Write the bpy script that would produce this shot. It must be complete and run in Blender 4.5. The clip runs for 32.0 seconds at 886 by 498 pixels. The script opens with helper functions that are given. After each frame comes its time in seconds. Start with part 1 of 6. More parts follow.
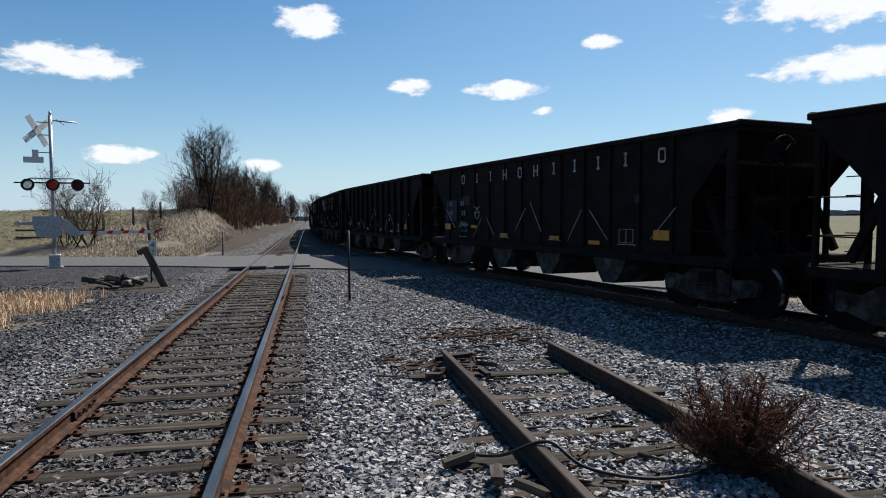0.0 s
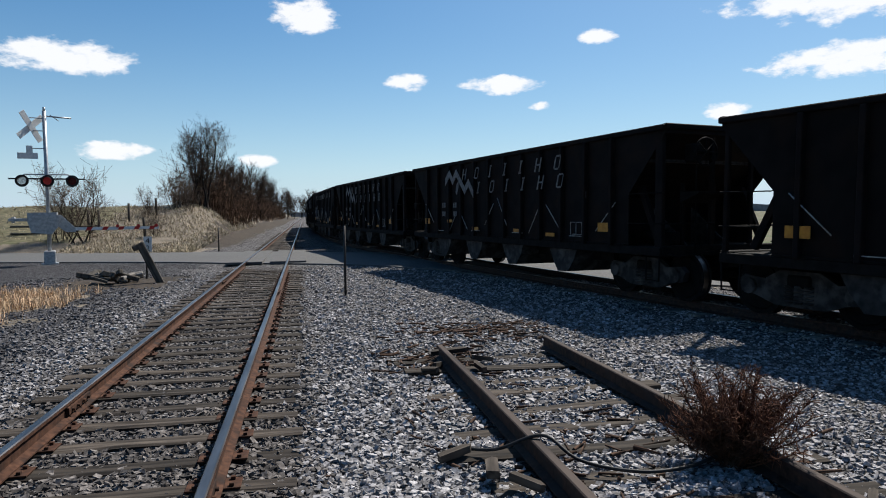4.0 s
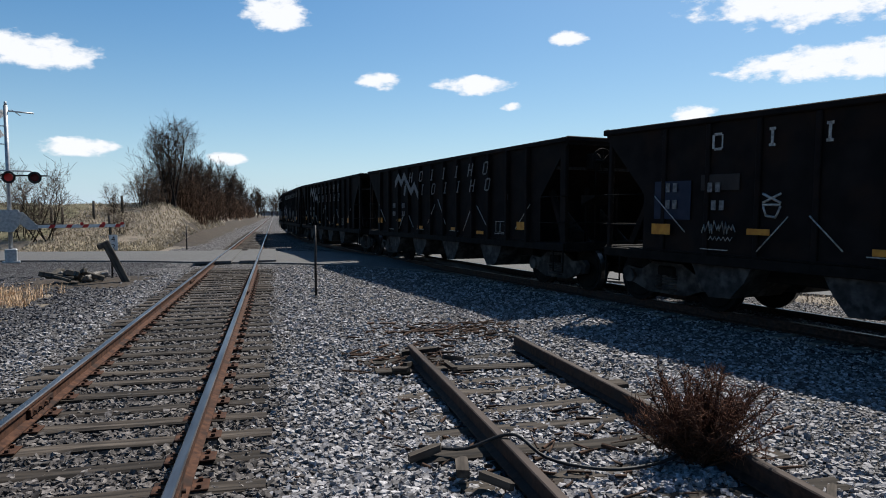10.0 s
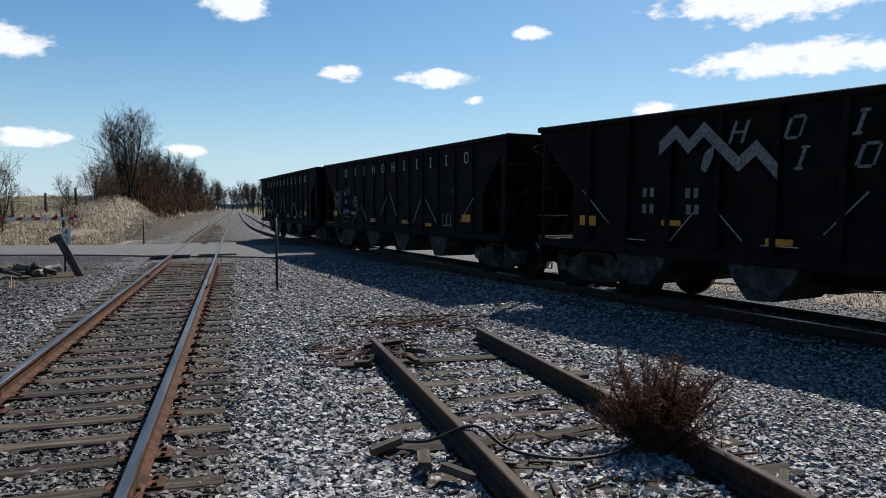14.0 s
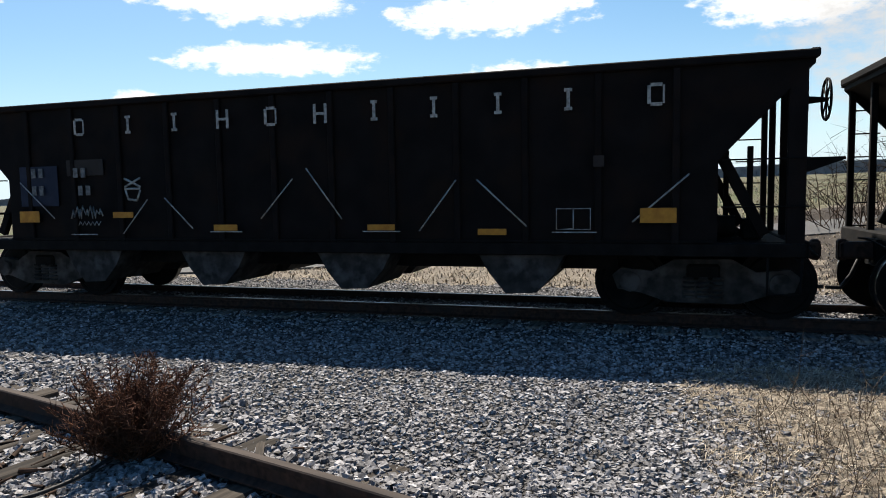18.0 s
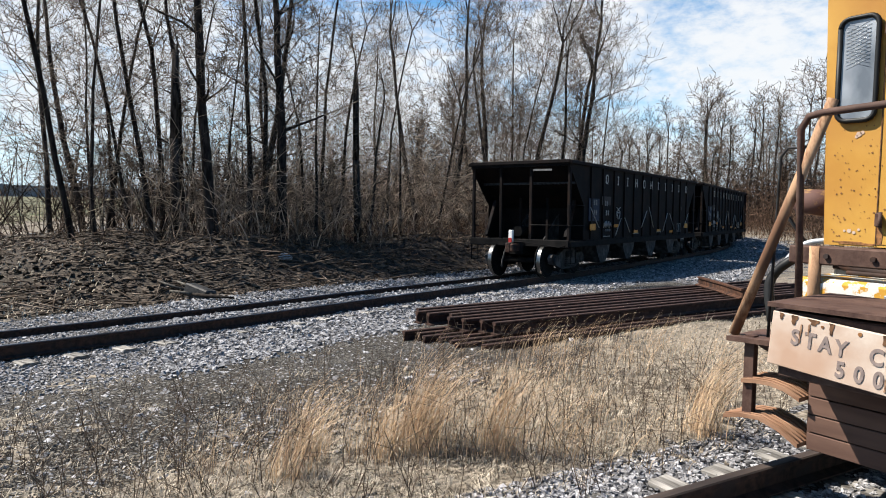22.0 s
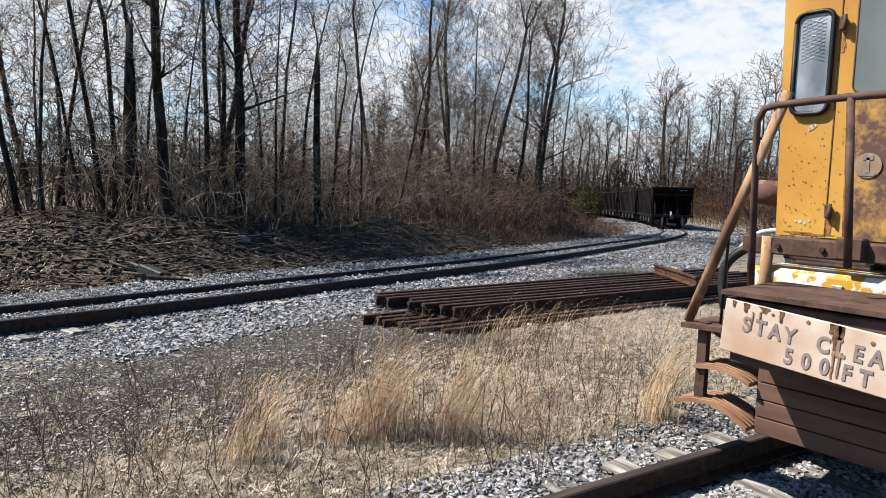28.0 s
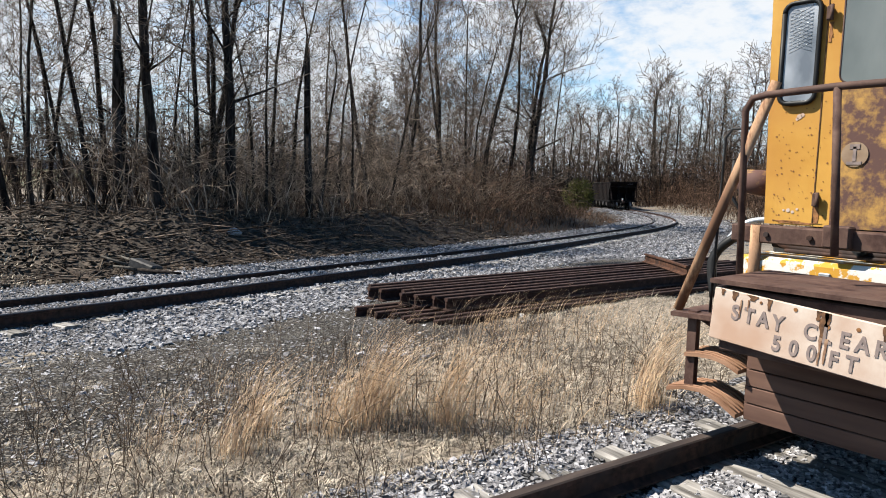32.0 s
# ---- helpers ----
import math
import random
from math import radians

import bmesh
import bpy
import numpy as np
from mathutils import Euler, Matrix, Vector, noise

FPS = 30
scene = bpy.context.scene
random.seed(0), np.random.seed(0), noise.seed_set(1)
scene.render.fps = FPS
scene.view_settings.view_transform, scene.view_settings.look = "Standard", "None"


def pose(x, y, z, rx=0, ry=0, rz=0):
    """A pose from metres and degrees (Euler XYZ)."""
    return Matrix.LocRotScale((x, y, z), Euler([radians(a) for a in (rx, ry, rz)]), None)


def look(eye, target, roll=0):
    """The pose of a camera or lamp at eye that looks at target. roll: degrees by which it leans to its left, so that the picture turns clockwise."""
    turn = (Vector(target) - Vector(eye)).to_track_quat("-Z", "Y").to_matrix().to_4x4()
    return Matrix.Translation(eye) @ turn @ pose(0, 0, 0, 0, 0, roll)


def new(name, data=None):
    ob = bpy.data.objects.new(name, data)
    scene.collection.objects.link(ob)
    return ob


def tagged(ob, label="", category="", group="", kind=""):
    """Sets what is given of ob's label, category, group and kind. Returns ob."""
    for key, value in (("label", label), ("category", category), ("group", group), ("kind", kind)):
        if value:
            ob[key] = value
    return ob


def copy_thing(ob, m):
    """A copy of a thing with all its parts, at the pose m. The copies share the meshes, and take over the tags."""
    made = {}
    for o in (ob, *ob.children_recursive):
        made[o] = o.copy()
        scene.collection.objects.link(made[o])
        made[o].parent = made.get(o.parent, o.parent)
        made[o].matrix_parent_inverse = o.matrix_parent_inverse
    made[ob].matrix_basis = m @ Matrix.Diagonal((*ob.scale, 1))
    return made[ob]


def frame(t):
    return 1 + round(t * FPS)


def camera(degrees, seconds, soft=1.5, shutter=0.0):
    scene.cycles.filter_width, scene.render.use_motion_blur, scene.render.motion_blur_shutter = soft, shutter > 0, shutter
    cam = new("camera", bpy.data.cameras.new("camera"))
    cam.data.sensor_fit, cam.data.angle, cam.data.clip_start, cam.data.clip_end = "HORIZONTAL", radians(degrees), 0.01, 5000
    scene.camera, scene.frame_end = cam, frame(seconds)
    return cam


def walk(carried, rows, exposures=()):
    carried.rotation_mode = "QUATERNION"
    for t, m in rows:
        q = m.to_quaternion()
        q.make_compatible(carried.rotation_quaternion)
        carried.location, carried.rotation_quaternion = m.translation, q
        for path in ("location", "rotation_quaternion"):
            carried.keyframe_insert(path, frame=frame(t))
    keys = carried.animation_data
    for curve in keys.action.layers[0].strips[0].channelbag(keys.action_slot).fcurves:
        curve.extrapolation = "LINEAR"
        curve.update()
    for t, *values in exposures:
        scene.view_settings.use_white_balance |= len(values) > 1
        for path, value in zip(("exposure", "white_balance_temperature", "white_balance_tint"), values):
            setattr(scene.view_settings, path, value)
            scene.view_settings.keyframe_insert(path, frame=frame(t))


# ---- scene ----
cam = camera(66.1, 32.0, soft=1.0)
PATH = [
    (0, (1.375, -0.284, 1.823), (1.763, 1.676, 1.733), -0.6),
    (0.5, (1.385, -0.278, 1.813), (1.771, 1.682, 1.715), -0.8),
    (1, (1.387, -0.275, 1.818), (1.772, 1.685, 1.715), -0.8),
    (1.5, (1.382, -0.272, 1.809), (1.77, 1.688, 1.711), -0.8),
    (2, (1.385, -0.271, 1.811), (1.775, 1.688, 1.704), -0.6),
    (2.5, (1.383, -0.269, 1.816), (1.774, 1.69, 1.709), -0.7),
    (3, (1.393, -0.26, 1.811), (1.791, 1.697, 1.702), -0.7),
    (3.5, (1.395, -0.264, 1.809), (1.791, 1.694, 1.703), -0.8),
    (5.5, (1.382, -0.274, 1.813), (1.785, 1.683, 1.717), -0.5),
    (6, (1.384, -0.276, 1.814), (1.786, 1.681, 1.725), -0.5),
    (6.5, (1.385, -0.276, 1.817), (1.797, 1.679, 1.714), -0.6),
    (7, (1.385, -0.28, 1.803), (1.799, 1.674, 1.707), -0.4),
    (7.5, (1.386, -0.286, 1.811), (1.816, 1.664, 1.712), -0.5),
    (8, (1.386, -0.286, 1.809), (1.826, 1.662, 1.706), -0.4),
    (8.5, (1.397, -0.279, 1.811), (1.849, 1.666, 1.703), -0.6),
    (9, (1.397, -0.281, 1.815), (1.869, 1.659, 1.704), -0.5),
    (9.5, (1.391, -0.285, 1.813), (1.862, 1.656, 1.71), -0.5),
    (10, (1.394, -0.279, 1.812), (1.873, 1.66, 1.707), -0.4),
    (10.5, (1.401, -0.285, 1.809), (1.887, 1.652, 1.698), -0.4),
    (11, (1.397, -0.274, 1.807), (1.89, 1.661, 1.695), -0.4),
    (11.5, (1.4, -0.288, 1.812), (1.891, 1.647, 1.688), -0.4),
    (12, (1.403, -0.272, 1.805), (1.901, 1.662, 1.685), -0.5),
    (12.5, (1.406, -0.28, 1.805), (1.915, 1.651, 1.683), -0.5),
    (13, (1.396, -0.28, 1.807), (1.925, 1.644, 1.682), -0.5),
    (13.5, (1.407, -0.272, 1.805), (1.961, 1.646, 1.68), -0.4),
    (15.5, (1.445, -0.227, 1.777), (2.212, 1.615, 1.646), -1.0),
    (16, (1.515, -0.277, 1.777), (2.414, 1.505, 1.644), -1.2),
    (16.5, (1.584, -0.288, 1.781), (2.686, 1.377, 1.657), -0.1),
    (17, (1.62, -0.293, 1.779), (2.975, 1.17, 1.635), -1.5),
    (17.5, (1.633, -0.254, 1.787), (3.195, 0.985, 1.629), -1.7),
    (18, (1.702, -0.262, 1.756), (3.382, 0.809, 1.576), -2.2),
    (18.5, (1.73, -0.318, 1.744), (3.548, 0.497, 1.565), -1.8),
    (19, (1.754, -0.395, 1.763), (3.706, -0.011, 1.565), -1.6),
    (19.5, (1.742, -0.506, 1.788), (3.733, -0.579, 1.614), -1.2),
    (20, (1.757, -0.573, 1.786), (3.68, -1.103, 1.64), -1.0),
    (20.5, (1.806, -0.614, 1.775), (3.599, -1.49, 1.635), -0.2),
    (21, (1.767, -0.671, 1.762), (3.457, -1.735, 1.645), 0.2),
    (21.5, (1.724, -0.645, 1.773), (3.371, -1.774, 1.647), 0.6),
    (22, (1.747, -0.659, 1.77), (3.375, -1.812, 1.628), 0.7),
    (22.5, (1.748, -0.66, 1.771), (3.375, -1.813, 1.617), 0.6),
    (23, (1.749, -0.663, 1.768), (3.364, -1.832, 1.61), 1.2),
    (23.5, (1.766, -0.674, 1.764), (3.374, -1.853, 1.61), 1.1),
    (24, (1.765, -0.672, 1.765), (3.381, -1.84, 1.61), 1.0),
    (24.5, (1.752, -0.665, 1.767), (3.377, -1.822, 1.613), 1.4),
    (26.5, (1.749, -0.662, 1.769), (3.361, -1.832, 1.594), 1.9),
    (27, (1.761, -0.671, 1.767), (3.365, -1.851, 1.584), 2.0),
    (27.5, (1.757, -0.667, 1.767), (3.354, -1.859, 1.588), 1.9),
    (28, (1.765, -0.672, 1.766), (3.32, -1.916, 1.582), 1.8),
    (28.5, (1.767, -0.673, 1.764), (3.306, -1.936, 1.578), 1.6),
    (29, (1.776, -0.679, 1.763), (3.31, -1.945, 1.561), 1.3),
    (29.5, (1.763, -0.671, 1.765), (3.286, -1.953, 1.564), 1.3),
    (30, (1.752, -0.663, 1.767), (3.275, -1.941, 1.553), 1.1),
    (30.5, (1.761, -0.668, 1.766), (3.286, -1.947, 1.569), 1.4),
    (31, (1.747, -0.66, 1.77), (3.282, -1.927, 1.568), 1.3),
    (31.5, (1.746, -0.658, 1.769), (3.281, -1.924, 1.565), 1.3),
    (32, (1.747, -0.659, 1.769), (3.285, -1.92, 1.56), 1.4),
]
walk(cam, [(t, look(e, g, r)) for t, e, g, r in PATH], [(0, 0.63, 6500, 10), (13, 0.63, 6500, 10), (15.5, 0.7, 6500, 10), (16.5, 0.78, 6700, 10), (17.5, 0.92, 6950, 10), (18.5, 1.1, 6800, 10), (19.5, 1.3, 6550, 9), (32, 1.3, 6550, 9)])

# ---- sky, sun, exposure ----
SUN = Vector((0.6, 0.6, 1.0)).normalized()
SUN_ELEV = math.asin(SUN.z)
SUN_AZ = math.atan2(SUN.x, SUN.y)
world = bpy.data.worlds.new("sky")
scene.world = world
world.use_nodes = True
wt = world.node_tree
wt.nodes.clear()


def wn(kind, **sets):
    n = wt.nodes.new(kind)
    for k, v in sets.items():
        n.inputs[k].default_value = v
    return n


sky = wt.nodes.new("ShaderNodeTexSky")
sky.sky_type, sky.sun_disc, sky.sun_elevation, sky.sun_rotation = "NISHITA", False, SUN_ELEV, SUN_AZ
sky.air_density, sky.dust_density, sky.ozone_density = 1.0, 0.35, 3.0
hue = wn("ShaderNodeHueSaturation", Saturation=1.38, Value=1.05)
wt.links.new(sky.outputs[0], hue.inputs["Color"])


def wmath(op, a, b=None, c=None):
    n = wt.nodes.new("ShaderNodeMath")
    n.operation = op
    for k, v in enumerate((a, b, c)):
        if isinstance(v, (int, float)):
            n.inputs[k].default_value = v
        elif v is not None:
            wt.links.new(v, n.inputs[k])
    return n.outputs[0]


# fair-weather clouds: azimuth from the straight track, elevation, half-width and half-height in degrees
CLOUDS = [(-17.1, 11.6, 5.1, 1.4), (0.5, 15.7, 3.0, 1.4), (8.7, 10.8, 2.1, 0.8), (16.5, 10.5, 3.3, 0.8), (19.7, 8.7, 1.1, 0.4), (24.2, 13.9, 1.8, 0.6), (-14.1, 5.1, 2.9, 0.8), (-3.6, 4.5, 1.7, 0.6), (33.9, 7.6, 2.0, 0.7), (42.8, 15.1, 9.1, 2.1), (44.5, 10.6, 8.5, 1.4), (62.1, 13.8, 9.2, 2.0), (64.2, 8.7, 5.8, 1.3), (85.4, 12.4, 6.7, 1.9), (84.6, 12.9, 6.7, 2.0), (79.3, 8.3, 4.9, 0.8), (74.1, 4.6, 5.3, 1.8)]
# broad soft sheets of cloud over the woods
SHEETS = [(128.0, 2.5, 26.0, 4.0), (100.0, 11.0, 13.0, 8.5), (119.0, 8.0, 12.0, 6.5), (136.0, 13.0, 8.0, 5.0), (150.0, 10.5, 9.0, 5.5)]
co = wt.nodes.new("ShaderNodeTexCoord")
sep = wt.nodes.new("ShaderNodeSeparateXYZ")
wt.links.new(co.outputs["Generated"], sep.inputs[0])
az = wmath("MULTIPLY", wmath("ARCTAN2", sep.outputs[0], sep.outputs[1]), 180 / math.pi)
el = wmath("MULTIPLY", wmath("ARCSINE", sep.outputs[2]), 180 / math.pi)
puff = wn("ShaderNodeTexNoise", Scale=26.0, Detail=8.0, Roughness=0.62)
mapc = wt.nodes.new("ShaderNodeMapping")
mapc.inputs["Scale"].default_value = (1, 1, 2.2)
wt.links.new(co.outputs["Generated"], mapc.inputs[0])
wt.links.new(mapc.outputs[0], puff.inputs[0])
cover = None
veil = None
for ca, ce, cw, ch in CLOUDS + SHEETS:
    p = wmath("DIVIDE", wmath("SUBTRACT", az, ca), cw)
    q = wmath("DIVIDE", wmath("SUBTRACT", el, ce), ch)
    r = wmath("SUBTRACT", 1.7 if (ca, ce, cw, ch) in SHEETS else 1.0, wmath("ADD", wmath("MULTIPLY", p, p), wmath("MULTIPLY", q, q)))
    if (ca, ce, cw, ch) in SHEETS:
        veil = r if veil is None else wmath("MAXIMUM", veil, r)
    else:
        cover = r if cover is None else wmath("MAXIMUM", cover, r)
dens = wmath("ADD", wmath("MAXIMUM", cover, -1.5), wmath("MULTIPLY", wmath("SUBTRACT", puff.outputs[0], 0.5), 3.0))
mask = wt.nodes.new("ShaderNodeMapRange")
mask.interpolation_type = "SMOOTHSTEP"
mask.inputs[1].default_value, mask.inputs[2].default_value, mask.inputs[4].default_value = 0.0, 0.75, 0.97
wt.links.new(dens, mask.inputs[0])
cmix = wt.nodes.new("ShaderNodeMix")
cmix.data_type = "RGBA"
wt.links.new(mask.outputs[0], cmix.inputs[0])
# pale haze towards the horizon and round the sun
haze = wmath("POWER", 2.718, wmath("MULTIPLY", wmath("MAXIMUM", el, 0.0), -0.13))
sdir = wt.nodes.new("ShaderNodeVectorMath")
sdir.operation = "DOT_PRODUCT"
wt.links.new(co.outputs["Generated"], sdir.inputs[0])
sdir.inputs[1].default_value = SUN
glow = wmath("POWER", wmath("MAXIMUM", sdir.outputs["Value"], 0.0), 5.0)
hz = wt.nodes.new("ShaderNodeMix")
hz.data_type = "RGBA"
wt.links.new(wmath("MINIMUM", wmath("ADD", wmath("MULTIPLY", haze, 0.86), wmath("MULTIPLY", glow, 0.45)), 0.95), hz.inputs[0])
cyan = wt.nodes.new("ShaderNodeVectorMath")
cyan.operation = "MULTIPLY"
cyan.inputs[1].default_value = (0.95, 1.09, 1.07)
wt.links.new(hue.outputs[0], cyan.inputs[0])
wt.links.new(cyan.outputs[0], hz.inputs[6])
hz.inputs[7].default_value = (6.7, 8.7, 11.0, 1)
wt.links.new(hz.outputs[2], cmix.inputs[6])
cmix.inputs[7].default_value = (11.6, 11.8, 12.2, 1)
bg = wn("ShaderNodeBackground", Strength=0.055)
wout = wt.nodes.new("ShaderNodeOutputWorld")
veil = wmath("ADD", wmath("MAXIMUM", veil, -1.5), wmath("MULTIPLY", wmath("SUBTRACT", puff.outputs[0], 0.5), 4.2))
vmask = wt.nodes.new("ShaderNodeMapRange")
vmask.interpolation_type = "SMOOTHSTEP"
vmask.inputs[1].default_value, vmask.inputs[2].default_value, vmask.inputs[4].default_value = -0.4, 1.9, 0.95
wt.links.new(veil, vmask.inputs[0])
vmix = wt.nodes.new("ShaderNodeMix")
vmix.data_type = "RGBA"
wt.links.new(vmask.outputs[0], vmix.inputs[0])
wt.links.new(cmix.outputs[2], vmix.inputs[6])
vmix.inputs[7].default_value = (7.0, 7.15, 7.4, 1)
wt.links.new(vmix.outputs[2], bg.inputs[0])
wt.links.new(bg.outputs[0], wout.inputs[0])
sun = new("sun", bpy.data.lights.new("sun", "SUN"))
sun.data.energy, sun.data.angle, sun.data.color = 5.0, radians(0.53), (1.0, 0.95, 0.87)
sun.matrix_world = look(SUN * 50, (0, 0, 0))


# ---- materials ----
def material(name, c1, c2, size=1.0, rough=0.85, metal=0.0, c3=None, big=0.25, bump=0.3, island=0.0, rnd=0.0, spec=0.18, stretch=(1, 1, 1), detail=6.0, ramp_at=(0.36, 0.66)):
    """Two colours mixed by fine noise, a third by large patches; per-object or per-island shifts of value."""
    m = bpy.data.materials.new(name)
    m.use_nodes = True
    nt = m.node_tree
    b = nt.nodes["Principled BSDF"]
    L = nt.links.new
    co = nt.nodes.new("ShaderNodeTexCoord")
    mp = nt.nodes.new("ShaderNodeMapping")
    mp.inputs["Scale"].default_value = [s / size for s in stretch]
    L(co.outputs["Object"], mp.inputs[0])
    n1 = nt.nodes.new("ShaderNodeTexNoise")
    n1.inputs["Scale"].default_value, n1.inputs["Detail"].default_value, n1.inputs["Roughness"].default_value = 1.0, detail, 0.5 if detail < 10 else 0.7
    L(mp.outputs[0], n1.inputs[0])
    ramp = nt.nodes.new("ShaderNodeValToRGB")
    ramp.color_ramp.elements[0].position, ramp.color_ramp.elements[1].position = ramp_at
    ramp.color_ramp.elements[0].color, ramp.color_ramp.elements[1].color = (*c1, 1), (*c2, 1)
    L(n1.outputs[0], ramp.inputs[0])
    col = ramp.outputs[0]
    if c3:
        n2 = nt.nodes.new("ShaderNodeTexNoise")
        n2.inputs["Scale"].default_value, n2.inputs["Detail"].default_value = big, 4.0
        L(mp.outputs[0], n2.inputs[0])
        r2 = nt.nodes.new("ShaderNodeMapRange")
        r2.inputs[1].default_value, r2.inputs[2].default_value = 0.5, 0.68
        L(n2.outputs[0], r2.inputs[0])
        mx = nt.nodes.new("ShaderNodeMix")
        mx.data_type = "RGBA"
        L(r2.outputs[0], mx.inputs[0])
        L(col, mx.inputs[6])
        mx.inputs[7].default_value = (*c3, 1)
        col = mx.outputs[2]
    if island or rnd:
        src = nt.nodes.new("ShaderNodeNewGeometry").outputs["Random Per Island"] if island else nt.nodes.new("ShaderNodeObjectInfo").outputs["Random"]
        k = island or rnd
        r3 = nt.nodes.new("ShaderNodeMapRange")
        r3.inputs[3].default_value, r3.inputs[4].default_value = 1 - k, 1 + k
        L(src, r3.inputs[0])
        hs = nt.nodes.new("ShaderNodeHueSaturation")
        L(r3.outputs[0], hs.inputs["Value"])
        L(col, hs.inputs["Color"])
        col = hs.outputs[0]
    L(col, b.inputs["Base Color"])
    b.inputs["Roughness"].default_value, b.inputs["Metallic"].default_value = rough, metal
    b.inputs["Specular IOR Level"].default_value = spec
    if bump:
        bp = nt.nodes.new("ShaderNodeBump")
        bp.inputs["Strength"].default_value, bp.inputs["Distance"].default_value = bump, 0.02 * size
        L(n1.outputs[0], bp.inputs["Height"])
        L(bp.outputs[0], b.inputs["Normal"])
    return m


M = {}


def crushed(name, low, high, size, patch, bump=1.0):
    """Crushed stone: cells of their own tone and tilt with dark joints between, and larger patches of dust."""
    m = bpy.data.materials.new(name)
    m.use_nodes = True
    nt = m.node_tree
    b = nt.nodes["Principled BSDF"]
    L = nt.links.new
    co = nt.nodes.new("ShaderNodeTexCoord")
    wob = nt.nodes.new("ShaderNodeTexNoise")
    wob.inputs["Scale"].default_value, wob.inputs["Detail"].default_value = 1.2 / size, 2.0
    L(co.outputs["Object"], wob.inputs[0])
    add = nt.nodes.new("ShaderNodeVectorMath")
    add.operation = "MULTIPLY_ADD"
    add.inputs[1].default_value = (size * .5,) * 3
    L(wob.outputs["Color"], add.inputs[0])
    L(co.outputs["Object"], add.inputs[2])
    cell = nt.nodes.new("ShaderNodeTexVoronoi")
    edge = nt.nodes.new("ShaderNodeTexVoronoi")
    edge.feature = "DISTANCE_TO_EDGE"
    for v in (cell, edge):
        v.inputs["Scale"].default_value = 1 / size
        L(add.outputs[0], v.inputs["Vector"])
    sep = nt.nodes.new("ShaderNodeSeparateColor")
    L(cell.outputs["Color"], sep.inputs[0])
    tone = nt.nodes.new("ShaderNodeValToRGB")
    tone.color_ramp.elements[0].color, tone.color_ramp.elements[1].color = (*low, 1), (*high, 1)
    L(sep.outputs[0], tone.inputs[0])
    gap = nt.nodes.new("ShaderNodeMapRange")
    gap.inputs[1].default_value, gap.inputs[2].default_value, gap.inputs[3].default_value = 0.01, 0.16, 0.0
    L(edge.outputs["Distance"], gap.inputs[0])
    j = nt.nodes.new("ShaderNodeMix")
    j.data_type = "RGBA"
    j.inputs[6].default_value = (*[c * .3 for c in low], 1)
    L(gap.outputs[0], j.inputs[0])
    L(tone.outputs[0], j.inputs[7])
    big = nt.nodes.new("ShaderNodeTexNoise")
    big.inputs["Scale"].default_value, big.inputs["Detail"].default_value = 0.7, 5.0
    L(co.outputs["Object"], big.inputs[0])
    br = nt.nodes.new("ShaderNodeMapRange")
    br.inputs[1].default_value, br.inputs[2].default_value, br.inputs[4].default_value = 0.52, 0.72, 0.55
    L(big.outputs[0], br.inputs[0])
    k = nt.nodes.new("ShaderNodeMix")
    k.data_type = "RGBA"
    k.inputs[7].default_value = (*patch, 1)
    L(br.outputs[0], k.inputs[0])
    L(j.outputs[2], k.inputs[6])
    L(k.outputs[2], b.inputs["Base Color"])
    b.inputs["Roughness"].default_value, b.inputs["Specular IOR Level"].default_value = 0.95, 0.1
    hgt = nt.nodes.new("ShaderNodeMath")
    hgt.operation = "MULTIPLY_ADD"
    L(gap.outputs[0], hgt.inputs[0])
    hgt.inputs[1].default_value = 0.8
    L(sep.outputs[1], hgt.inputs[2])
    bp = nt.nodes.new("ShaderNodeBump")
    bp.inputs["Strength"].default_value, bp.inputs["Distance"].default_value = bump, size * .5
    L(hgt.outputs[0], bp.inputs["Height"])
    L(bp.outputs[0], b.inputs["Normal"])
    return m


M["gravel"] = crushed("gravel", (0.0471, 0.0457, 0.0463), (0.2356, 0.2262, 0.2294), 0.055, (0.0801, 0.073, 0.0681))
M["stone"] = material("stone", (0.1161, 0.1109, 0.1129), (0.3166, 0.3061, 0.3106), 0.03, 0.85, island=0.65, bump=0.3, spec=.15)
M["bed_stone"] = material("bed_stone", (0.0899, 0.087, 0.0895), (0.2582, 0.2526, 0.2596), 0.03, 0.85, island=0.65, bump=0.3, spec=.15)
M["dark_gravel"] = crushed("dark_gravel", (0.0226, 0.0226, 0.0256), (0.1292, 0.126, 0.1314), 0.045, (0.0388, 0.0362, 0.0346))
M["dark_stone"] = material("dark_stone", (0.0486, 0.0474, 0.051), (0.1429, 0.1398, 0.1471), 0.03, 0.85, island=0.6, bump=0.3, spec=.15)
M["oily_stone"] = material("oily_stone", (0.0491, 0.0439, 0.0414), (0.1502, 0.1357, 0.1277), 0.03, 0.85, island=0.65, bump=0.3, spec=.15)
M["wood_tie"] = material("wood_tie", (0.0117, 0.0094, 0.0078), (0.0743, 0.0606, 0.0488), 0.06, 0.9, stretch=(0.1, 1, 1), rnd=0.4, bump=0.8)
M["grey_tie"] = material("grey_tie", (0.057, 0.0513, 0.0456), (0.2394, 0.2223, 0.2023), 0.05, 0.9, stretch=(0.1, 1, 1), rnd=0.3, bump=0.8)
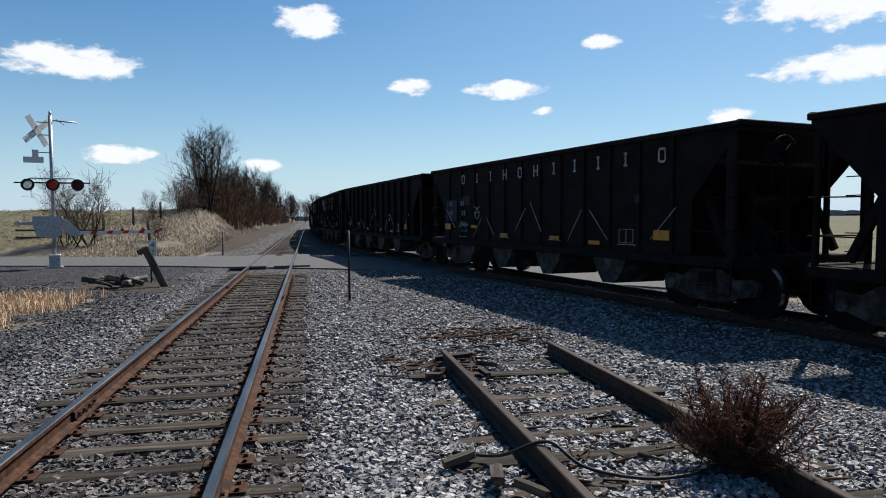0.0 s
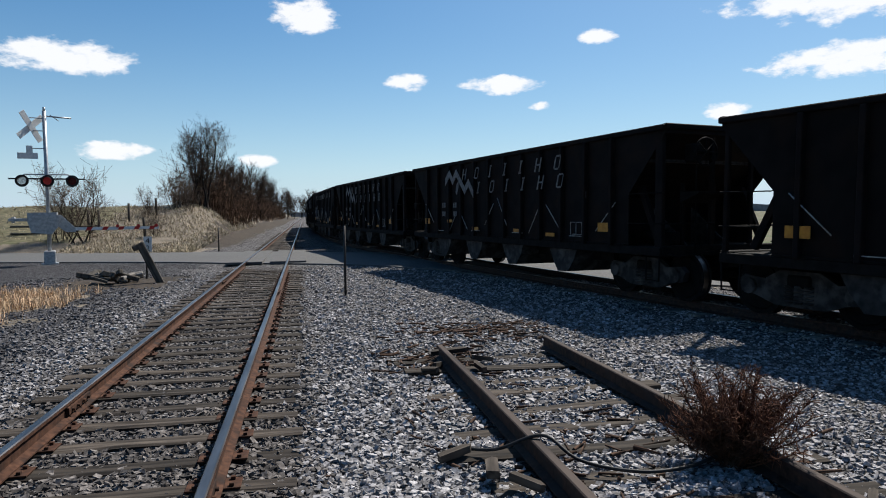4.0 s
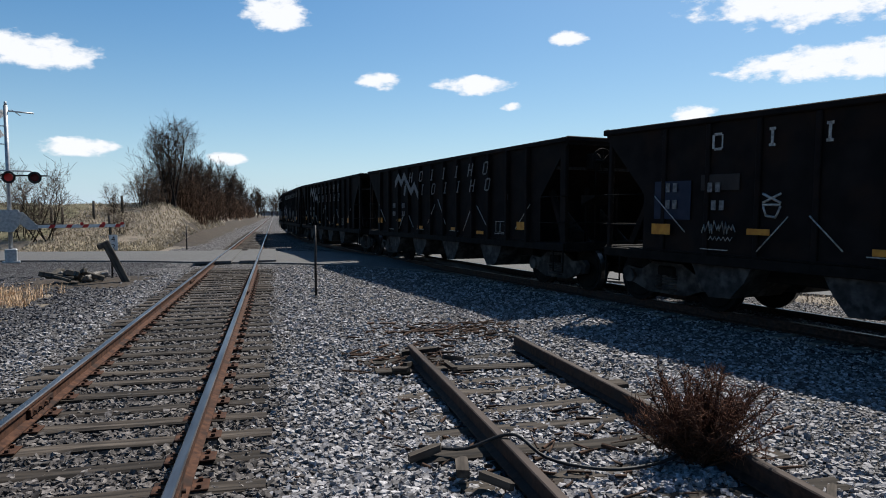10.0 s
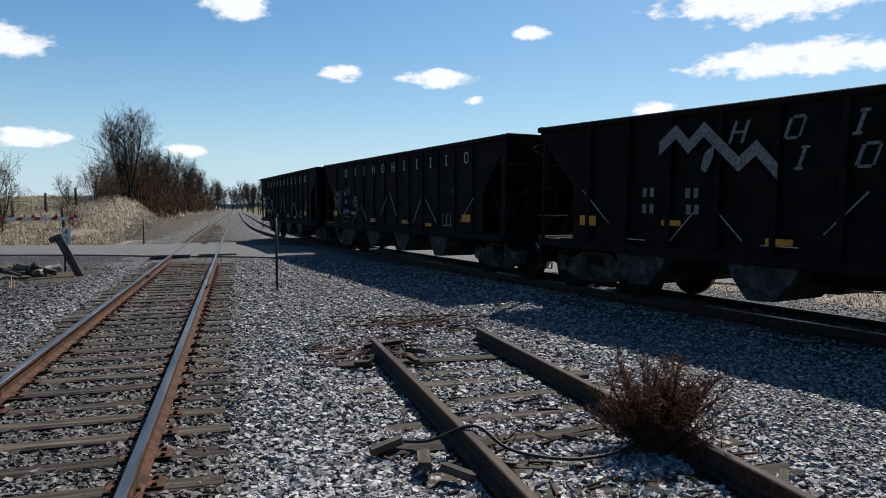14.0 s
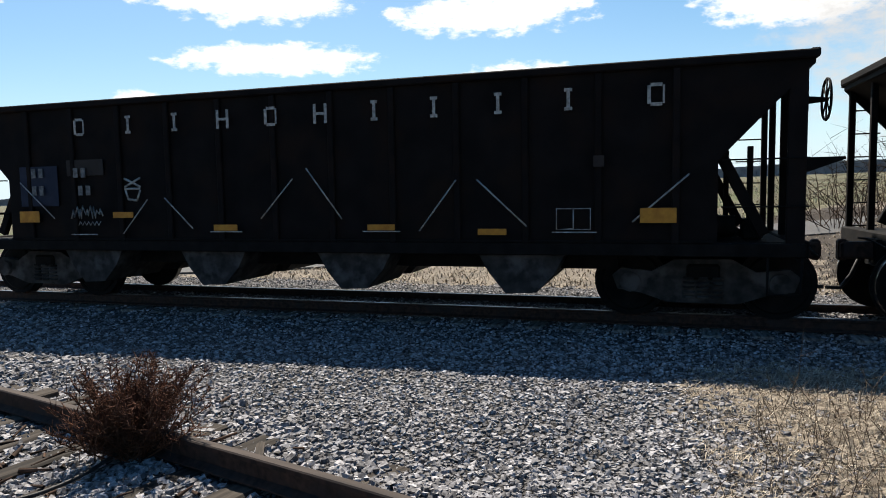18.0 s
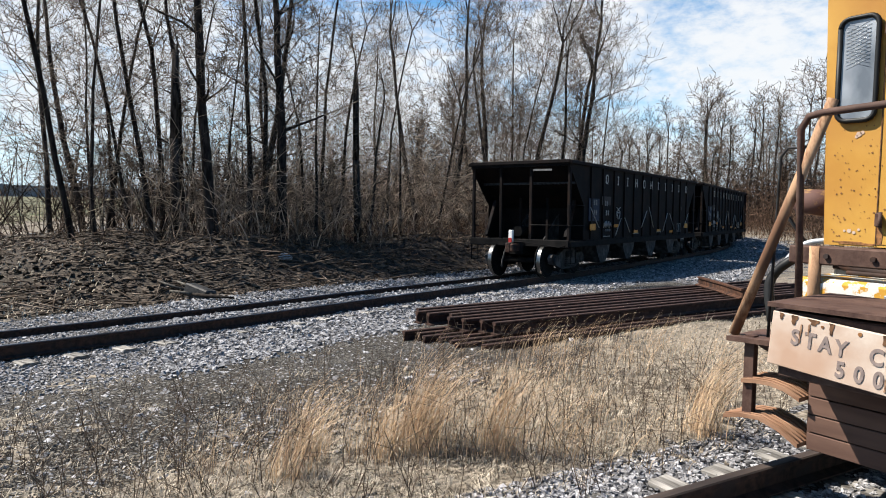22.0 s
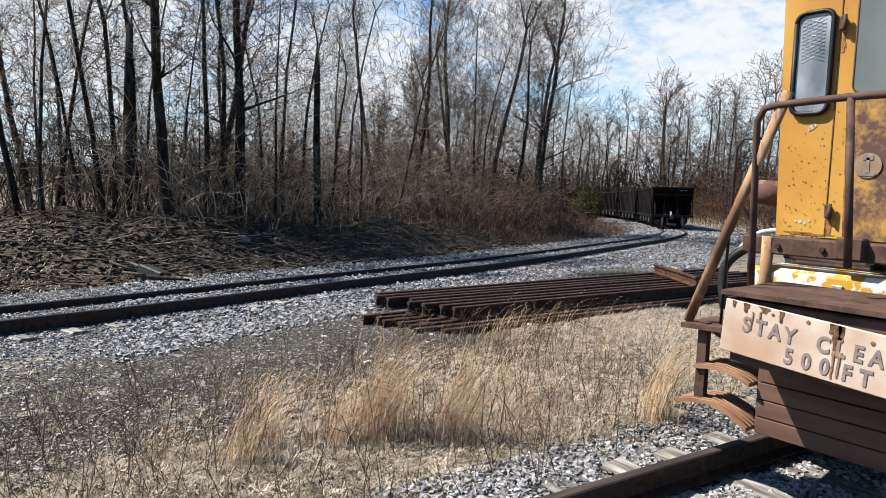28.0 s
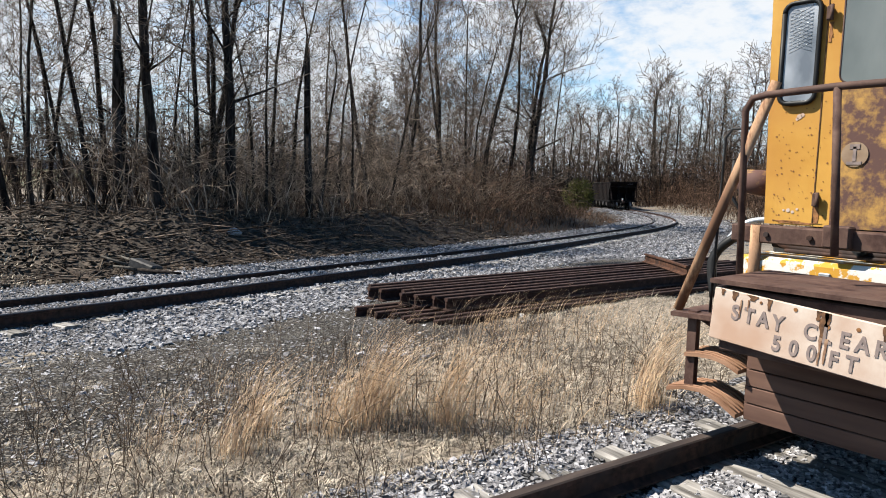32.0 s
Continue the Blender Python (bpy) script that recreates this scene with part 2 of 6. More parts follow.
M["rust"] = material("rust", (0.0302, 0.013, 0.0079), (0.0791, 0.0363, 0.0209), 0.06, 0.9, c3=(0.0209, 0.0121, 0.0093), big=0.3)
M["dark_rust"] = material("dark_rust", (0.018, 0.011, 0.009), (0.06, 0.031, 0.022), 0.06, 0.8, c3=(0.03, 0.022, 0.02), big=0.3)
M["rail_top"] = material("rail_top", (0.084, 0.0735, 0.07), (0.21, 0.196, 0.189), 0.1, 0.36, metal=1.0, stretch=(1, 0.1, 1), bump=0.1)
M["dull_top"] = material("dull_top", (0.022, 0.016, 0.014), (0.06, 0.044, 0.036), 0.1, 0.8, metal=0.0, stretch=(1, 0.1, 1), bump=0.1)
M["asphalt"] = material("asphalt", (0.0602, 0.0602, 0.0602), (0.1204, 0.1179, 0.1154), 0.06, 0.9, c3=(0.0853, 0.0828, 0.0803), big=0.05)
M["iron"] = material("iron", (0.02, 0.02, 0.021), (0.05, 0.046, 0.043), 0.08, 0.6, metal=0.3)
M["galv"] = material("galv", (0.2713, 0.2842, 0.2972), (0.4005, 0.4134, 0.4264), 0.1, 0.45, metal=0.5)
M["white"] = material("white", (0.533, 0.533, 0.5249), (0.6622, 0.6622, 0.646), 0.1, 0.6)
M["red"] = material("red", (0.336, 0.024, 0.024), (0.44, 0.048, 0.04), 0.1, 0.5)
M["black"] = material("black", (0.012, 0.012, 0.013), (0.03, 0.03, 0.03), 0.1, 0.6)
M["bark"] = material("bark", (0.0114, 0.0091, 0.008), (0.0485, 0.0399, 0.0342), 0.09, 0.95, stretch=(1, 1, 0.25), rnd=0.3, bump=1.0, spec=.05)
M["twig"] = material("twig", (0.0285, 0.0212, 0.016), (0.1711, 0.1315, 0.1026), 0.3, 0.95, island=0.5, bump=0, spec=.05)
M["old_post"] = material("old_post", (0.0364, 0.0319, 0.0273), (0.1001, 0.091, 0.0774), 0.08, 0.95, stretch=(1, 1, 0.15), bump=0.6)


# ---- building helpers ----
def mesh(name, verts, faces, mats, index=None, smooth=False):
    me = bpy.data.meshes.new(name)
    me.from_pydata([tuple(v) for v in verts], [], faces)
    for m in mats if isinstance(mats, (list, tuple)) else [mats]:
        me.materials.append(M[m])
    if index is not None:
        me.polygons.foreach_set("material_index", np.asarray(index, np.int32))
    if smooth:
        me.polygons.foreach_set("use_smooth", np.ones(len(me.polygons), bool))
    me.update()
    return me


def fast_mesh(name, verts, faces, mat, facets=False):
    """Verts (n,3) and faces (m,3 or 4) as arrays, for large scatters."""
    me = bpy.data.meshes.new(name)
    k = faces.shape[1]
    me.vertices.add(len(verts))
    me.vertices.foreach_set("co", np.ascontiguousarray(verts, np.float32).ravel())
    me.loops.add(faces.size)
    me.loops.foreach_set("vertex_index", faces.astype(np.int32).ravel())
    me.polygons.add(len(faces))
    me.polygons.foreach_set("loop_start", np.arange(0, faces.size, k, dtype=np.int32))
    me.polygons.foreach_set("use_smooth", np.full(len(faces), not facets))
    me.materials.append(M[mat])
    me.update(calc_edges=True)
    me.validate()
    return me


class Shape:
    """A bmesh with boxes, tubes, plates and prisms put in by size and place."""

    def __init__(self):
        self.bm = bmesh.new()

    def box(self, cx, cy, cz, sx, sy, sz, m=None, bevel=0.0, mi=0):
        r = bmesh.ops.create_cube(self.bm, size=1.0)
        bmesh.ops.transform(self.bm, matrix=(m or Matrix()) @ Matrix.Translation((cx, cy, cz)) @ Matrix.Diagonal((sx, sy, sz, 1)), verts=r["verts"])
        fs = {f for v in r["verts"] for f in v.link_faces}
        for f in fs:
            f.material_index = mi
        if bevel:
            es = list({e for v in r["verts"] for e in v.link_edges})
            bmesh.ops.bevel(self.bm, geom=es, offset=bevel, segments=1, affect="EDGES")
        return self

    def rod(self, a, b, r, r2=None, n=8, cap=True, mi=0):
        a, b = Vector(a), Vector(b)
        d = b - a
        q = d.to_track_quat("Z", "Y").to_matrix().to_4x4()
        c = bmesh.ops.create_cone(self.bm, cap_ends=cap, segments=n, radius1=r, radius2=r if r2 is None else r2, depth=d.length)
        bmesh.ops.transform(self.bm, matrix=Matrix.Translation((a + b) / 2) @ q, verts=c["verts"])
        for f in {f for v in c["verts"] for f in v.link_faces}:
            f.material_index = mi
            f.smooth = len(f.verts) == 4
        return self

    def pipe(self, pts, r, n=7, mi=0):
        """One round tube swept through the points."""
        P = [Vector(p) for p in pts]
        rings = []
        u = None
        for i, p in enumerate(P):
            d = (P[min(i + 1, len(P) - 1)] - p).normalized() + (p - P[max(i - 1, 0)]).normalized()
            d.normalize()
            u = d.orthogonal() if u is None else u - d * u.dot(d)
            u.normalize()
            w = d.cross(u)
            rings.append([self.bm.verts.new(p + u * r * math.cos(k * math.tau / n) + w * r * math.sin(k * math.tau / n)) for k in range(n)])
        fs = [self.bm.faces.new((a[k], a[(k + 1) % n], b[(k + 1) % n], b[k])) for a, b in zip(rings[:-1], rings[1:]) for k in range(n)]
        for f in fs:
            f.smooth = True
        fs += [self.bm.faces.new(rings[0][::-1]), self.bm.faces.new(rings[-1])]
        for f in fs:
            f.material_index = mi
        return self

    def prism(self, outline, axis, lo, hi, mi=0):
        """An outline of 2D points pushed along an axis: 0 x, 1 y, 2 z."""
        def at(p, h):
            p = list(p)
            p.insert(axis, h)
            return p
        n = len(outline)
        v = [self.bm.verts.new(at(p, lo)) for p in outline] + [self.bm.verts.new(at(p, hi)) for p in outline]
        fs = [self.bm.faces.new(v[:n]), self.bm.faces.new(v[n:][::-1])]
        fs += [self.bm.faces.new((v[i], v[n + i], v[n + (i + 1) % n], v[(i + 1) % n])) for i in range(n)]
        for f in fs:
            f.material_index = mi
        return self

    def quad(self, pts, mi=0):
        f = self.bm.faces.new([self.bm.verts.new(p) for p in pts])
        f.material_index = mi
        return self

    def disc(self, centre, normal, r, depth, n=20, mi=0):
        c, nv = Vector(centre), Vector(normal).normalized()
        return self.rod(c - nv * depth / 2, c + nv * depth / 2, r, n=n, mi=mi)

    def mesh(self, name, mats):
        bmesh.ops.recalc_face_normals(self.bm, faces=self.bm.faces[:])
        me = bpy.data.meshes.new(name)
        self.bm.to_mesh(me)
        self.bm.free()
        for m in mats if isinstance(mats, (list, tuple)) else [mats]:
            me.materials.append(M[m])
        return me


def part(name, shape, mats, parent, label="", m=None):
    """One mesh object under a thing or a part; shape is a Shape or a finished mesh."""
    ob = new(name, shape if isinstance(shape, bpy.types.Mesh) else shape.mesh(name, mats))
    ob.parent = parent
    if m is not None:
        ob.matrix_basis = m
    return tagged(ob, label)


def thing(name, m, label, category, group="", kind=""):
    ob = new(name)
    ob.empty_display_size = 0.2
    ob.matrix_basis = m
    return tagged(ob, label, category, group, kind)


def spline(P, n=16):
    """A centripetal curve through points, as an array."""
    P = np.array(P, float)
    E = np.vstack([2 * P[0] - P[1], P, 2 * P[-1] - P[-2]])
    Q = []
    for i in range(1, len(E) - 2):
        p = E[i - 1:i + 3]
        k = [0.0]
        for j in range(3):
            k.append(k[-1] + np.linalg.norm(p[j + 1][:2] - p[j][:2]) ** 0.5 + 1e-9)
        for t in np.linspace(k[1], k[2], n, endpoint=False):
            a = [((k[j + 1] - t) * p[j] + (t - k[j]) * p[j + 1]) / (k[j + 1] - k[j]) for j in range(3)]
            b = [((k[j + 2] - t) * a[j] + (t - k[j]) * a[j + 1]) / (k[j + 2] - k[j]) for j in range(2)]
            Q.append(((k[2] - t) * b[0] + (t - k[1]) * b[1]) / (k[2] - k[1]))
    Q.append(P[-1])
    return np.array(Q)


def smooth(a, b, x):
    t = np.clip((np.asarray(x, float) - a) / (b - a), 0, 1)
    return t * t * (3 - 2 * t)


# ---- the curved running track: its nearer rail in plan, with the height of the rail's top ----
GAUGE = 0.753
CANT = 0.08
NEAR_RAIL = [(2.45, 300.0, 0.2), (2.47, 200.0, 0.2), (2.47, 130.0, 0.2), (2.53, 82.0, 0.2), (2.92, 53.5, 0.2), (3.53, 42.4, 0.2), (4.38, 33.9, 0.2), (5.8, 24.8, 0.18), (8.22, 11.95, 0.155), (9.87, 6.08, 0.042), (11.202, 0.594, -0.041), (12.036, -3.136, -0.082), (13.515, -7.784, -0.166), (15.188, -13.065, -0.275), (17.433, -19.217, -0.388), (19.773, -25.472, -0.483), (22.868, -33.235, -0.625), (26.761, -41.012, -0.786), (31.876, -48.617, -0.938), (39.777, -57.947, -1.147), (51.6, -69.9, -1.439), (70.2, -85.6, -1.785), (98.0, -103.0, -2.186), (155.0, -127.0, -2.76)]
RB = spline(NEAR_RAIL, 24)
TB = np.gradient(RB[:, :2], axis=0)
TB /= np.linalg.norm(TB, axis=1)[:, None]
NB = np.stack([-TB[:, 1], TB[:, 0]], 1)
CB = RB.copy()
CB[:, :2] += NB * GAUGE
SB = np.r_[0, np.cumsum(np.linalg.norm(np.diff(CB[:, :2], axis=0), axis=1))]
SB -= np.interp(0, -CB[:, 1], SB)


def track(s):
    """Centre, direction and left-hand normal of the curved track at s metres; the centre lies on the rails' tops."""
    c = [float(np.interp(s, SB, CB[:, i])) for i in range(3)]
    t = [float(np.interp(s, SB, TB[:, i])) for i in range(2)]
    cant = CANT * float(smooth(-40, -5, s))
    return Vector((c[0], c[1], c[2] - cant / 2)), Vector((t[0], t[1], 0)).normalized(), Vector((-t[1], t[0], 0)).normalized(), cant


ROAD = spline([(-400, 230), (-120, 94), (-60, 62), (-12, 36.3), (0, 29.4), (4.3, 27), (9, 22.5), (13.3, 17.3), (18, 12), (23.7, 7), (29, 2.3), (36.5, -2.5), (60, -14), (120, -40), (300, -110)], 14)
ROAD_T = np.gradient(ROAD, axis=0)
ROAD_T /= np.linalg.norm(ROAD_T, axis=1)[:, None]
ROAD_W = np.interp(ROAD[:, 0], [-20, 0, 8, 14], [3.2, 3.6, 3.4, 2.3])


def nearest(C, x, y):
    """For each point of (x, y), the index of the nearest point of the polyline C."""
    x, y = np.atleast_1d(x), np.atleast_1d(y)
    out = np.empty(len(x), int)
    for i in range(0, len(x), 4000):
        d = (x[i:i + 4000, None] - C[None, :, 0]) ** 2 + (y[i:i + 4000, None] - C[None, :, 1]) ** 2
        out[i:i + 4000] = d.argmin(1)
    return out


def lateral(C, T, x, y):
    i = nearest(C, x, y)
    dx, dy = np.atleast_1d(x) - C[i, 0], np.atleast_1d(y) - C[i, 1]
    return i, -T[i, 1] * dx + T[i, 0] * dy


def hash_noise(x, y, size):
    """Smooth value noise from sines, about -1 to 1."""
    x, y = np.asarray(x) / size, np.asarray(y) / size
    return (np.sin(1.7 * x + 2.3 * y + 0.4) + np.sin(2.9 * x - 1.9 * y + 1.7) + np.sin(-1.3 * x + 3.7 * y + 2.9) + np.sin(4.3 * x + 0.7 * y + 5.1)) / 4


def ground_z(x, y):
    x, y = np.atleast_1d(np.asarray(x, float)), np.atleast_1d(np.asarray(y, float))
    i, d = lateral(CB, TB, x, y)
    bed = CB[i, 2] - 0.19
    flat = np.minimum(CB[i, 2] - 0.22, 0) * smooth(6, 30, SB[i]) * smooth(90, 40, np.abs(d))
    flat = np.where(d > 0, np.minimum(CB[i, 2] - 0.25, 0) * smooth(30, 0, y) * smooth(60, 12, d), flat)
    w = np.where(d < 0, smooth(1.5, 5.0, -d), smooth(1.5, 4.0, d))
    z = bed * (1 - w) + (flat - 0.03 * smooth(0.5, 3, np.abs(d))) * w
    # wooded mound beyond the curve
    s = SB[i]
    z += 0.95 * smooth(3.2, 6.5, d) * smooth(22, 9, d) * smooth(1, 6, s) * smooth(70, 20, s) * (1 + 0.35 * hash_noise(x, y, 2.5))
    z += 0.5 * smooth(8, 20, d) * smooth(1, 9, s)
    # banks on the inside of the far curve
    z += 0.9 * smooth(5, 14, -d) * smooth(40, 55, s)
    # grassy cutting bank left of the straight track
    rise = smooth(-3.1, -7.6, x) * smooth(39, 60, y) * smooth(600, 300, y)
    z += 2.7 * rise * (1 + 0.12 * hash_noise(x, y, 4.0))
    z += 1.8 * smooth(6, 14, x) * smooth(85, 120, y) * smooth(50, 30, x)
    # rough ground outside the ballast
    rough = smooth(2.5, 6, np.abs(x)) * smooth(2.5, 6, np.abs(d))
    z += 0.05 * rough * hash_noise(x, y, 0.8) + 0.25 * rough * smooth(30, 120, np.hypot(x, y)) * hash_noise(x, y, 17)
    # ballast lies a little below the tops of the ties
    z -= 0.014 * smooth(1.75, 1.4, np.abs(x)) * smooth(-45, -40, y)
    z -= 0.03 * smooth(1.7, 1.35, np.abs(x - np.interp(-y, [-8.6, -2, 3.5, 8, 15], [3.8, 3.72, 3.32, 2.85, 1.9]))) * smooth(9.0, 8.6, y) * smooth(-18, -14, y)
    # road surface cuts through
    j, r = lateral(ROAD, ROAD_T, x, y)
    on = smooth(1.4, 0.2, np.abs(r) - ROAD_W[j])
    lvl = np.interp(ROAD[j, 0], [-12, -2, 6, 16, 40], [-0.05, 0.1, 0.08, -0.18, -0.2])
    return z * (1 - on) + (lvl - 0.05) * on


# ---- ground ----
M["grass_ground"] = material("grass_ground", (0.062, 0.0496, 0.0377), (0.2584, 0.2171, 0.168), 0.05, 0.95, c3=(0.0879, 0.0749, 0.0594), big=0.05, bump=1.0)
M["litter"] = material("litter", (0.013, 0.0097, 0.0078), (0.0683, 0.0537, 0.0406), 0.07, 0.95, c3=(0.0293, 0.0227, 0.0163), big=0.04, bump=1.0)
M["stubble"] = material("stubble", (0.03, 0.029, 0.016), (0.17, 0.15, 0.09), 0.35, 0.95, c3=(0.06, 0.075, 0.028), big=0.06, bump=0.8, detail=12.0)
M["grit"] = crushed("grit", (0.0293, 0.0255, 0.0223), (0.1436, 0.1303, 0.1144), 0.035, (0.0532, 0.0452, 0.0372), 0.9)


def axis_lines(lo, hi, step, far):
    a = list(np.arange(lo, hi + 1e-6, step))
    g = step
    while a[-1] < far:
        g *= 1.22
        a.append(a[-1] + g)
    g = step
    while a[0] > -far:
        g *= 1.22
        a.insert(0, a[0] - g)
    return np.array(a)


gx, gy = axis_lines(-16, 34, 0.4, 3000), axis_lines(-34, 66, 0.5, 3000)
gx, gy = np.unique(np.r_[gx, np.arange(2.9, 13, .2).round(3)]), np.unique(np.r_[gy, np.arange(-9.1, 9, .2).round(3)])
GX, GY = np.meshgrid(gx, gy, indexing="ij")
gz = ground_z(GX.ravel(), GY.ravel())
nx, ny = len(gx), len(gy)
ii, jj = np.meshgrid(np.arange(nx - 1), np.arange(ny - 1), indexing="ij")
a = (ii * ny + jj).ravel()
gf = np.stack([a, a + ny, a + ny + 1, a + 1], 1)
gv = np.stack([GX.ravel(), GY.ravel(), gz], 1)


def zone(x, y):
    """0 ballast, 1 grit, 2 dry grass, 3 leaf litter, 4 stubble field, 5 dark old ballast."""
    i, d = lateral(CB, TB, x, y)
    j, r = lateral(ROAD, ROAD_T, x, y)
    n = hash_noise(x, y, 1.1) * 0.6 + hash_noise(x, y, .3) * 0.45
    out = np.full(len(x), 2)
    out[(np.abs(r) > ROAD_W[j] + 3) & (r * np.where(x > 6, 1, -1) * np.where(x > 6, 1, 1) > 0) & (d > 0) & (np.hypot(x, y) > 10)] = 4
    out[(x < -12 + n) & (y > 44)] = 4
    woods = (d > 2.6 + n) & (SB[i] > 0.5 + 2 * n) & (d < 26)
    out[woods] = 3
    out[(d < -4) & (SB[i] > 36)] = 3
    yard = (d < 0) & (x > -14 + 3 * n) & (r < 0) & (y > -9)
    out[yard] = 0
    out[yard & (x < -2.2 + n)] = 5
    grass = (d < 0) & (x > 4.7 + .6 * n) & (y < 0.1 + 1.6 * n + 0.2 * (x - 5))
    out[grass] = 2
    strip = (d < -2.6 + 0.4 * n) & (d > -6.1 + n) & (y < -.6 + n) & (SB[i] < 15 + n)
    out[strip] = 1
    out[np.abs(d) < 2.7 + 0.3 * n] = 0
    out[(d < 0) & (d > -5.6 + n) & (SB[i] > 14 + n)] = 0
    out[(np.abs(x) < 2.6 + 1.3 * smooth(28, 34, y) + 0.4 * n) & (y > -12)] = 0
    out[(x < -3.9 + n) & (x > -10) & (y > 11.8 + n) & (y < 18 + n)] = 2
    out[(x < -2.3 + .5 * n) & (x > -5.4 + n) & (y > 18.6 + n) & (y < 22.2 + n)] = 3
    out[(x < -3.0 + .4 * n) & (x > -5.3 + n) & (y > 42)] = 3
    return out


fx, fy = gv[gf].mean(1)[:, 0], gv[gf].mean(1)[:, 1]
jit = np.random.default_rng(21).normal(0, .22, (2, len(fx)))
fx, fy = fx + jit[0], fy + jit[1]
gm = mesh("ground", gv, gf.tolist(), ["gravel", "grit", "grass_ground", "litter", "stubble", "dark_gravel"], zone(fx, fy), True)
ground = tagged(new("ground", gm), "grey crushed-stone railway yard running into dry grass and stubble fields", "ground", kind="structure")

# ---- road ----
rv, rf = [], []
for k in range(len(ROAD)):
    n = np.array([-ROAD_T[k, 1], ROAD_T[k, 0]])
    lvl = float(np.interp(ROAD[k, 0], [-12, -2, 6, 16, 40], [-0.05, 0.1, 0.08, -0.18, -0.2]))
    for w, h in ((-1.0, -0.22), (-0.985, 0.0), (-0.5, 0.025), (0, 0.04), (0.5, 0.025), (0.985, 0.0), (1.0, -0.22)):
        p = ROAD[k] + n * w * ROAD_W[k]
        rv.append((p[0], p[1], lvl + h))
for k in range(len(ROAD) - 1):
    for q in range(6):
        rf.append((7 * k + q, 7 * k + q + 1, 7 * k + q + 8, 7 * k + q + 7))
tagged(new("road", mesh("road", rv, rf, "asphalt", smooth=False)), "worn grey asphalt country road over the tracks", "road", kind="structure")

# ---- railway tracks ----
RAIL_SIDE = [(-.07, 0), (.07, 0), (.07, .012), (.012, .035), (.012, .122), (.036, .132), (.036, .16)]
RAIL_OUT = RAIL_SIDE + [(.028, .168), (-.028, .168)] + [(-.036, .16), (-.036, .132), (-.012, .122), (-.012, .035), (-.07, .012)]


def rail_mesh(name, pts, mats):
    """A rail of flat-bottomed section swept along 3D points given on its running surface."""
    pts = np.array(pts, float)
    t = np.gradient(pts[:, :2], axis=0)
    t /= np.linalg.norm(t, axis=1)[:, None]
    nrm = np.stack([-t[:, 1], t[:, 0]], 1)
    k = len(RAIL_OUT)
    v, f, idx = [], [], []
    for p, q in zip(pts, nrm):
        for a_, h in RAIL_OUT:
            v.append((p[0] + q[0] * a_, p[1] + q[1] * a_, p[2] - 0.168 + h))
    for i in range(len(pts) - 1):
        for j in range(k):
            f.append((i * k + j, i * k + (j + 1) % k, (i + 1) * k + (j + 1) % k, (i + 1) * k + j))
            idx.append(1 if j in (6, 7, 8) else 0)
    f += [tuple(range(k))[::-1], tuple((len(pts) - 1) * k + q for q in range(k))]
    idx += [0, 0]
    return mesh(name, v, f, mats, idx)


def tie_meshes(name, mat, n, length=2.6, seed=1):
    rng = random.Random(seed)
    out = []
    for _ in range(n):
        L, w, h = length / 2, 0.105, 0.16
        j = lambda s: rng.uniform(-s, s)
        v, f = [], []
        cols = [-L + j(.03), -L * .5, 0 + j(.1), L * .5, L + j(.03)]
        for x in cols:
            sag = j(.008)
            v += [(x, -w + j(.012), -h), (x, w + j(.012), -h), (x, w + j(.012), sag - .012), (x, w - .03 + j(.01), sag), (x, j(.03), sag - abs(j(.012))), (x, -w + .03 + j(.01), sag), (x, -w + j(.012), sag - .012)]
        for c in range(4):
            for q in range(7):
                f.append((7 * c + q, 7 * c + (q + 1) % 7, 7 * c + 7 + (q + 1) % 7, 7 * c + 7 + q))
        f += [tuple(range(7))[::-1], tuple(range(28, 35))]
        out.append(mesh(name, v, f, mat))
    return out


TIES = tie_meshes("tie", "wood_tie", 8, seed=3)
GREY = tie_meshes("tie", "grey_tie", 6, seed=5)
plate = Shape().box(0, 0, 0.006, 0.36, 0.19, 0.014, bevel=0.003)
for sx, sy in ((-.12, .06), (-.12, -.06), (.12, .06), (.12, -.06)):
    plate.box(sx, sy, .02, .03, .03, .03)
PLATE = plate.mesh("tie_plate", "rust")

tr = random.Random(11)
straight_track = thing("straight_track", pose(0, 0, 0), "straight track of rusty rails on weathered wooden ties", "railway track", kind="structure")
for sx in (-GAUGE, GAUGE):
    ys = list(np.linspace(-40, 60, 41)) + list(np.linspace(70, 420, 30))
    part("rail", rail_mesh("rail", [(sx, y, 0.17) for y in ys], ["rust", "rail_top"]), None, straight_track, "rusty steel rail with a worn bright top")
y = -6.0
TIE_Y = []
while y < 75:
    TIE_Y.append(y)
    if not 24.2 < y < 34.5:
        part("tie", TIES[tr.randrange(8)], None, straight_track, m=pose(tr.uniform(-.05, .05), y, -0.015 + tr.uniform(-.012, .006), 0, tr.uniform(-.4, .4), tr.uniform(-1.2, 1.2)))
        if y < 22:
            for sx in (-GAUGE, GAUGE):
                part("tie_plate", PLATE, None, straight_track, m=pose(sx, y, -0.012))
    y += 0.53 + tr.uniform(-.03, .03)
bar = Shape().box(0, 0, .085, .03, .62, .07, bevel=.006)
for q in (-.22, -.08, .08, .22):
    bar.rod((-.03, q, .085), (.04, q, .085), .016, n=6)
BAR = bar.mesh("joint_bar", "rust")
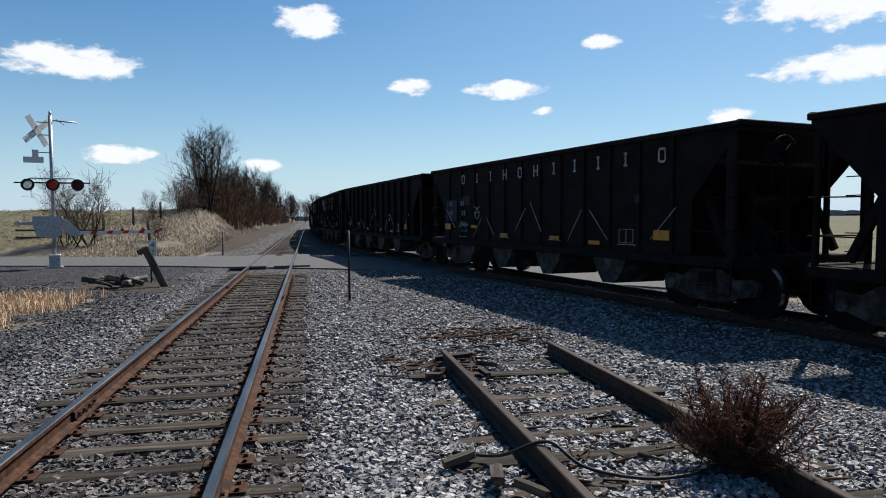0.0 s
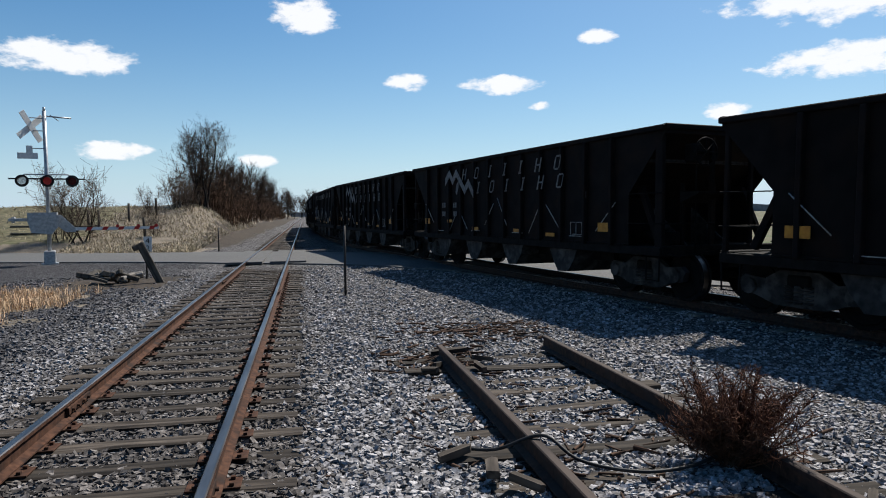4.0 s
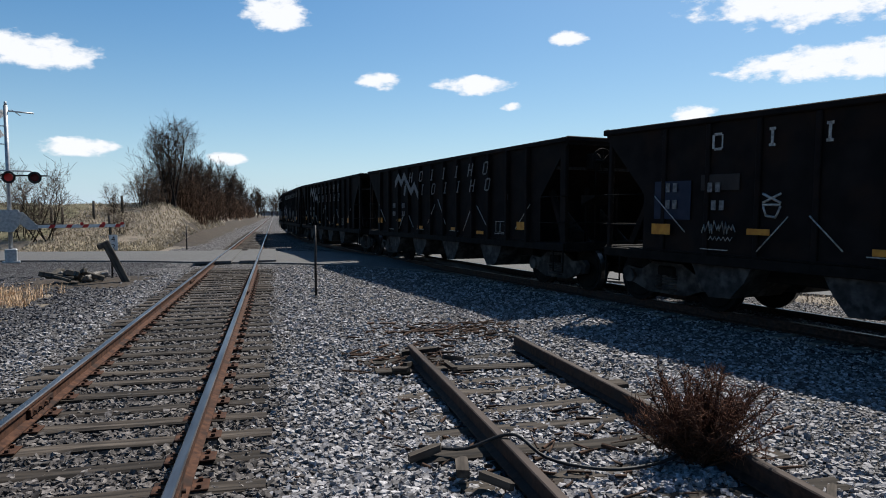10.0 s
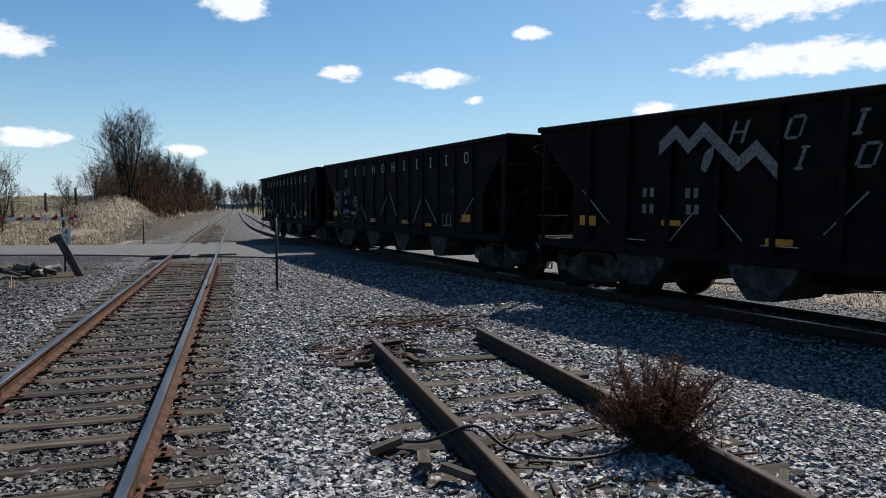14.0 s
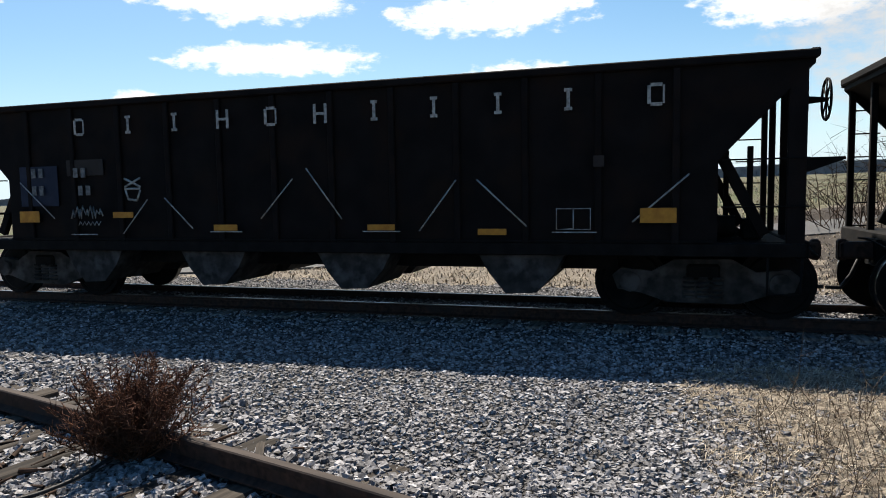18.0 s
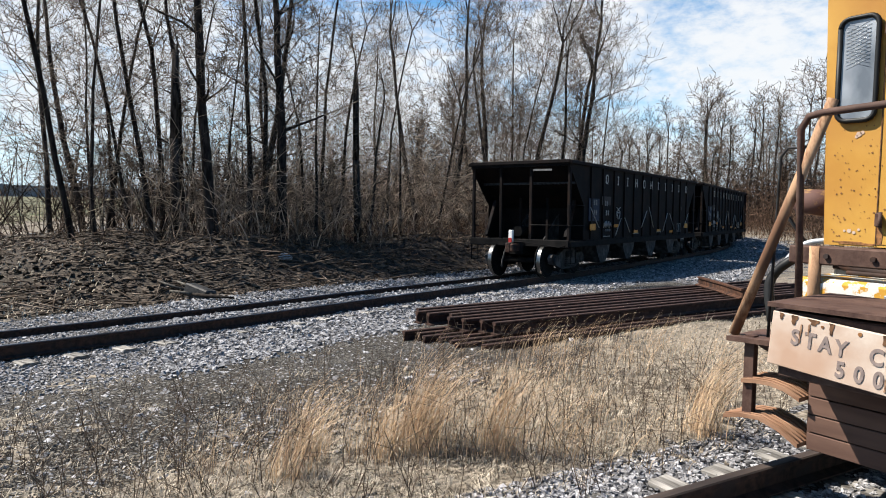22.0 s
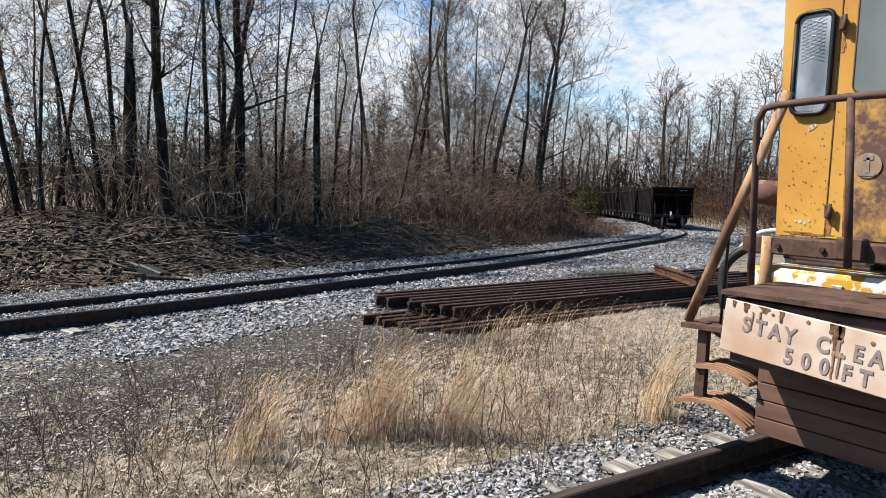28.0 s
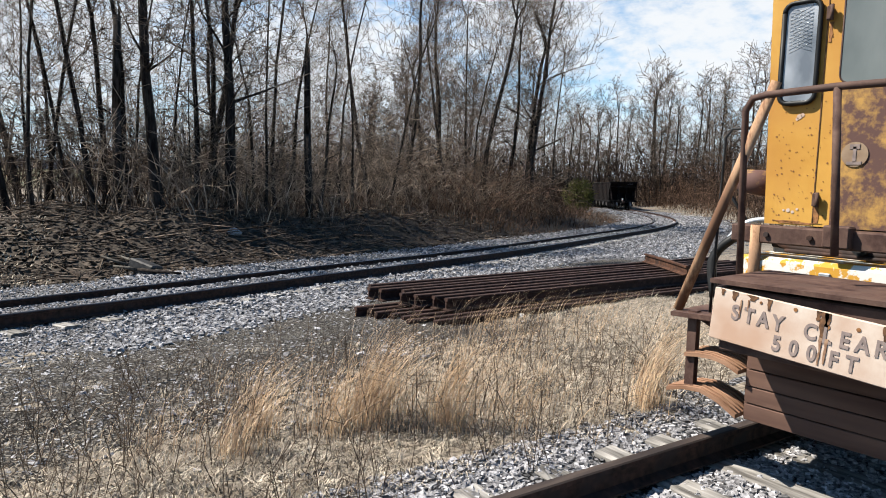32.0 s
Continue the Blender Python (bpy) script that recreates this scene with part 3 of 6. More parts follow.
for jx, jy in ((-GAUGE, 6.6), (GAUGE, 3.95), (-GAUGE, 18.5), (GAUGE, 15.6)):
    for sd in (-1, 1):
        part("joint_bar", BAR, None, straight_track, m=pose(jx + sd * .03, jy, 0, 0, 0, 0 if sd > 0 else 180))
for sx in (-1.12, -.42, .42, 1.12):
    w = .62 if abs(sx) > 1 else .56
    part("crossing_panel", Shape().box(sx, 29.3, .11, w, 8.2, .1, m=Matrix.Translation((0, 0, 0)), bevel=.01), "asphalt", straight_track)

curved_track = thing("curved_track", pose(0, 0, 0), "curved running track with dark rails on a stone ballast bed", "railway track", kind="structure")
for side in (-1, 1):
    pts = []
    for s in np.r_[np.linspace(-290, -60, 50), np.linspace(-56, 100, 120), np.linspace(105, 190, 20)]:
        c, t, n, cant = track(s)
        pts.append((*(c + n * GAUGE * side + Vector((0, 0, -side * cant / 2))),))
    part("rail", rail_mesh("rail", pts, ["dark_rust", "rail_top"]), None, curved_track, "dark steel rail with a bright running top")
s = -60.0
while s < 70:
    c, t, n, cant = track(s)
    if not 23.0 < c.y < 29.5:
        part("tie", GREY[tr.randrange(6)], None, curved_track, m=Matrix.Translation(c + Vector((0, 0, -.182))) @ pose(0, 0, 0, 0, -math.degrees(math.atan2(-cant, 1.5)), math.degrees(math.atan2(n.y, n.x)) + tr.uniform(-1, 1)))
    s += 0.56

# the siding: cut rails that run back beneath the parked machine
SIDING = spline([(3.80, 8.6), (3.78, 5), (3.72, 2), (3.55, -1), (3.32, -3.5), (3.12, -5.5), (2.85, -8), (2.5, -11), (1.9, -15)], 6)
ST = np.gradient(SIDING, axis=0)
ST /= np.linalg.norm(ST, axis=1)[:, None]
SN = np.stack([-ST[:, 1], ST[:, 0]], 1)
siding = thing("siding_track", pose(0, 0, 0), "short cut-off siding with dull rusted rails and rotten ties", "railway track", kind="structure")
for side, start in ((-1, 8.17), (1, 8.45)):
    p = SIDING + SN * GAUGE * side
    p = [(x, yy, 0.145) for x, yy in p if yy < start]
    p.insert(0, (p[0][0], start, 0.145))
    part("rail", rail_mesh("rail", p, ["dark_rust", "dull_top"]), None, siding, "dull rusted rail with a sawn end")
y = 8.1
SIDE_Y = []
while y > -14:
    SIDE_Y.append(y)
    k = int(np.abs(SIDING[:, 1] - y).argmin())
    part("tie", (TIES if y > 0 else GREY)[tr.randrange(6)], None, siding, m=pose(SIDING[k, 0] + tr.uniform(-.12, .12), y, -0.03 + tr.uniform(-.02, .012), 0, tr.uniform(-.8, .8), math.degrees(math.atan2(ST[k, 0], -ST[k, 1])) + tr.uniform(-3, 3)))
    y -= 0.56 + tr.uniform(-.07, .07)


# ---- the coal train ----
M["car_paint"] = material("car_paint", (0.0042, 0.0034, 0.0036), (0.0105, 0.008, 0.0078), 0.35, 0.8, c3=(0.014, 0.008, 0.006), big=0.6, bump=0.15, rnd=0.25, spec=.1)
M["car_dark"] = material("car_dark", (0.004, 0.004, 0.004), (0.011, 0.0095, 0.009), 0.2, 0.85, bump=0.2, spec=.1)
M["marking"] = material("marking", (0.2, 0.19, 0.18), (0.42, 0.41, 0.39), 0.05, 0.7, bump=0)
M["dim_marking"] = material("dim_marking", (0.09, 0.09, 0.09), (0.195, 0.1875, 0.1875), 0.05, 0.7, bump=0)
M["amber"] = material("amber", (0.36, 0.14, 0.02), (0.5, 0.22, 0.03), 0.1, 0.5, bump=0)
M["blue_patch"] = material("blue_patch", (0.012, 0.017, 0.034), (0.02, 0.026, 0.045), 0.2, 0.7, bump=0)
M["brown_patch"] = material("brown_patch", (0.022, 0.017, 0.016), (0.03, 0.024, 0.022), 0.2, 0.7, bump=0)
M["coal"] = material("coal", (0.012, 0.012, 0.013), (0.04, 0.04, 0.042), 0.08, 0.6, bump=1.0)
M["tread"] = material("tread", (0.14, 0.136, 0.132), (0.24, 0.232, 0.224), 0.1, 0.3, metal=1.0, bump=0)
M["chute"] = material("chute", (0.014, 0.013, 0.013), (0.04, 0.037, 0.036), 0.15, 0.8, c3=(0.075, 0.07, 0.07), big=0.5, spec=.2)

CAR = 13.95          # over coupler faces
BODY = 6.47         # half-length of the hopper's top
TOP, SILL = 3.175, 0.94
HALF = 1.56


def hopper_car(style):
    """One four-bay open hopper; local x runs to the train's head, y to its left, z = 0 on the rails."""
    lab = {"serif": "black open coal hopper car with large pale lettering", "peak": "black ribbed coal hopper car with a pale mountain emblem", "plain": "black ribbed open coal hopper car"}[style]
    car = thing("hopper_car", Matrix(), lab, "hopper car", "cars of the coal train")
    # slope-ended body with hollow top
    body = Shape()
    prof = [(-BODY, TOP - .12), (-BODY, TOP), (BODY, TOP), (BODY, TOP - .12), (BODY - 1.0, 2.0), (BODY - 1.0, SILL), (-BODY + 1.0, SILL), (-BODY + 1.0, 2.0)]
    for sy in (-1, 1):
        body.prism(prof, 1, sy * (HALF - .03) - .012, sy * (HALF - .03) + .012)
    for sx in (-1, 1):
        body.quad([(sx * (BODY - .02), -HALF + .02, TOP - .1), (sx * (BODY - .02), HALF - .02, TOP - .1), (sx * (BODY - 2.9), HALF - .02, 1.15), (sx * (BODY - 2.9), -HALF + .02, 1.15)])
        body.box(sx * (BODY - .01), 0, TOP - .06, .03, 2 * HALF - .06, .12)
    part("body", body, "car_paint", car)
    part("coal_load", Shape().box(0, 0, TOP - .55, 2 * BODY - 1.3, 2 * HALF - .1, .06), "coal", car)
    for sy in (-1, 1):
        part("top_rail", Shape().box(0, sy * HALF, TOP - .02, 2 * BODY + .06, .11, .1, bevel=.015), "car_paint", car)
        part("side_sill", Shape().box(0, sy * (HALF - .02), SILL, 2 * BODY - .1, .1, .16, bevel=.01).box(0, sy * (HALF + .012), SILL + .1, 2 * BODY - 2.1, .05, .02), "car_dark", car)
    for sx in (-1, 1):
        part("top_rail", Shape().box(sx * BODY, 0, TOP + .0, .1, 2 * HALF, .1, bevel=.015), "car_paint", car)
    n = 12
    depth = .05 if style == "serif" else .11
    rib = Shape().box(0, 0, (TOP + SILL) / 2, .09, depth, TOP - SILL - .14, bevel=.012).mesh("rib", "car_paint")
    for k in range(n):
        x = -5.0 + 10.0 * k / (n - 1)
        for sy in (-1, 1):
            part("rib", rib, None, car, m=Matrix.Translation((x, sy * (HALF - .02 + depth / 2), 0)))
    # hopper chutes below the sill
    for x in (-3.85, -1.6, .72, 3.1):
        c = Shape()
        for sy in (-1, 1):
            y0, y1 = sorted((sy * .25, sy * 1.5))
            c.prism([(x - .62, SILL + .02), (x + .62, SILL + .02), (x + .44, .62), (x + .2, .36), (x - .2, .34), (x - .42, .6)], 1, y0, y1)
        part("chute", c, "chute", car, "scuffed grey discharge chute")
    part("centre_sill", Shape().box(0, 0, .8, 2 * BODY + .1, .42, .34), "car_dark", car)
    for sy in (-1, 1):
        part("sill_beam", Shape().box(0, sy * .85, .78, 8.6, .3, .3), "car_dark", car)
    # ends: posts, slope braces, platform, ladder at the far corners, brake gear at the head end
    for sx in (-1, 1):
        for sy in (-1, 1):
            wide = .2 if sx > 0 and sy < 0 else .085
            part("corner_post", Shape().box(sx * (BODY - .06 - wide / 2), sy * (HALF - .06), (TOP + .85) / 2, wide, .08, TOP - .95, bevel=.012), "car_paint", car)
            part("brace", Shape().box(0, 0, 0, .13, .1, 1.16, m=Matrix.Translation((sx * (BODY - .72), sy * (HALF - .3), 1.62)) @ pose(0, 0, 0, 0, -sx * 27, 0), bevel=.01), "car_paint", car)
            if sy > 0:
                for k in range(7):
                    part("rung", Shape().rod((sx * (BODY - .08), sy * (HALF + .02), .72 + .34 * k), (sx * (BODY - .5), sy * (HALF + .02), .72 + .34 * k), .012, n=5), "car_dark", car)
            else:
                for z in (1.45, 2.0):
                    part("grab_iron", Shape().pipe([(sx * (BODY - .04), sy * (HALF - .06), z), (sx * (BODY - .04), sy * (HALF + .03), z), (sx * (BODY - .95), sy * (HALF + .03), z), (sx * (BODY - .95), sy * (HALF - .03), z)], .011, n=5), "car_dark", car)
            part("stirrup", Shape().pipe([(sx * (BODY - .08), sy * HALF, .95), (sx * (BODY - .1), sy * HALF, .42), (sx * (BODY - .45), sy * HALF, .42), (sx * (BODY - .45), sy * HALF, .95)], .018, n=5), "car_dark", car)
        for k, y in enumerate((-.35, .6)):
            part("end_post", Shape().box(sx * (BODY - .12), y, (TOP + .95) / 2, .08, .085, TOP - 1.05, bevel=.01), "car_paint", car)
            part("end_post", Shape().box(sx * (BODY - .55 - .2 * k), y - .3, 1.6, .07, .07, 1.2, bevel=.01), "car_paint", car)
        part("grab_rail", Shape().rod((sx * (BODY - .05), -HALF + .05, 1.45), (sx * (BODY - .05), -.35, 1.45), .014, n=5), "car_dark", car)
        part("end_sill", Shape().box(sx * (BODY - .1), 0, .95, .18, 2 * HALF - .05, .2, bevel=.015), "car_dark", car)
        part("platform", Shape().box(sx * (BODY - .85), 0, 1.0, 1.5, 2 * HALF - .3, .05), "car_dark", car)
        for y in (-.55, .45):
            part("slope_web", Shape().prism([(sx * (BODY - .5), 1.03), (sx * (BODY - 1.5), 1.03), (sx * (BODY - 1.5), 1.75)], 1, y - .02, y + .02), "chute", car)
        part("end_wall", Shape().box(sx * (BODY - 1.75), 0, 1.45, .05, 2 * HALF - .12, 1.1), "car_paint", car)
        part("coupler", Shape().box(sx * (BODY + .2), 0, .82, .42, .2, .22, bevel=.03).box(sx * (BODY + .36), .08, .82, .12, .16, .28, bevel=.03), "dark_rust", car)
        part("cut_lever", Shape().pipe([(sx * (BODY + .03), -HALF + .1, .9), (sx * (BODY + .12), -HALF + .25, .86), (sx * (BODY + .14), -.2, .98), (sx * (BODY + .2), -.02, .98)], .014, n=5), "car_dark", car)
        part("air_hose", Shape().pipe([(sx * (BODY + .05), .35, .75), (sx * (BODY + .16), .38, .45), (sx * (BODY + .3), .32, .28), (sx * (BODY + .5), .2, .3)], .028, n=6), "black", car)
    part("placard", Shape().box(-BODY - .015, -.75, TOP - .22, .008, .55, .05), "dim_marking", car, "faded stencilled line on the end plate")
    gear = part("brake_gear", Shape().box(BODY - .05, -.85, 2.72, .2, .26, .34, bevel=.03), "car_dark", car)
    part("chain", Shape().pipe([(BODY + .02 + .008 * (k % 2), -.85, 2.55 - k * .03) for k in range(18)], .012, n=4), "car_dark", gear)
    part("brake_rod", Shape().rod((BODY + .03, -.85, 2.0), (BODY + .03, -.85, .95), .012, n=5), "car_dark", gear)
    part("brake_step", Shape().prism([(BODY - .05, 2.02), (BODY + .42, 2.02), (BODY + .42, 1.99), (BODY - .05, 1.82)], 1, -1.15, -.55), "car_dark", car)
    part("reservoir", Shape().rod((BODY - 1.3, -.9, 1.2), (BODY - .75, -.9, 1.2), .13, n=12).box(BODY - .55, -.9, 1.16, .25, .25, .26, bevel=.03), "car_dark", car)
    part("brake_cylinder", Shape().rod((-BODY + .55, .3, 1.25), (-BODY + 1.05, .3, 1.25), .15, n=12), "car_dark", car)
    wheel = Shape()
    ring = [(.25 * math.cos(q * math.tau / 16), .25 * math.sin(q * math.tau / 16)) for q in range(17)]
    wheel.pipe([(BODY + .26, -.85 + p, 2.72 + q) for p, q in ring], .016, n=5)
    for q in range(4):
        ang = q * math.pi / 4
        wheel.rod((BODY + .26, -.85 + .25 * math.cos(ang), 2.72 + .25 * math.sin(ang)), (BODY + .26, -.85 - .25 * math.cos(ang), 2.72 - .25 * math.sin(ang)), .01, n=4)
    wheel.rod((BODY + .03, -.85, 2.72), (BODY + .28, -.85, 2.72), .05, .025, n=8)
    part("brake_wheel", wheel, "car_dark", car)
    # trucks
    for sx in (-1, 1):
        tx = sx * 5.35
        part("bolster", Shape().box(tx, 0, .62, .4, 2.2, .2, bevel=.03), "car_dark", car)
        for sy in (-1, 1):
            fr = Shape()
            o = [(-1.12, .56), (-1.05, .38), (-.78, .34), (-.42, .22), (.42, .22), (.78, .34), (1.05, .38), (1.12, .56), (1.0, .66), (.62, .62), (.34, .78), (-.34, .78), (-.62, .62), (-1.0, .66)]
            y0, y1 = sorted((sy * .93, sy * 1.05))
            fr.prism([(tx + p, q) for p, q in o], 1, y0, y1)
            for bx in (-.89, .89):
                fr.disc((tx + bx, sy * 1.04, .48), (0, 1, 0), .13, .14, n=12)
            for k in range(5):
                for ox in (-.17, .0, .17):
                    fr.disc((tx + ox, sy * 1.05, .3 + .06 * k), (0, 0, 1), .075, .03, n=8)
            part("side_frame", fr, "chute", car, "cast steel truck side frame with coil springs")
        for bx in (-.89, .89):
            ax = new("wheelset")
            ax.parent = car
            ax.matrix_basis = Matrix.Translation((tx + bx, 0, .457))
            ws = Shape().rod((0, -1.0, 0), (0, 1.0, 0), .075, n=10)
            part("axle", ws, "car_dark", ax)
            for sy in (-1, 1):
                w = Shape().rod((0, sy * .69, 0), (0, sy * .83, 0), .457, n=28, mi=0).rod((0, sy * .665, 0), (0, sy * .695, 0), .485, n=28, mi=0).rod((0, sy * .70, 0), (0, sy * .82, 0), .4585, n=28, cap=False, mi=1)
                w.rod((0, sy * .825, 0), (0, sy * .845, 0), .40, .36, n=28, mi=0).rod((0, sy * .84, 0), (0, sy * .9, 0), .11, n=12, mi=0)
                part("wheel", w, ["car_dark", "tread"], ax)
    return car


def letter(kind, x, z, h, y, lean=0.0):
    """Plain pale stroke shapes of a letter's size, not letters: 0 upright bar with feet, 1 open frame, 2 two uprights."""
    w, t = h * .62, h * .15
    g = Shape()
    b = lambda cx, cz, sx, sz: g.box(x + cx, y, z + cz, sx, .008, sz)
    if kind == 0:
        b(0, 0, t, h)
        b(0, h / 2 - .02, t * 2.4, .04)
        b(0, -h / 2 + .02, t * 2.4, .04)
    elif kind == 1:
        b(-w / 2, 0, t, h * .8)
        b(w / 2, 0, t * .6, h * .8)
        b(0, h / 2 - .02, w * .8, .04)
        b(0, -h / 2 + .02, w * .8, .04)
    else:
        b(-w / 2, 0, t, h)
        b(w / 2, 0, t, h)
        b(0, 0, w, .035)
    for v in g.bm.verts:
        v.co.x += (v.co.z - z) * lean * 4
    return g


def mark(car, style):
    y = -HALF - (.04 if style == "serif" else .1)
    yy = -HALF - .05
    if style == "serif":
        for x, kind in zip((-3.89, -2.95, -2.1, -1.26, -.46, .32, 1.13, 1.98, 2.84, 3.73, 4.77), (1, 0, 0, 2, 1, 2, 0, 0, 0, 0, 1)):
            part("letter_shape", letter(kind, x, 2.8, .27, y), "marking", car)
        part("number_patch", Shape().box(-4.8, -HALF - .014, 1.89, .78, .01, .64), "blue_patch", car, "dull blue painted panel")
        part("number_patch", Shape().box(-3.85, -HALF - .014, 2.17, .72, .01, .25), "brown_patch", car)
        number = ((-4.79, 2.1), (-4.79, 1.82), (-3.93, 2.09), (-3.85, 1.81))
    elif style == "peak":
        for k in range(7):
            part("letter_shape", letter((2, 1, 0, 0, 0, 2, 1)[k], -1.93 + k * .84, 2.77, .32, y, .08), "dim_marking", car)
        for k in range(6):
            part("letter_shape", letter((0, 1, 0, 0, 2, 1)[k], -.98 + k * .84, 2.36, .32, y, .08), "dim_marking", car)
        # two joined peaks as a zigzag band of even depth
        crest = [(-3.37, 2.72), (-3.04, 2.97), (-2.8, 2.72), (-2.53, 2.97), (-1.92, 2.42), (-1.65, 2.64), (-1.32, 2.3)]
        band = Shape()
        for (a0, b0), (a1, b1) in zip(crest[:-1], crest[1:]):
            band.prism([(a0, b0 - .22), (a1, b1 - .22), (a1, b1), (a0, b0)], 1, y, y + .006)
        band.prism([(-2.5, 2.5), (-2.33, 2.62), (-2.36, 2.4), (-2.47, 2.2), (-2.56, 2.26)], 1, y - .003, y + .004)
        part("emblem", band, "dim_marking", car, "pale zigzag mountain emblem")
        number = ((-3.6, 1.91), (-3.6, 1.64), (-2.74, 1.9), (-2.72, 1.64))
    else:
        number = ((2.4, 1.62),)
        part("line_marking", Shape().box(2.4, yy, 1.78, .26, .006, .05), "dim_marking", car)
    for x, z in number:
        for k in (-.5, .5):
            part("number_bar", Shape().box(x + k * .15, yy, z, .085, .008, .15), "dim_marking", car)
    for x, z, w, h in ((-4.99, 1.4, .41, .18), (-3.11, 1.42, .38, .09), (-1.27, 1.22, .4, .09), (1.2, 1.22, .4, .08), (2.75, 1.16, .38, .08), (4.8, 1.36, .42, .18)):
        part("reflector", Shape().box(x, yy - .01, z, w, .008, h), "amber", car, "amber reflective strip")
    for x, z, w in ((-3.89, 1.115, .52), (-1.27, 1.16, .55), (1.2, 1.165, .55), (3.8, 1.155, .55)):
        part("line_marking", Shape().box(x, yy - .005, z, w, .006, .015), "marking", car)
    for x0, z0, x1, z1 in ((-5.16, 1.96, -4.48, 1.37), (-2.65, 1.65, -3.13, 1.13), (-2.33, 1.67, -1.85, 1.21), (-.14, 1.91, -.67, 1.35), (.08, 2.05, .61, 1.34), (2.27, 1.84, 1.75, 1.17), (2.55, 1.84, 3.2, 1.23), (5.15, 1.85, 4.5, 1.28)):
        part("line_marking", Shape().rod((x0, yy, z0), (x1, yy, z1), .011, n=4), "marking", car)
    box = Shape().pipe([(3.58, yy, 1.19), (3.58, yy, 1.45), (4.0, yy, 1.45), (4.0, yy, 1.19), (3.58, yy, 1.19), (3.79, yy, 1.2), (3.79, yy, 1.44)], .009, n=4)
    part("stencil_box", box, "marking", car)
    part("line_marking", Shape().box(4.1, yy, 2.03, .13, .006, .14), "brown_patch", car)
    if style == "serif":
        g = Shape()
        for a0, b0, a1, b1 in ((-3.06, 1.98, -2.77, 1.85), (-2.77, 1.98, -3.06, 1.85), (-3.06, 1.82, -2.78, 1.82), (-3.05, 1.8, -3.0, 1.66), (-3.0, 1.66, -2.84, 1.64), (-2.84, 1.64, -2.77, 1.8)):
            g.rod((a0, yy, b0), (a1, yy, b1), .018, n=4)
        part("chalk_mark", g, "marking", car, "pale chalked sign")
        g = Shape()
        rng = random.Random(4)
        g.pipe([(-4.12 + k * .033 + rng.uniform(-.02, .02), yy, 1.46 + (.07 if k % 2 else -.06) + rng.uniform(-.04, .04)) for k in range(19)], .014, n=4)
        g.pipe([(-4.0 + k * .04, yy, 1.29 + (.03 if k % 2 else -.03)) for k in range(12)], .007, n=4)
        part("scrawl", g, "marking", car, "pale unreadable scrawl")


CAR_STYLES = ["plain", "serif", "plain", "serif", "plain", "peak", "serif", "plain", "peak", "peak", "serif", "peak", "peak", "serif", "serif"]
protos = {}
cars = []
for st in CAR_STYLES:
    if st in protos:
        cars.append(copy_thing(protos[st], Matrix()))
    else:
        protos[st] = hopper_car(st)
        mark(protos[st], st)
        cars.append(protos[st])
# marker on the last car's coupler
part("end_marker", Shape().box(-BODY - .14, .12, 1.12, .1, .13, .36, bevel=.02).box(-BODY - .2, .12, 1.02, .02, .1, .12, mi=1), ["white", "red"], cars[-1], "white end-of-train marker with a red panel")
SPEED = [(0, -134.6), (6, -94.95), (9, -74.95), (13, -48.15), (15.5, -30.7), (16.5, -24.2), (17.5, -17.2), (18.5, -10.32), (19, -6.9), (20, -0.05), (20.8, 5.23), (21.4, 9.52), (23, 21.16), (24, 27.89), (28, 52.53), (30, 64.96), (32, 79.14)]


def car_pose(s_mid):
    """A car stands on its two trucks."""
    a, _, n0, c0 = track(s_mid - 5.35)
    b, _, n1, c1 = track(s_mid + 5.35)
    x = (b - a).normalized()
    n = (n0 + n1).normalized()
    lean = (c0 + c1) / 8 / 1.5
    up = (Vector((0, 0, 1)) + n * lean).normalized()
    yv = up.cross(x).normalized()
    z = x.cross(yv)
    m = Matrix((x, yv, z)).transposed().to_4x4()
    m.translation = (a + b) / 2
    return m


def motions():
    T, S = [p[0] for p in SPEED], [p[1] for p in SPEED]
    for k, car in enumerate(cars):
        back = (len(cars) - 1 - k) * CAR
        rows = []
        for t in np.arange(0, 32.01, 0.5):
            s = float(np.interp(t, T, S)) + back + CAR / 2 - .46
            rows.append((float(t), car_pose(min(s, 180.0 + back * .1))))
        walk(car, rows)
        for axle in car.children:
            if axle.name.startswith("wheelset"):
                at = axle.matrix_basis.translation.copy()
                walk(axle, [(float(t), Matrix.Translation(at) @ Matrix.Rotation(float(np.interp(t, T, S)) / .457, 4, "Y")) for t in np.r_[np.arange(0, 31.99, 0.08), 32.0]])


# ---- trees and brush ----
# twig colour darkened for shade inside the woods and for backlit crowns
M["shaded_twig"] = material("shaded_twig", (0.0134, 0.0098, 0.0077), (0.084, 0.0598, 0.0447), 0.6, 0.95, island=0.6, bump=0, spec=.05)
# pale young bark, brightened further for the sunlight on near stems
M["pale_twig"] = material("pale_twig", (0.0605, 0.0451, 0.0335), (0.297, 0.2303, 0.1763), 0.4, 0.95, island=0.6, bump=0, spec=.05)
# lightened and blued for the haze of distance
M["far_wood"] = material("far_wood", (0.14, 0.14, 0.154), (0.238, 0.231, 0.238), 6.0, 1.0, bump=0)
M["brush"] = material("brush", (0.022, 0.013, 0.009), (0.155, 0.098, 0.066), 0.5, 0.95, island=0.7, bump=0, spec=.05)
M["evergreen"] = material("evergreen", (0.0403, 0.0428, 0.0101), (0.1008, 0.0958, 0.0252), 0.3, 0.9, island=0.4, bump=0)


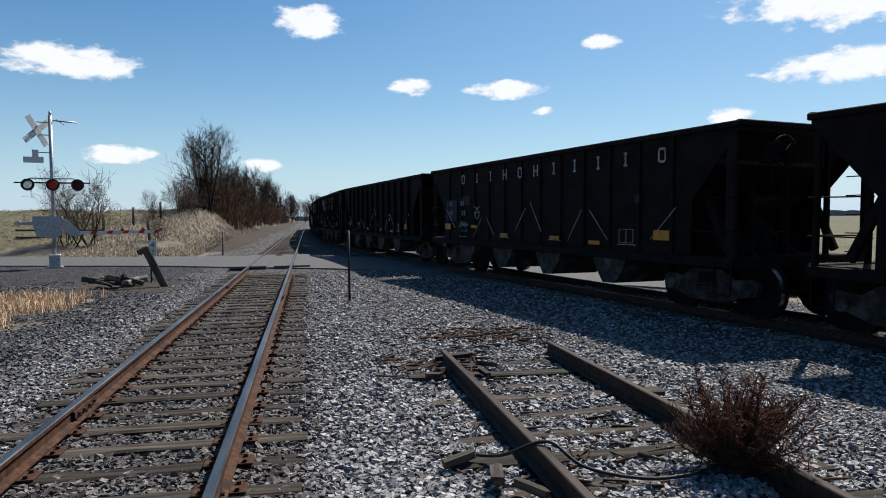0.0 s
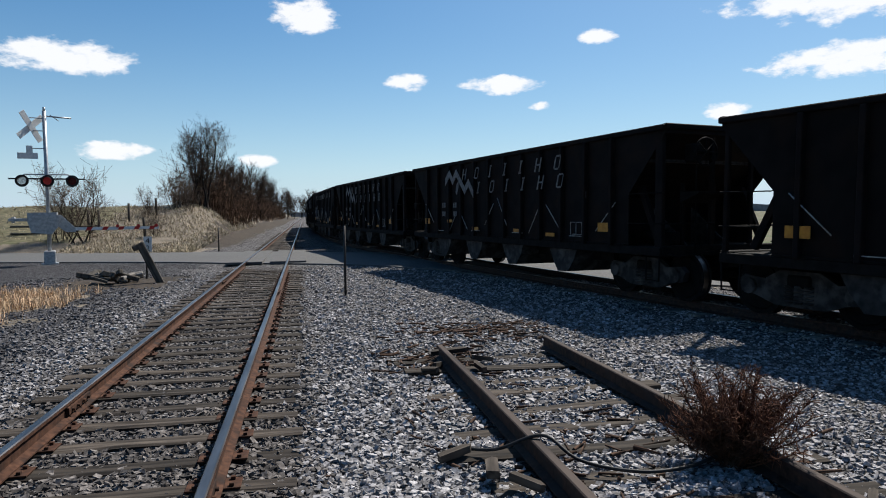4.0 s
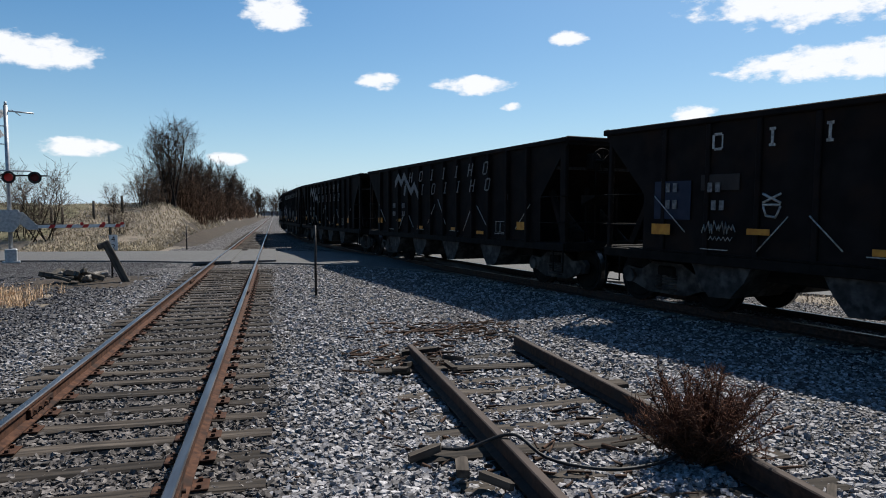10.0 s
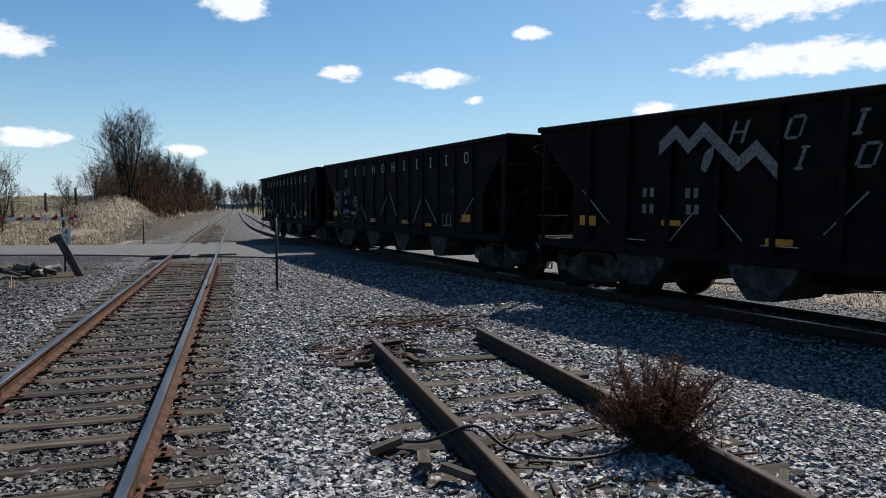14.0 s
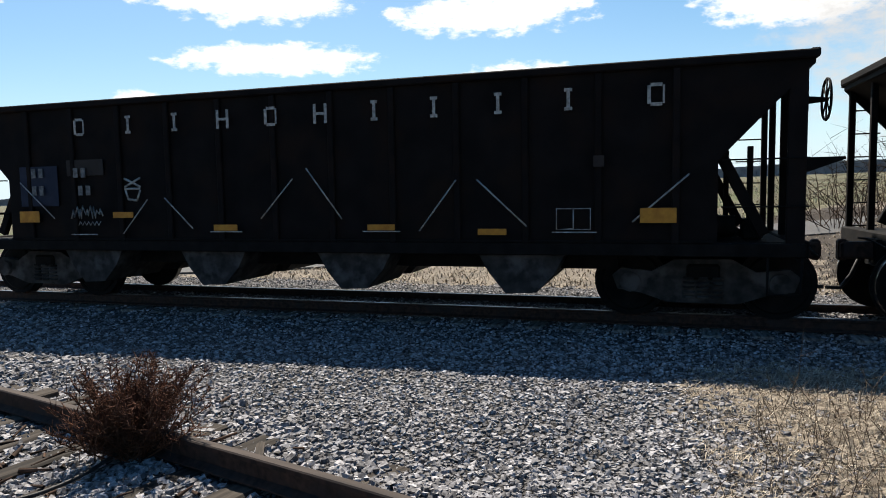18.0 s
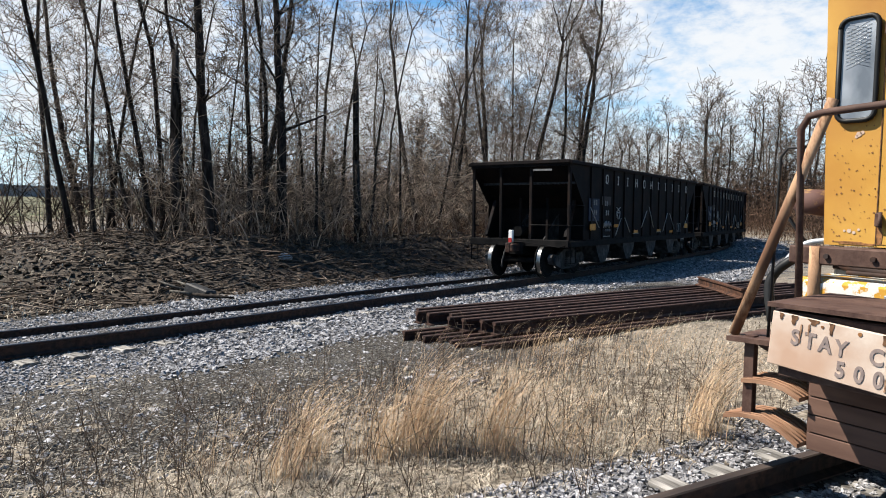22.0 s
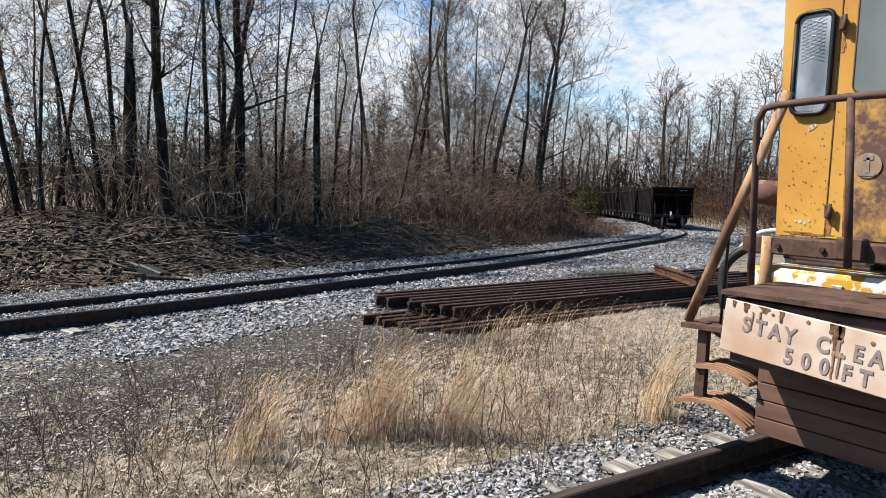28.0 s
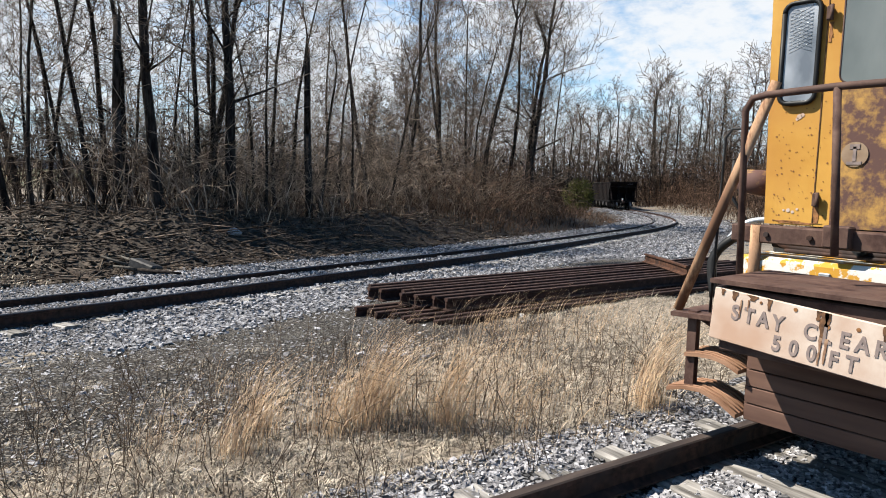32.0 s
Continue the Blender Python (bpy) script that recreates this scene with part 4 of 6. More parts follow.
def tubes(A, B, ra, rb, sides):
    """Arrays of tapered tubes from A to B as one set of verts and quads."""
    A, B = np.asarray(A, float), np.asarray(B, float)
    n = len(A)
    d = B - A
    d /= np.linalg.norm(d, axis=1)[:, None] + 1e-9
    h = np.where(np.abs(d[:, 2:3]) > 0.9, [[1.0, 0, 0]], [[0, 0, 1.0]])
    u = np.cross(d, h)
    u /= np.linalg.norm(u, axis=1)[:, None]
    w = np.cross(d, u)
    ang = np.arange(sides) * math.tau / sides
    c, s = np.cos(ang)[None, :, None], np.sin(ang)[None, :, None]
    ring = u[:, None] * c + w[:, None] * s
    V = np.concatenate([A[:, None] + ring * np.asarray(ra)[:, None, None], B[:, None] + ring * np.asarray(rb)[:, None, None]], 1).reshape(-1, 3)
    k = np.arange(sides)
    q = np.stack([k, (k + 1) % sides, sides + (k + 1) % sides, sides + k], 1)
    F = (np.arange(n)[:, None, None] * 2 * sides + q[None]).reshape(-1, 4)
    return V, F


def grow(seed, height, radius, first=0.35, forks=2, reach=.34, depth=4, lean=0.0, trunks=1, thin=.007, twist=1.0, upward=0.0, spread=1.0, crown="twig"):
    """A bare tree as tubes: the trunk's segments, and those of limbs and twigs."""
    rng = random.Random(seed)
    big, small = [], []

    def limb(p, d, length, r, level):
        steps = (9, 5, 4, 3, 2)[level] if level < depth else 1
        bend = Vector((rng.gauss(0, 1), rng.gauss(0, 1), 0)) * (.05 if level else .008) * twist
        for i in range(steps):
            j = Vector((rng.gauss(0, 1), rng.gauss(0, 1), rng.gauss(0, 0.7))) * ((.05, .17, .24, .3, .3)[level] * twist)
            d2 = (d + j + bend + Vector((0, 0, .1 if level == 0 else .07))).normalized()
            e = p + d2 * (length / steps) * rng.uniform(.75, 1.25)
            r2 = max(r * (.9 if level == 0 else .8), thin * .6)
            (big if level == 0 or (level == 1 and r > .03) else small).append((p, e, r, r2))
            p, d, r = e, d2, r2
            frac = (i + 1) / steps
            if level < depth and (level > 0 or frac > first):
                kids = rng.choice((forks - 1, forks, forks, forks + 1)) if level == 0 else (rng.choice((1, 1, 2)) if level < 3 else 1)
                for _ in range(kids):
                    a = rng.uniform(0, math.tau)
                    side = Vector((math.cos(a), math.sin(a), rng.uniform(-.25, .9)))
                    side -= d * side.dot(d)
                    k = (d * rng.uniform(.25, .95) + side.normalized() * rng.uniform(.6, 1.1) + Vector((0, 0, upward))).normalized()
                    limb(p, k, length * (reach * rng.uniform(.5, 1.25) * (1.3 - .7 * frac) if level == 0 else rng.uniform(.3, .62)), max(r * (rng.uniform(.16, .4) if level == 0 else rng.uniform(.28, .6)), thin), level + 1)
        if level == 0:
            for _ in range(3):
                limb(p, (d + Vector((rng.gauss(0, .35), rng.gauss(0, .35), .2))).normalized(), length * .3, r * .75, 1)

    for q in range(trunks):
        off = Vector((rng.uniform(-.5, .5), rng.uniform(-.5, .5), -.25)) if trunks > 1 else Vector((0, 0, -.25))
        limb(off, Vector((lean + rng.uniform(-.05, .05) * (1 + trunks * .6) * spread, rng.uniform(-.05, .05) * (1 + trunks * .6) * spread, 1)).normalized(), height * rng.uniform(.7, .8), radius * rng.uniform(.7, 1), 0)
    out = []
    for segs, sides, name, mat in ((big, 7, "trunk", "bark"), (small, 3, "crown", crown)):
        V, F = tubes([tuple(s[0]) for s in segs], [tuple(s[1]) for s in segs], [s[2] for s in segs], [s[3] for s in segs], sides)
        out.append(fast_mesh(name, V, F, mat))
    return out


def tree_kind(name, label, category, group, meshes):
    t = thing(name, Matrix(), label, category, group)
    part("trunk", meshes[0], None, t)
    part("crown", meshes[1], None, t)
    return t


def plant(protos_, spots, seed, scale=(0.85, 1.15)):
    """Copies of the given trees at spots (x, y, size); the first copies are the prototypes themselves."""
    rng = random.Random(seed)
    used = set()
    spots = [s for s in spots if not (140.3 < math.degrees(math.atan2(s[0] - 1.7, s[1] + .7)) < 148 and math.hypot(s[0], s[1]) < 100)]
    spots = [s for s in spots if not (30 < math.degrees(math.atan2(s[0] - 1.7, s[1] + .7)) < 93.5)] or spots
    zs = ground_z([s[0] for s in spots], [s[1] for s in spots])
    for (x, y, k), z in zip(spots, zs):
        i = rng.randrange(len(protos_))
        m = pose(x, y, float(z), 0, 0, rng.uniform(0, 360))
        sc = k * rng.uniform(*scale)
        if i in used:
            o = copy_thing(protos_[i], m)
        else:
            used.add(i)
            o = protos_[i]
            o.matrix_basis = m
        o.scale = (sc, sc, sc)
    for i, p in enumerate(protos_):
        if i not in used:
            for c in list(p.children):
                bpy.data.objects.remove(c)
            bpy.data.objects.remove(p)


EYE = (1.76, -.67)


def out_at(bearing, far):
    """A spot so many metres out from the yard, by its bearing from the straight track."""
    return EYE[0] + far * math.sin(radians(bearing)), EYE[1] + far * math.cos(radians(bearing))


big_trees = [tree_kind("bare_tree", "tall thick-trunked bare tree at the edge of the woods", "tree", "trees of the woods", grow(28 + i, 17, (.25, .22)[i], .25, 2, .19, 4, lean=(0, .01)[i], thin=.008, twist=1.1)) for i in range(2)]
plant(big_trees, [(*out_at(106.7, 20.5), 1.0), (*out_at(112.0, 22), .98), (*out_at(136.6, 41), 1.1)], 5, (.97, 1.03))
woods = [tree_kind("bare_tree", "tall bare grey-brown tree at the edge of the woods", "tree", "trees of the woods", grow(23 + i, 15, (.13, .15, .12)[i], .16, 2, (.24, .2, .22)[i], 3, lean=(-.08, .02, .05)[i], thin=.0085, twist=1.0)) for i in range(3)]
spots = [(*out_at(b, r), k) for b, r, k in ((96.8, 21, 1.05), (95.3, 24, .9), (102.2, 23, 1.05), (102.9, 24.5, 1.0), (109.2, 23, 1.0), (109.9, 25, .95), (99.5, 27, .8), (115.4, 26, .85), (121.8, 27, .75), (124.8, 30, .8), (105.2, 28, .9), (117.0, 31, .9), (130.9, 40, .9), (119.8, 33, .8), (98.2, 22, .7), (104.6, 24, .8), (107.9, 26, .7), (110.9, 24, .75), (113.7, 25, .65), (114.6, 23, .6), (116.3, 27, .7), (119.0, 25.5, .6), (120.7, 29, .8), (123.2, 33, .85), (126.0, 35, .9), (129.8, 37, .95), (131.7, 36, .85), (134.5, 40, .95), (100.7, 24, .75), (98.9, 25, .8), (97.5, 28, .8), (138.2, 44, .9), (111.4, 27, .8))]
sr = random.Random(77)
plant(woods, spots, 5)
inner = [tree_kind("bare_tree", "slim bare tree deeper in the woods", "tree", "slim trees of the woods", grow(40 + i, 11, 0.065, .25, 1, .26, 3, lean=(.04, -.05, .03, 0)[i], thin=.008, twist=.9)) for i in range(4)]
spots = []
for k in range(46):
    s_ = sr.uniform(7, 75)
    c_, t_, n_, _ = track(s_)
    p_ = c_ + n_ * sr.uniform(9, 32)
    spots.append((p_.x, p_.y, sr.uniform(.5, .95)))
plant(inner, spots, 15)
spread_trees = [tree_kind("bare_tree", "broad bare tree with a wide twiggy crown", "tree", "broad trees of the woods", grow(50 + i, 14, 0.24, .12, 2, .5, 4, thin=.0105, twist=1.2, upward=.25)) for i in range(2)]
spots = [(*out_at(128.6, 38), 1.12), (*out_at(132.6, 39), 1.0), (*out_at(127.4, 42), .95), (*out_at(136.2, 43), .95), (*out_at(139.4, 70), .8)]
plant(spread_trees, spots, 6)
far_trees = [tree_kind("bare_tree", "bare tree behind the curve", "tree", "trees behind the curve", grow(60 + i, 14, 0.2, .15, 1, .36, 3, thin=.02, twist=.9)) for i in range(3)]
spots = []
for k in range(80):
    a_, r_ = radians(sr.uniform(122, 168)), sr.uniform(76, 130)
    spots.append((math.sin(a_) * r_, math.cos(a_) * r_, sr.uniform(.9, 1.35)))
spots += [(*out_at(146.4, 104), 1.45), (*out_at(147.2, 110), 1.3), (*out_at(142.1, 101), 1.1), (*out_at(144, 118), 1.2), (*out_at(149.5, 95), 1.2), (*out_at(151, 88), 1.15)]
plant(far_trees, spots, 16)
# snapped trunk
sx_, sy_ = 22.9, -12.0
snag = thing("dead_snag", pose(sx_, sy_, float(ground_z(sx_, sy_)[0])), "dead snapped tree trunk with a jagged top", "dead tree")
sn = Shape().rod((0, 0, -.2), (.1, .05, 3.0), .14, .12, n=9).rod((.1, .05, 3.0), (.02, .1, 5.6), .12, .1, n=9)
for k in range(5):
    sn.rod((.02 + .05 * math.cos(k * 1.3), .1 + .05 * math.sin(k * 1.3), 5.5), (.02 + .06 * math.cos(k * 1.3), .1 + .06 * math.sin(k * 1.3), 5.8 + .1 * (k % 3)), .04, .008, n=5)
part("trunk", sn, "bark", snag)
sx_, sy_ = out_at(103.8, 22)
copy_thing(snag, pose(sx_, sy_, float(ground_z(sx_, sy_)[0]), 0, 0, 140))
# trees of the cutting bank and beside the straight track, crowns coloured dark as backlit
bank_trees = [tree_kind("bare_tree", "bare many-stemmed tree on the cutting bank", "tree", "trees of the cutting bank", grow(70 + i, 8.0, 0.12, .1, 3, .44, 3, trunks=2, thin=.012, twist=.65, upward=.5, crown="shaded_twig")) for i in range(3)]
spots = [(-6.7, 61.2, 1.2), (-8.2, 64, 1.05), (-5.9, 69, .75), (-6.6, 76, .8), (-5.6, 84, .75), (-6.2, 95, .85), (-5.2, 108, .9), (-6, 124, .95), (-5.4, 145, 1.0), (-6.2, 170, 1.1), (-5, 200, 1.1), (-5, 240, 1.2),
         (8, 140, .8), (7, 165, .9), (6.5, 195, 1.0), (7, 235, 1.2), (12, 150, .9), (6, 290, 1.4), (-5, 300, 1.4), (5, 340, 1.6), (-4, 350, 1.6), (0, 470, 1.7), (3, 480, 1.8)]
plant(bank_trees, spots[2:], 8)
round_trees = [tree_kind("bare_tree", "tall bare round-crowned tree on the cutting bank", "tree", "trees of the cutting bank", grow(75 + i, 7.2, 0.12, .15, 2, .4, 3, trunks=4, thin=.009, twist=.6, upward=.35, spread=1.5, crown="shaded_twig")) for i in range(2)]
plant(round_trees, [(-6.9, 60.6, 1.0), (-7.6, 63.5, .85), (-6.2, 67.5, .7)], 28)
shrubs = [tree_kind("bare_shrub", "low bare many-stemmed shrub in dry grass", "shrub", "shrubs by the crossing", grow(90 + i, 4.0, 0.04, .2, 2, .4, 2, trunks=8, thin=.008, twist=.7, spread=3.2)) for i in range(2)]
spots = [(-11.7, 43.8, 1.35), (-13.2, 45, 1.1), (-7.9, 46, .55), (-8.4, 56, .8), (-9.5, 53, .6), (-7.3, 55, .6)]
for k in range(10):
    spots.append((sr.uniform(6.5, 14), sr.uniform(52, 95), sr.uniform(.55, .9)))
plant(shrubs, spots, 9)


def twig_field(name, label, n, place, height, seed, mat, rad=.012, per=5, lean=.35):
    """Thickets: stems with side twigs as one object."""
    rng = np.random.default_rng(seed)
    x, y, hs = place(rng, n)
    z = ground_z(x, y)
    A, B, ra, rb = [], [], [], []
    base = np.stack([x, y, z - .05], 1)
    d = np.stack([rng.normal(0, lean, n), rng.normal(0, lean, n), np.ones(n)], 1)
    L = height * hs * rng.uniform(.5, 1.2, n)
    tip = base + d * L[:, None]
    mid = (base + tip) / 2 + rng.normal(0, .11, (n, 3)) * L[:, None]
    A += [base, mid]
    B += [mid, tip]
    ra += [rad * L ** .5, rad * .7 * L ** .5]
    rb += [rad * .7 * L ** .5, np.full(n, .002)]
    for k in range(per):
        f = rng.uniform(.2, .95, n)[:, None]
        p = np.where(f < .5, base + (mid - base) * f * 2, mid + (tip - mid) * (f - .5) * 2)
        e = p + np.stack([rng.normal(0, .42, n), rng.normal(0, .42, n), rng.uniform(-.1, .5, n)], 1) * (L * .5)[:, None]
        A.append(p)
        B.append(e)
        ra.append(rad * .45 * L ** .5)
        rb.append(np.full(n, .0015))
    V, F = tubes(np.concatenate(A), np.concatenate(B), np.concatenate(ra), np.concatenate(rb), 3)
    return tagged(new(name, fast_mesh(name, V, F, mat)), label, "brush", kind="stuff")


def woods_edge(lo, hi, s0, s1):
    def place(rng, n):
        s = rng.uniform(s0, s1, n)
        d = lo + (hi - lo) * rng.uniform(0, 1, n) ** 1.3
        c = np.stack([np.interp(s, SB, CB[:, i]) for i in range(2)], 1)
        nn = np.stack([np.interp(s, SB, NB[:, i]) for i in range(2)], 1)
        p = c + nn * d[:, None]
        return p[:, 0], p[:, 1], smooth(lo - 1, lo + 3, d) * .8 + .2
    return place


twig_field("thicket", "grey tangled thicket of saplings under bare trees", 1100, woods_edge(9, 24, 3, 44), 2.6, 1, "shaded_twig", .013, 7, .45)
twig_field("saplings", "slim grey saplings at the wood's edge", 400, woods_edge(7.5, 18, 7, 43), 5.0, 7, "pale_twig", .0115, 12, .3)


def brambles(name, label, n, place, seed, mat):
    """Arching canes that rise, bend over and hang, as one object."""
    rng = np.random.default_rng(seed)
    x, y, hs = place(rng, n)
    p = np.stack([x, y, ground_z(x, y) - .05], 1)
    a = rng.uniform(0, math.tau, n)
    step = rng.uniform(.2, .55, n) * (.5 + hs)
    tilt = rng.uniform(.05, .5, n)
    turn = rng.uniform(.12, .38, n)
    A, B, ra, rb = [], [], [], []
    r = rng.uniform(.01, .024, n)
    for k in range(7):
        d = np.stack([np.cos(a) * np.sin(tilt), np.sin(a) * np.sin(tilt), np.cos(tilt)], 1)
        q = p + d * step[:, None]
        A.append(p)
        B.append(q)
        ra.append(r * (1 - .11 * k))
        rb.append(r * (.89 - .11 * k))
        if k > 1:
            e = q + (d * .5 + rng.normal(0, .45, (n, 3))) * (step * 1.3)[:, None]
            A.append(q)
            B.append(e)
            ra.append(r * .45)
            rb.append(r * .2)
        p, tilt, a = q, tilt + turn, a + rng.normal(0, .2, n)
    V, F = tubes(np.concatenate(A), np.concatenate(B), np.concatenate(ra), np.concatenate(rb), 3)
    return tagged(new(name, fast_mesh(name, V, F, mat)), label, "brush", kind="stuff")


brambles("brambles", "pale arching canes tangled at the wood's edge", 760, woods_edge(5.6, 12, 8, 38), 41, "pale_twig")
brambles("brambles", "red-brown arching canes on the slope by the curve", 300, woods_edge(3.8, 9, 22, 36), 42, "brush")
twig_field("deep_woods", "grey-brown mass of bare woods behind the trees", 800, woods_edge(20, 60, 22, 110), 7, 8, "shaded_twig", .022, 11, .3)
twig_field("low_brush", "low brown brush on the trackside bank", 1300, woods_edge(4.6, 10, 9, 30), 0.8, 2, "brush", .011, 4, .8)
twig_field("low_brush", "tangled red-brown brush on the slope beside the curve", 1700, woods_edge(2.9, 10, 24, 50), 0.7, 22, "brush", .018, 4, .8)
twig_field("far_brush", "brown brush on the inside of the curve", 1500, woods_edge(-16, -4.5, 42, 95), 2.2, 3, "brush", .012, 5, .3)
twig_field("far_brush", "tall brown brush along the inside of the curve", 1300, woods_edge(-30, -6, 44, 105), 5.5, 19, "brush", .016, 8, .25)
twig_field("behind_brush", "brown brush and woods closing the curve", 2200, lambda rng, n: (lambda a, r: (np.sin(a) * r, np.cos(a) * r, rng.uniform(.5, 1.2, n)))(np.radians(rng.uniform(127, 170, n)), rng.uniform(98, 140, n)), 10.0, 18, "shaded_twig", .034, 8, .25)


def bank_place(x0, x1, y0, y1):
    return lambda rng, n: (rng.uniform(x0, x1, n), y0 + (y1 - y0) * rng.uniform(0, 1, n) ** 1.5, rng.uniform(.6, 1.2, n))


twig_field("bank_brush", "brown brush beside the straight track", 3600, bank_place(-10, -4.8, 63, 240), 3.4, 4, "brush", .016, 5, .25)
twig_field("bank_brush", "brown brush beside the curved track", 1200, bank_place(6.0, 14, 48, 110), 2.2, 5, "brush", .014, 5, .3)
# a yellow-green evergreen shrub inside the curve
ex, ey = 46.5, -54.9
rg = np.random.default_rng(5)
n = 1500
d = rg.normal(0, 1, (n, 3))
d /= np.linalg.norm(d, axis=1)[:, None]
p = d * (1.5 * rg.uniform(.5, 1.05, n)[:, None]) * [1.05, 1.05, 1.15] + [0, 0, 1.7]
V, F = tubes(p - d * .12, p + d * .16 + rg.normal(0, .1, (n, 3)), np.full(n, .05), np.full(n, .01), 4)
ev = thing("evergreen_shrub", pose(ex, ey, float(ground_z(ex, ey)[0])), "rounded yellow-green evergreen shrub beside the curve", "shrub")
part("foliage", fast_mesh("foliage", V, F, "evergreen"), None, ev)
# far woods along the horizon, distance haze included in their colour
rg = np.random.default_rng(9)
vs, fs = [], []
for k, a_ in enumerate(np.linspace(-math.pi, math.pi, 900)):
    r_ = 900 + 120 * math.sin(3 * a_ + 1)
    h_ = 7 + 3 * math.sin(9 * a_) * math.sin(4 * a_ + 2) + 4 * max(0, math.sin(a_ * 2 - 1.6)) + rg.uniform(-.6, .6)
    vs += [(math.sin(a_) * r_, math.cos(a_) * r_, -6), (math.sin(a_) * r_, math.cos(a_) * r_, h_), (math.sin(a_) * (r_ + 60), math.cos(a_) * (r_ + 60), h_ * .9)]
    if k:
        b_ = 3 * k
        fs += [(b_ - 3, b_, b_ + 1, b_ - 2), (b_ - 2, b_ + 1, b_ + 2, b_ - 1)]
tagged(new("far_woods", mesh("far_woods", vs, fs, "far_wood")), "hazed blue-grey line of far woods round the fields", "woods", kind="structure")


# ---- level crossing signal ----
M["lens"] = material("lens", (0.06, 0.005, 0.005), (0.11, 0.01, 0.01), 0.1, 0.25, bump=0)
M["lamp_on"] = bpy.data.materials.new("lamp_on")
M["lamp_on"].use_nodes = True
lb = M["lamp_on"].node_tree.nodes["Principled BSDF"]
lb.inputs["Base Color"].default_value = (0.3, 0.015, 0.015, 1)
lb.inputs["Emission Color"].default_value = (1, 0.04, 0.03, 1)
lb.inputs["Emission Strength"].default_value = 0.02
M["mirror_lens"] = material("mirror_lens", (0.5, 0.5, 0.5), (0.7, 0.7, 0.7), 0.1, 0.15, metal=0.9, bump=0)
MX, MY = -8.7, 29.8
sig = thing("crossing_signal", pose(MX, MY, float(ground_z(MX, MY)[0]), 0, 0, 16), "silver level crossing signal with crossed boards, lamps and a lowered gate", "crossing signal")
part("mast", Shape().rod((0, 0, .3), (0, 0, 6.15), .075, n=12).rod((0, 0, 6.15), (0, 0, 6.3), .05, n=8), "galv", sig)
part("base", Shape().box(0, 0, .28, .42, .42, .56, bevel=.03).box(0, 0, .02, .6, .6, .1), "galv", sig)
for ang in (48, -48):
    part("crossed_board", Shape().box(-.55, -.12 - (.03 if ang > 0 else 0), 5.5, 1.35, .025, .24, bevel=.004), "white", sig, "white crossed warning board seen edge-on", m=Matrix.Translation((-.55, 0, 5.5)) @ pose(0, 0, 0, 0, 0, 38) @ pose(0, 0, 0, 0, ang + 8, 0) @ Matrix.Translation((.55, 0, -5.5)))
for z in (5.85, 5.35, 4.65):
    part("bracket", Shape().rod((0, 0, z), (-.5, -.1, z), .02, n=6), "galv", sig)
part("track_count_sign", Shape().box(-.62, -.1, 4.35, .7, .02, .24, bevel=.004).box(-.55, -.1, 4.6, .22, .02, .3), "white", sig, "white inverted-T sign board")
part("bell_arm", Shape().rod((0, 0, 5.95), (.95, 0, 5.9), .03, n=8).rod((.2, 0, 6.0), (.5, 0, 5.78), .015, n=6), "galv", sig)
part("cross_arm", Shape().pipe([(-.95, -.05, 3.5), (-.75, -.05, 3.62), (.75, -.05, 3.62), (.95, -.05, 3.5)], .028, n=8), "galv", sig)
for x, on in ((-.85, 2), (0.02, 1), (.9, 0)):
    lamp = part("lamp_head", Shape().disc((x, -.14, 3.36), (0, 1, 0), .24, .03, n=24).disc((x, .02, 3.36), (0, 1, 0), .14, .24, n=16), "black", sig, "round black lamp head with hood")
    part("lens", Shape().disc((x, -.17, 3.36), (0, 1, 0), .15, .03, n=20), ["lens", "lamp_on", "mirror_lens"][on], lamp)
    hood = Shape()
    for k in range(8):
        a0, a1 = math.pi * (k / 8), math.pi * ((k + 1) / 8)
        hood.quad([(x + .17 * math.cos(a0), -.15, 3.36 + .17 * math.sin(a0)), (x + .17 * math.cos(a1), -.15, 3.36 + .17 * math.sin(a1)), (x + .17 * math.cos(a1), -.5, 3.34 + .17 * math.sin(a1)), (x + .17 * math.cos(a0), -.5, 3.34 + .17 * math.sin(a0))])
    part("hood", hood, "black", lamp)
    for sd in (-.3, .3):
        part("visor", Shape().box(x + sd, -.12, 3.44, .3, .2, .05), "black", lamp)
part("gate_motor", Shape().prism([(-.72, 1.75), (-.6, 1.3), (.1, 1.22), (.32, 1.5), (.32, 2.1), (-.72, 2.1)], 1, -.28, .28).disc((.2, -.3, 1.85), (0, 1, 0), .2, .06, n=16), "galv", sig, "grey cast gate motor housing")
part("counterweight", Shape().box(-1.05, -.25, 1.82, .6, .08, .12, bevel=.01).box(-1.05, .25, 1.82, .6, .08, .12, bevel=.01).box(-1.2, 0, 1.82, .12, .5, .24, bevel=.02), "galv", sig)
part("gate_hinge", Shape().prism([(.1, 2.0), (.45, 2.0), (.95, 1.45), (.95, 1.3), (.6, 1.3), (.25, 1.6)], 1, -.06, .06), "galv", sig)
gate = part("gate_arm", Shape().box(2.1, 0, 1.42, 2.4, .05, .13), "white", sig, "white gate arm with red stripes")
for k in range(5):
    st = Shape().prism([(1.3 + k * .6, 1.353), (1.5 + k * .6, 1.353), (1.58 + k * .6, 1.487), (1.38 + k * .6, 1.487)], 1, -.03, .03)
    part("stripe", st, "red", gate)
part("arm_tip", Shape().box(3.7, 0, 1.42, .8, .045, .12), "white", gate)
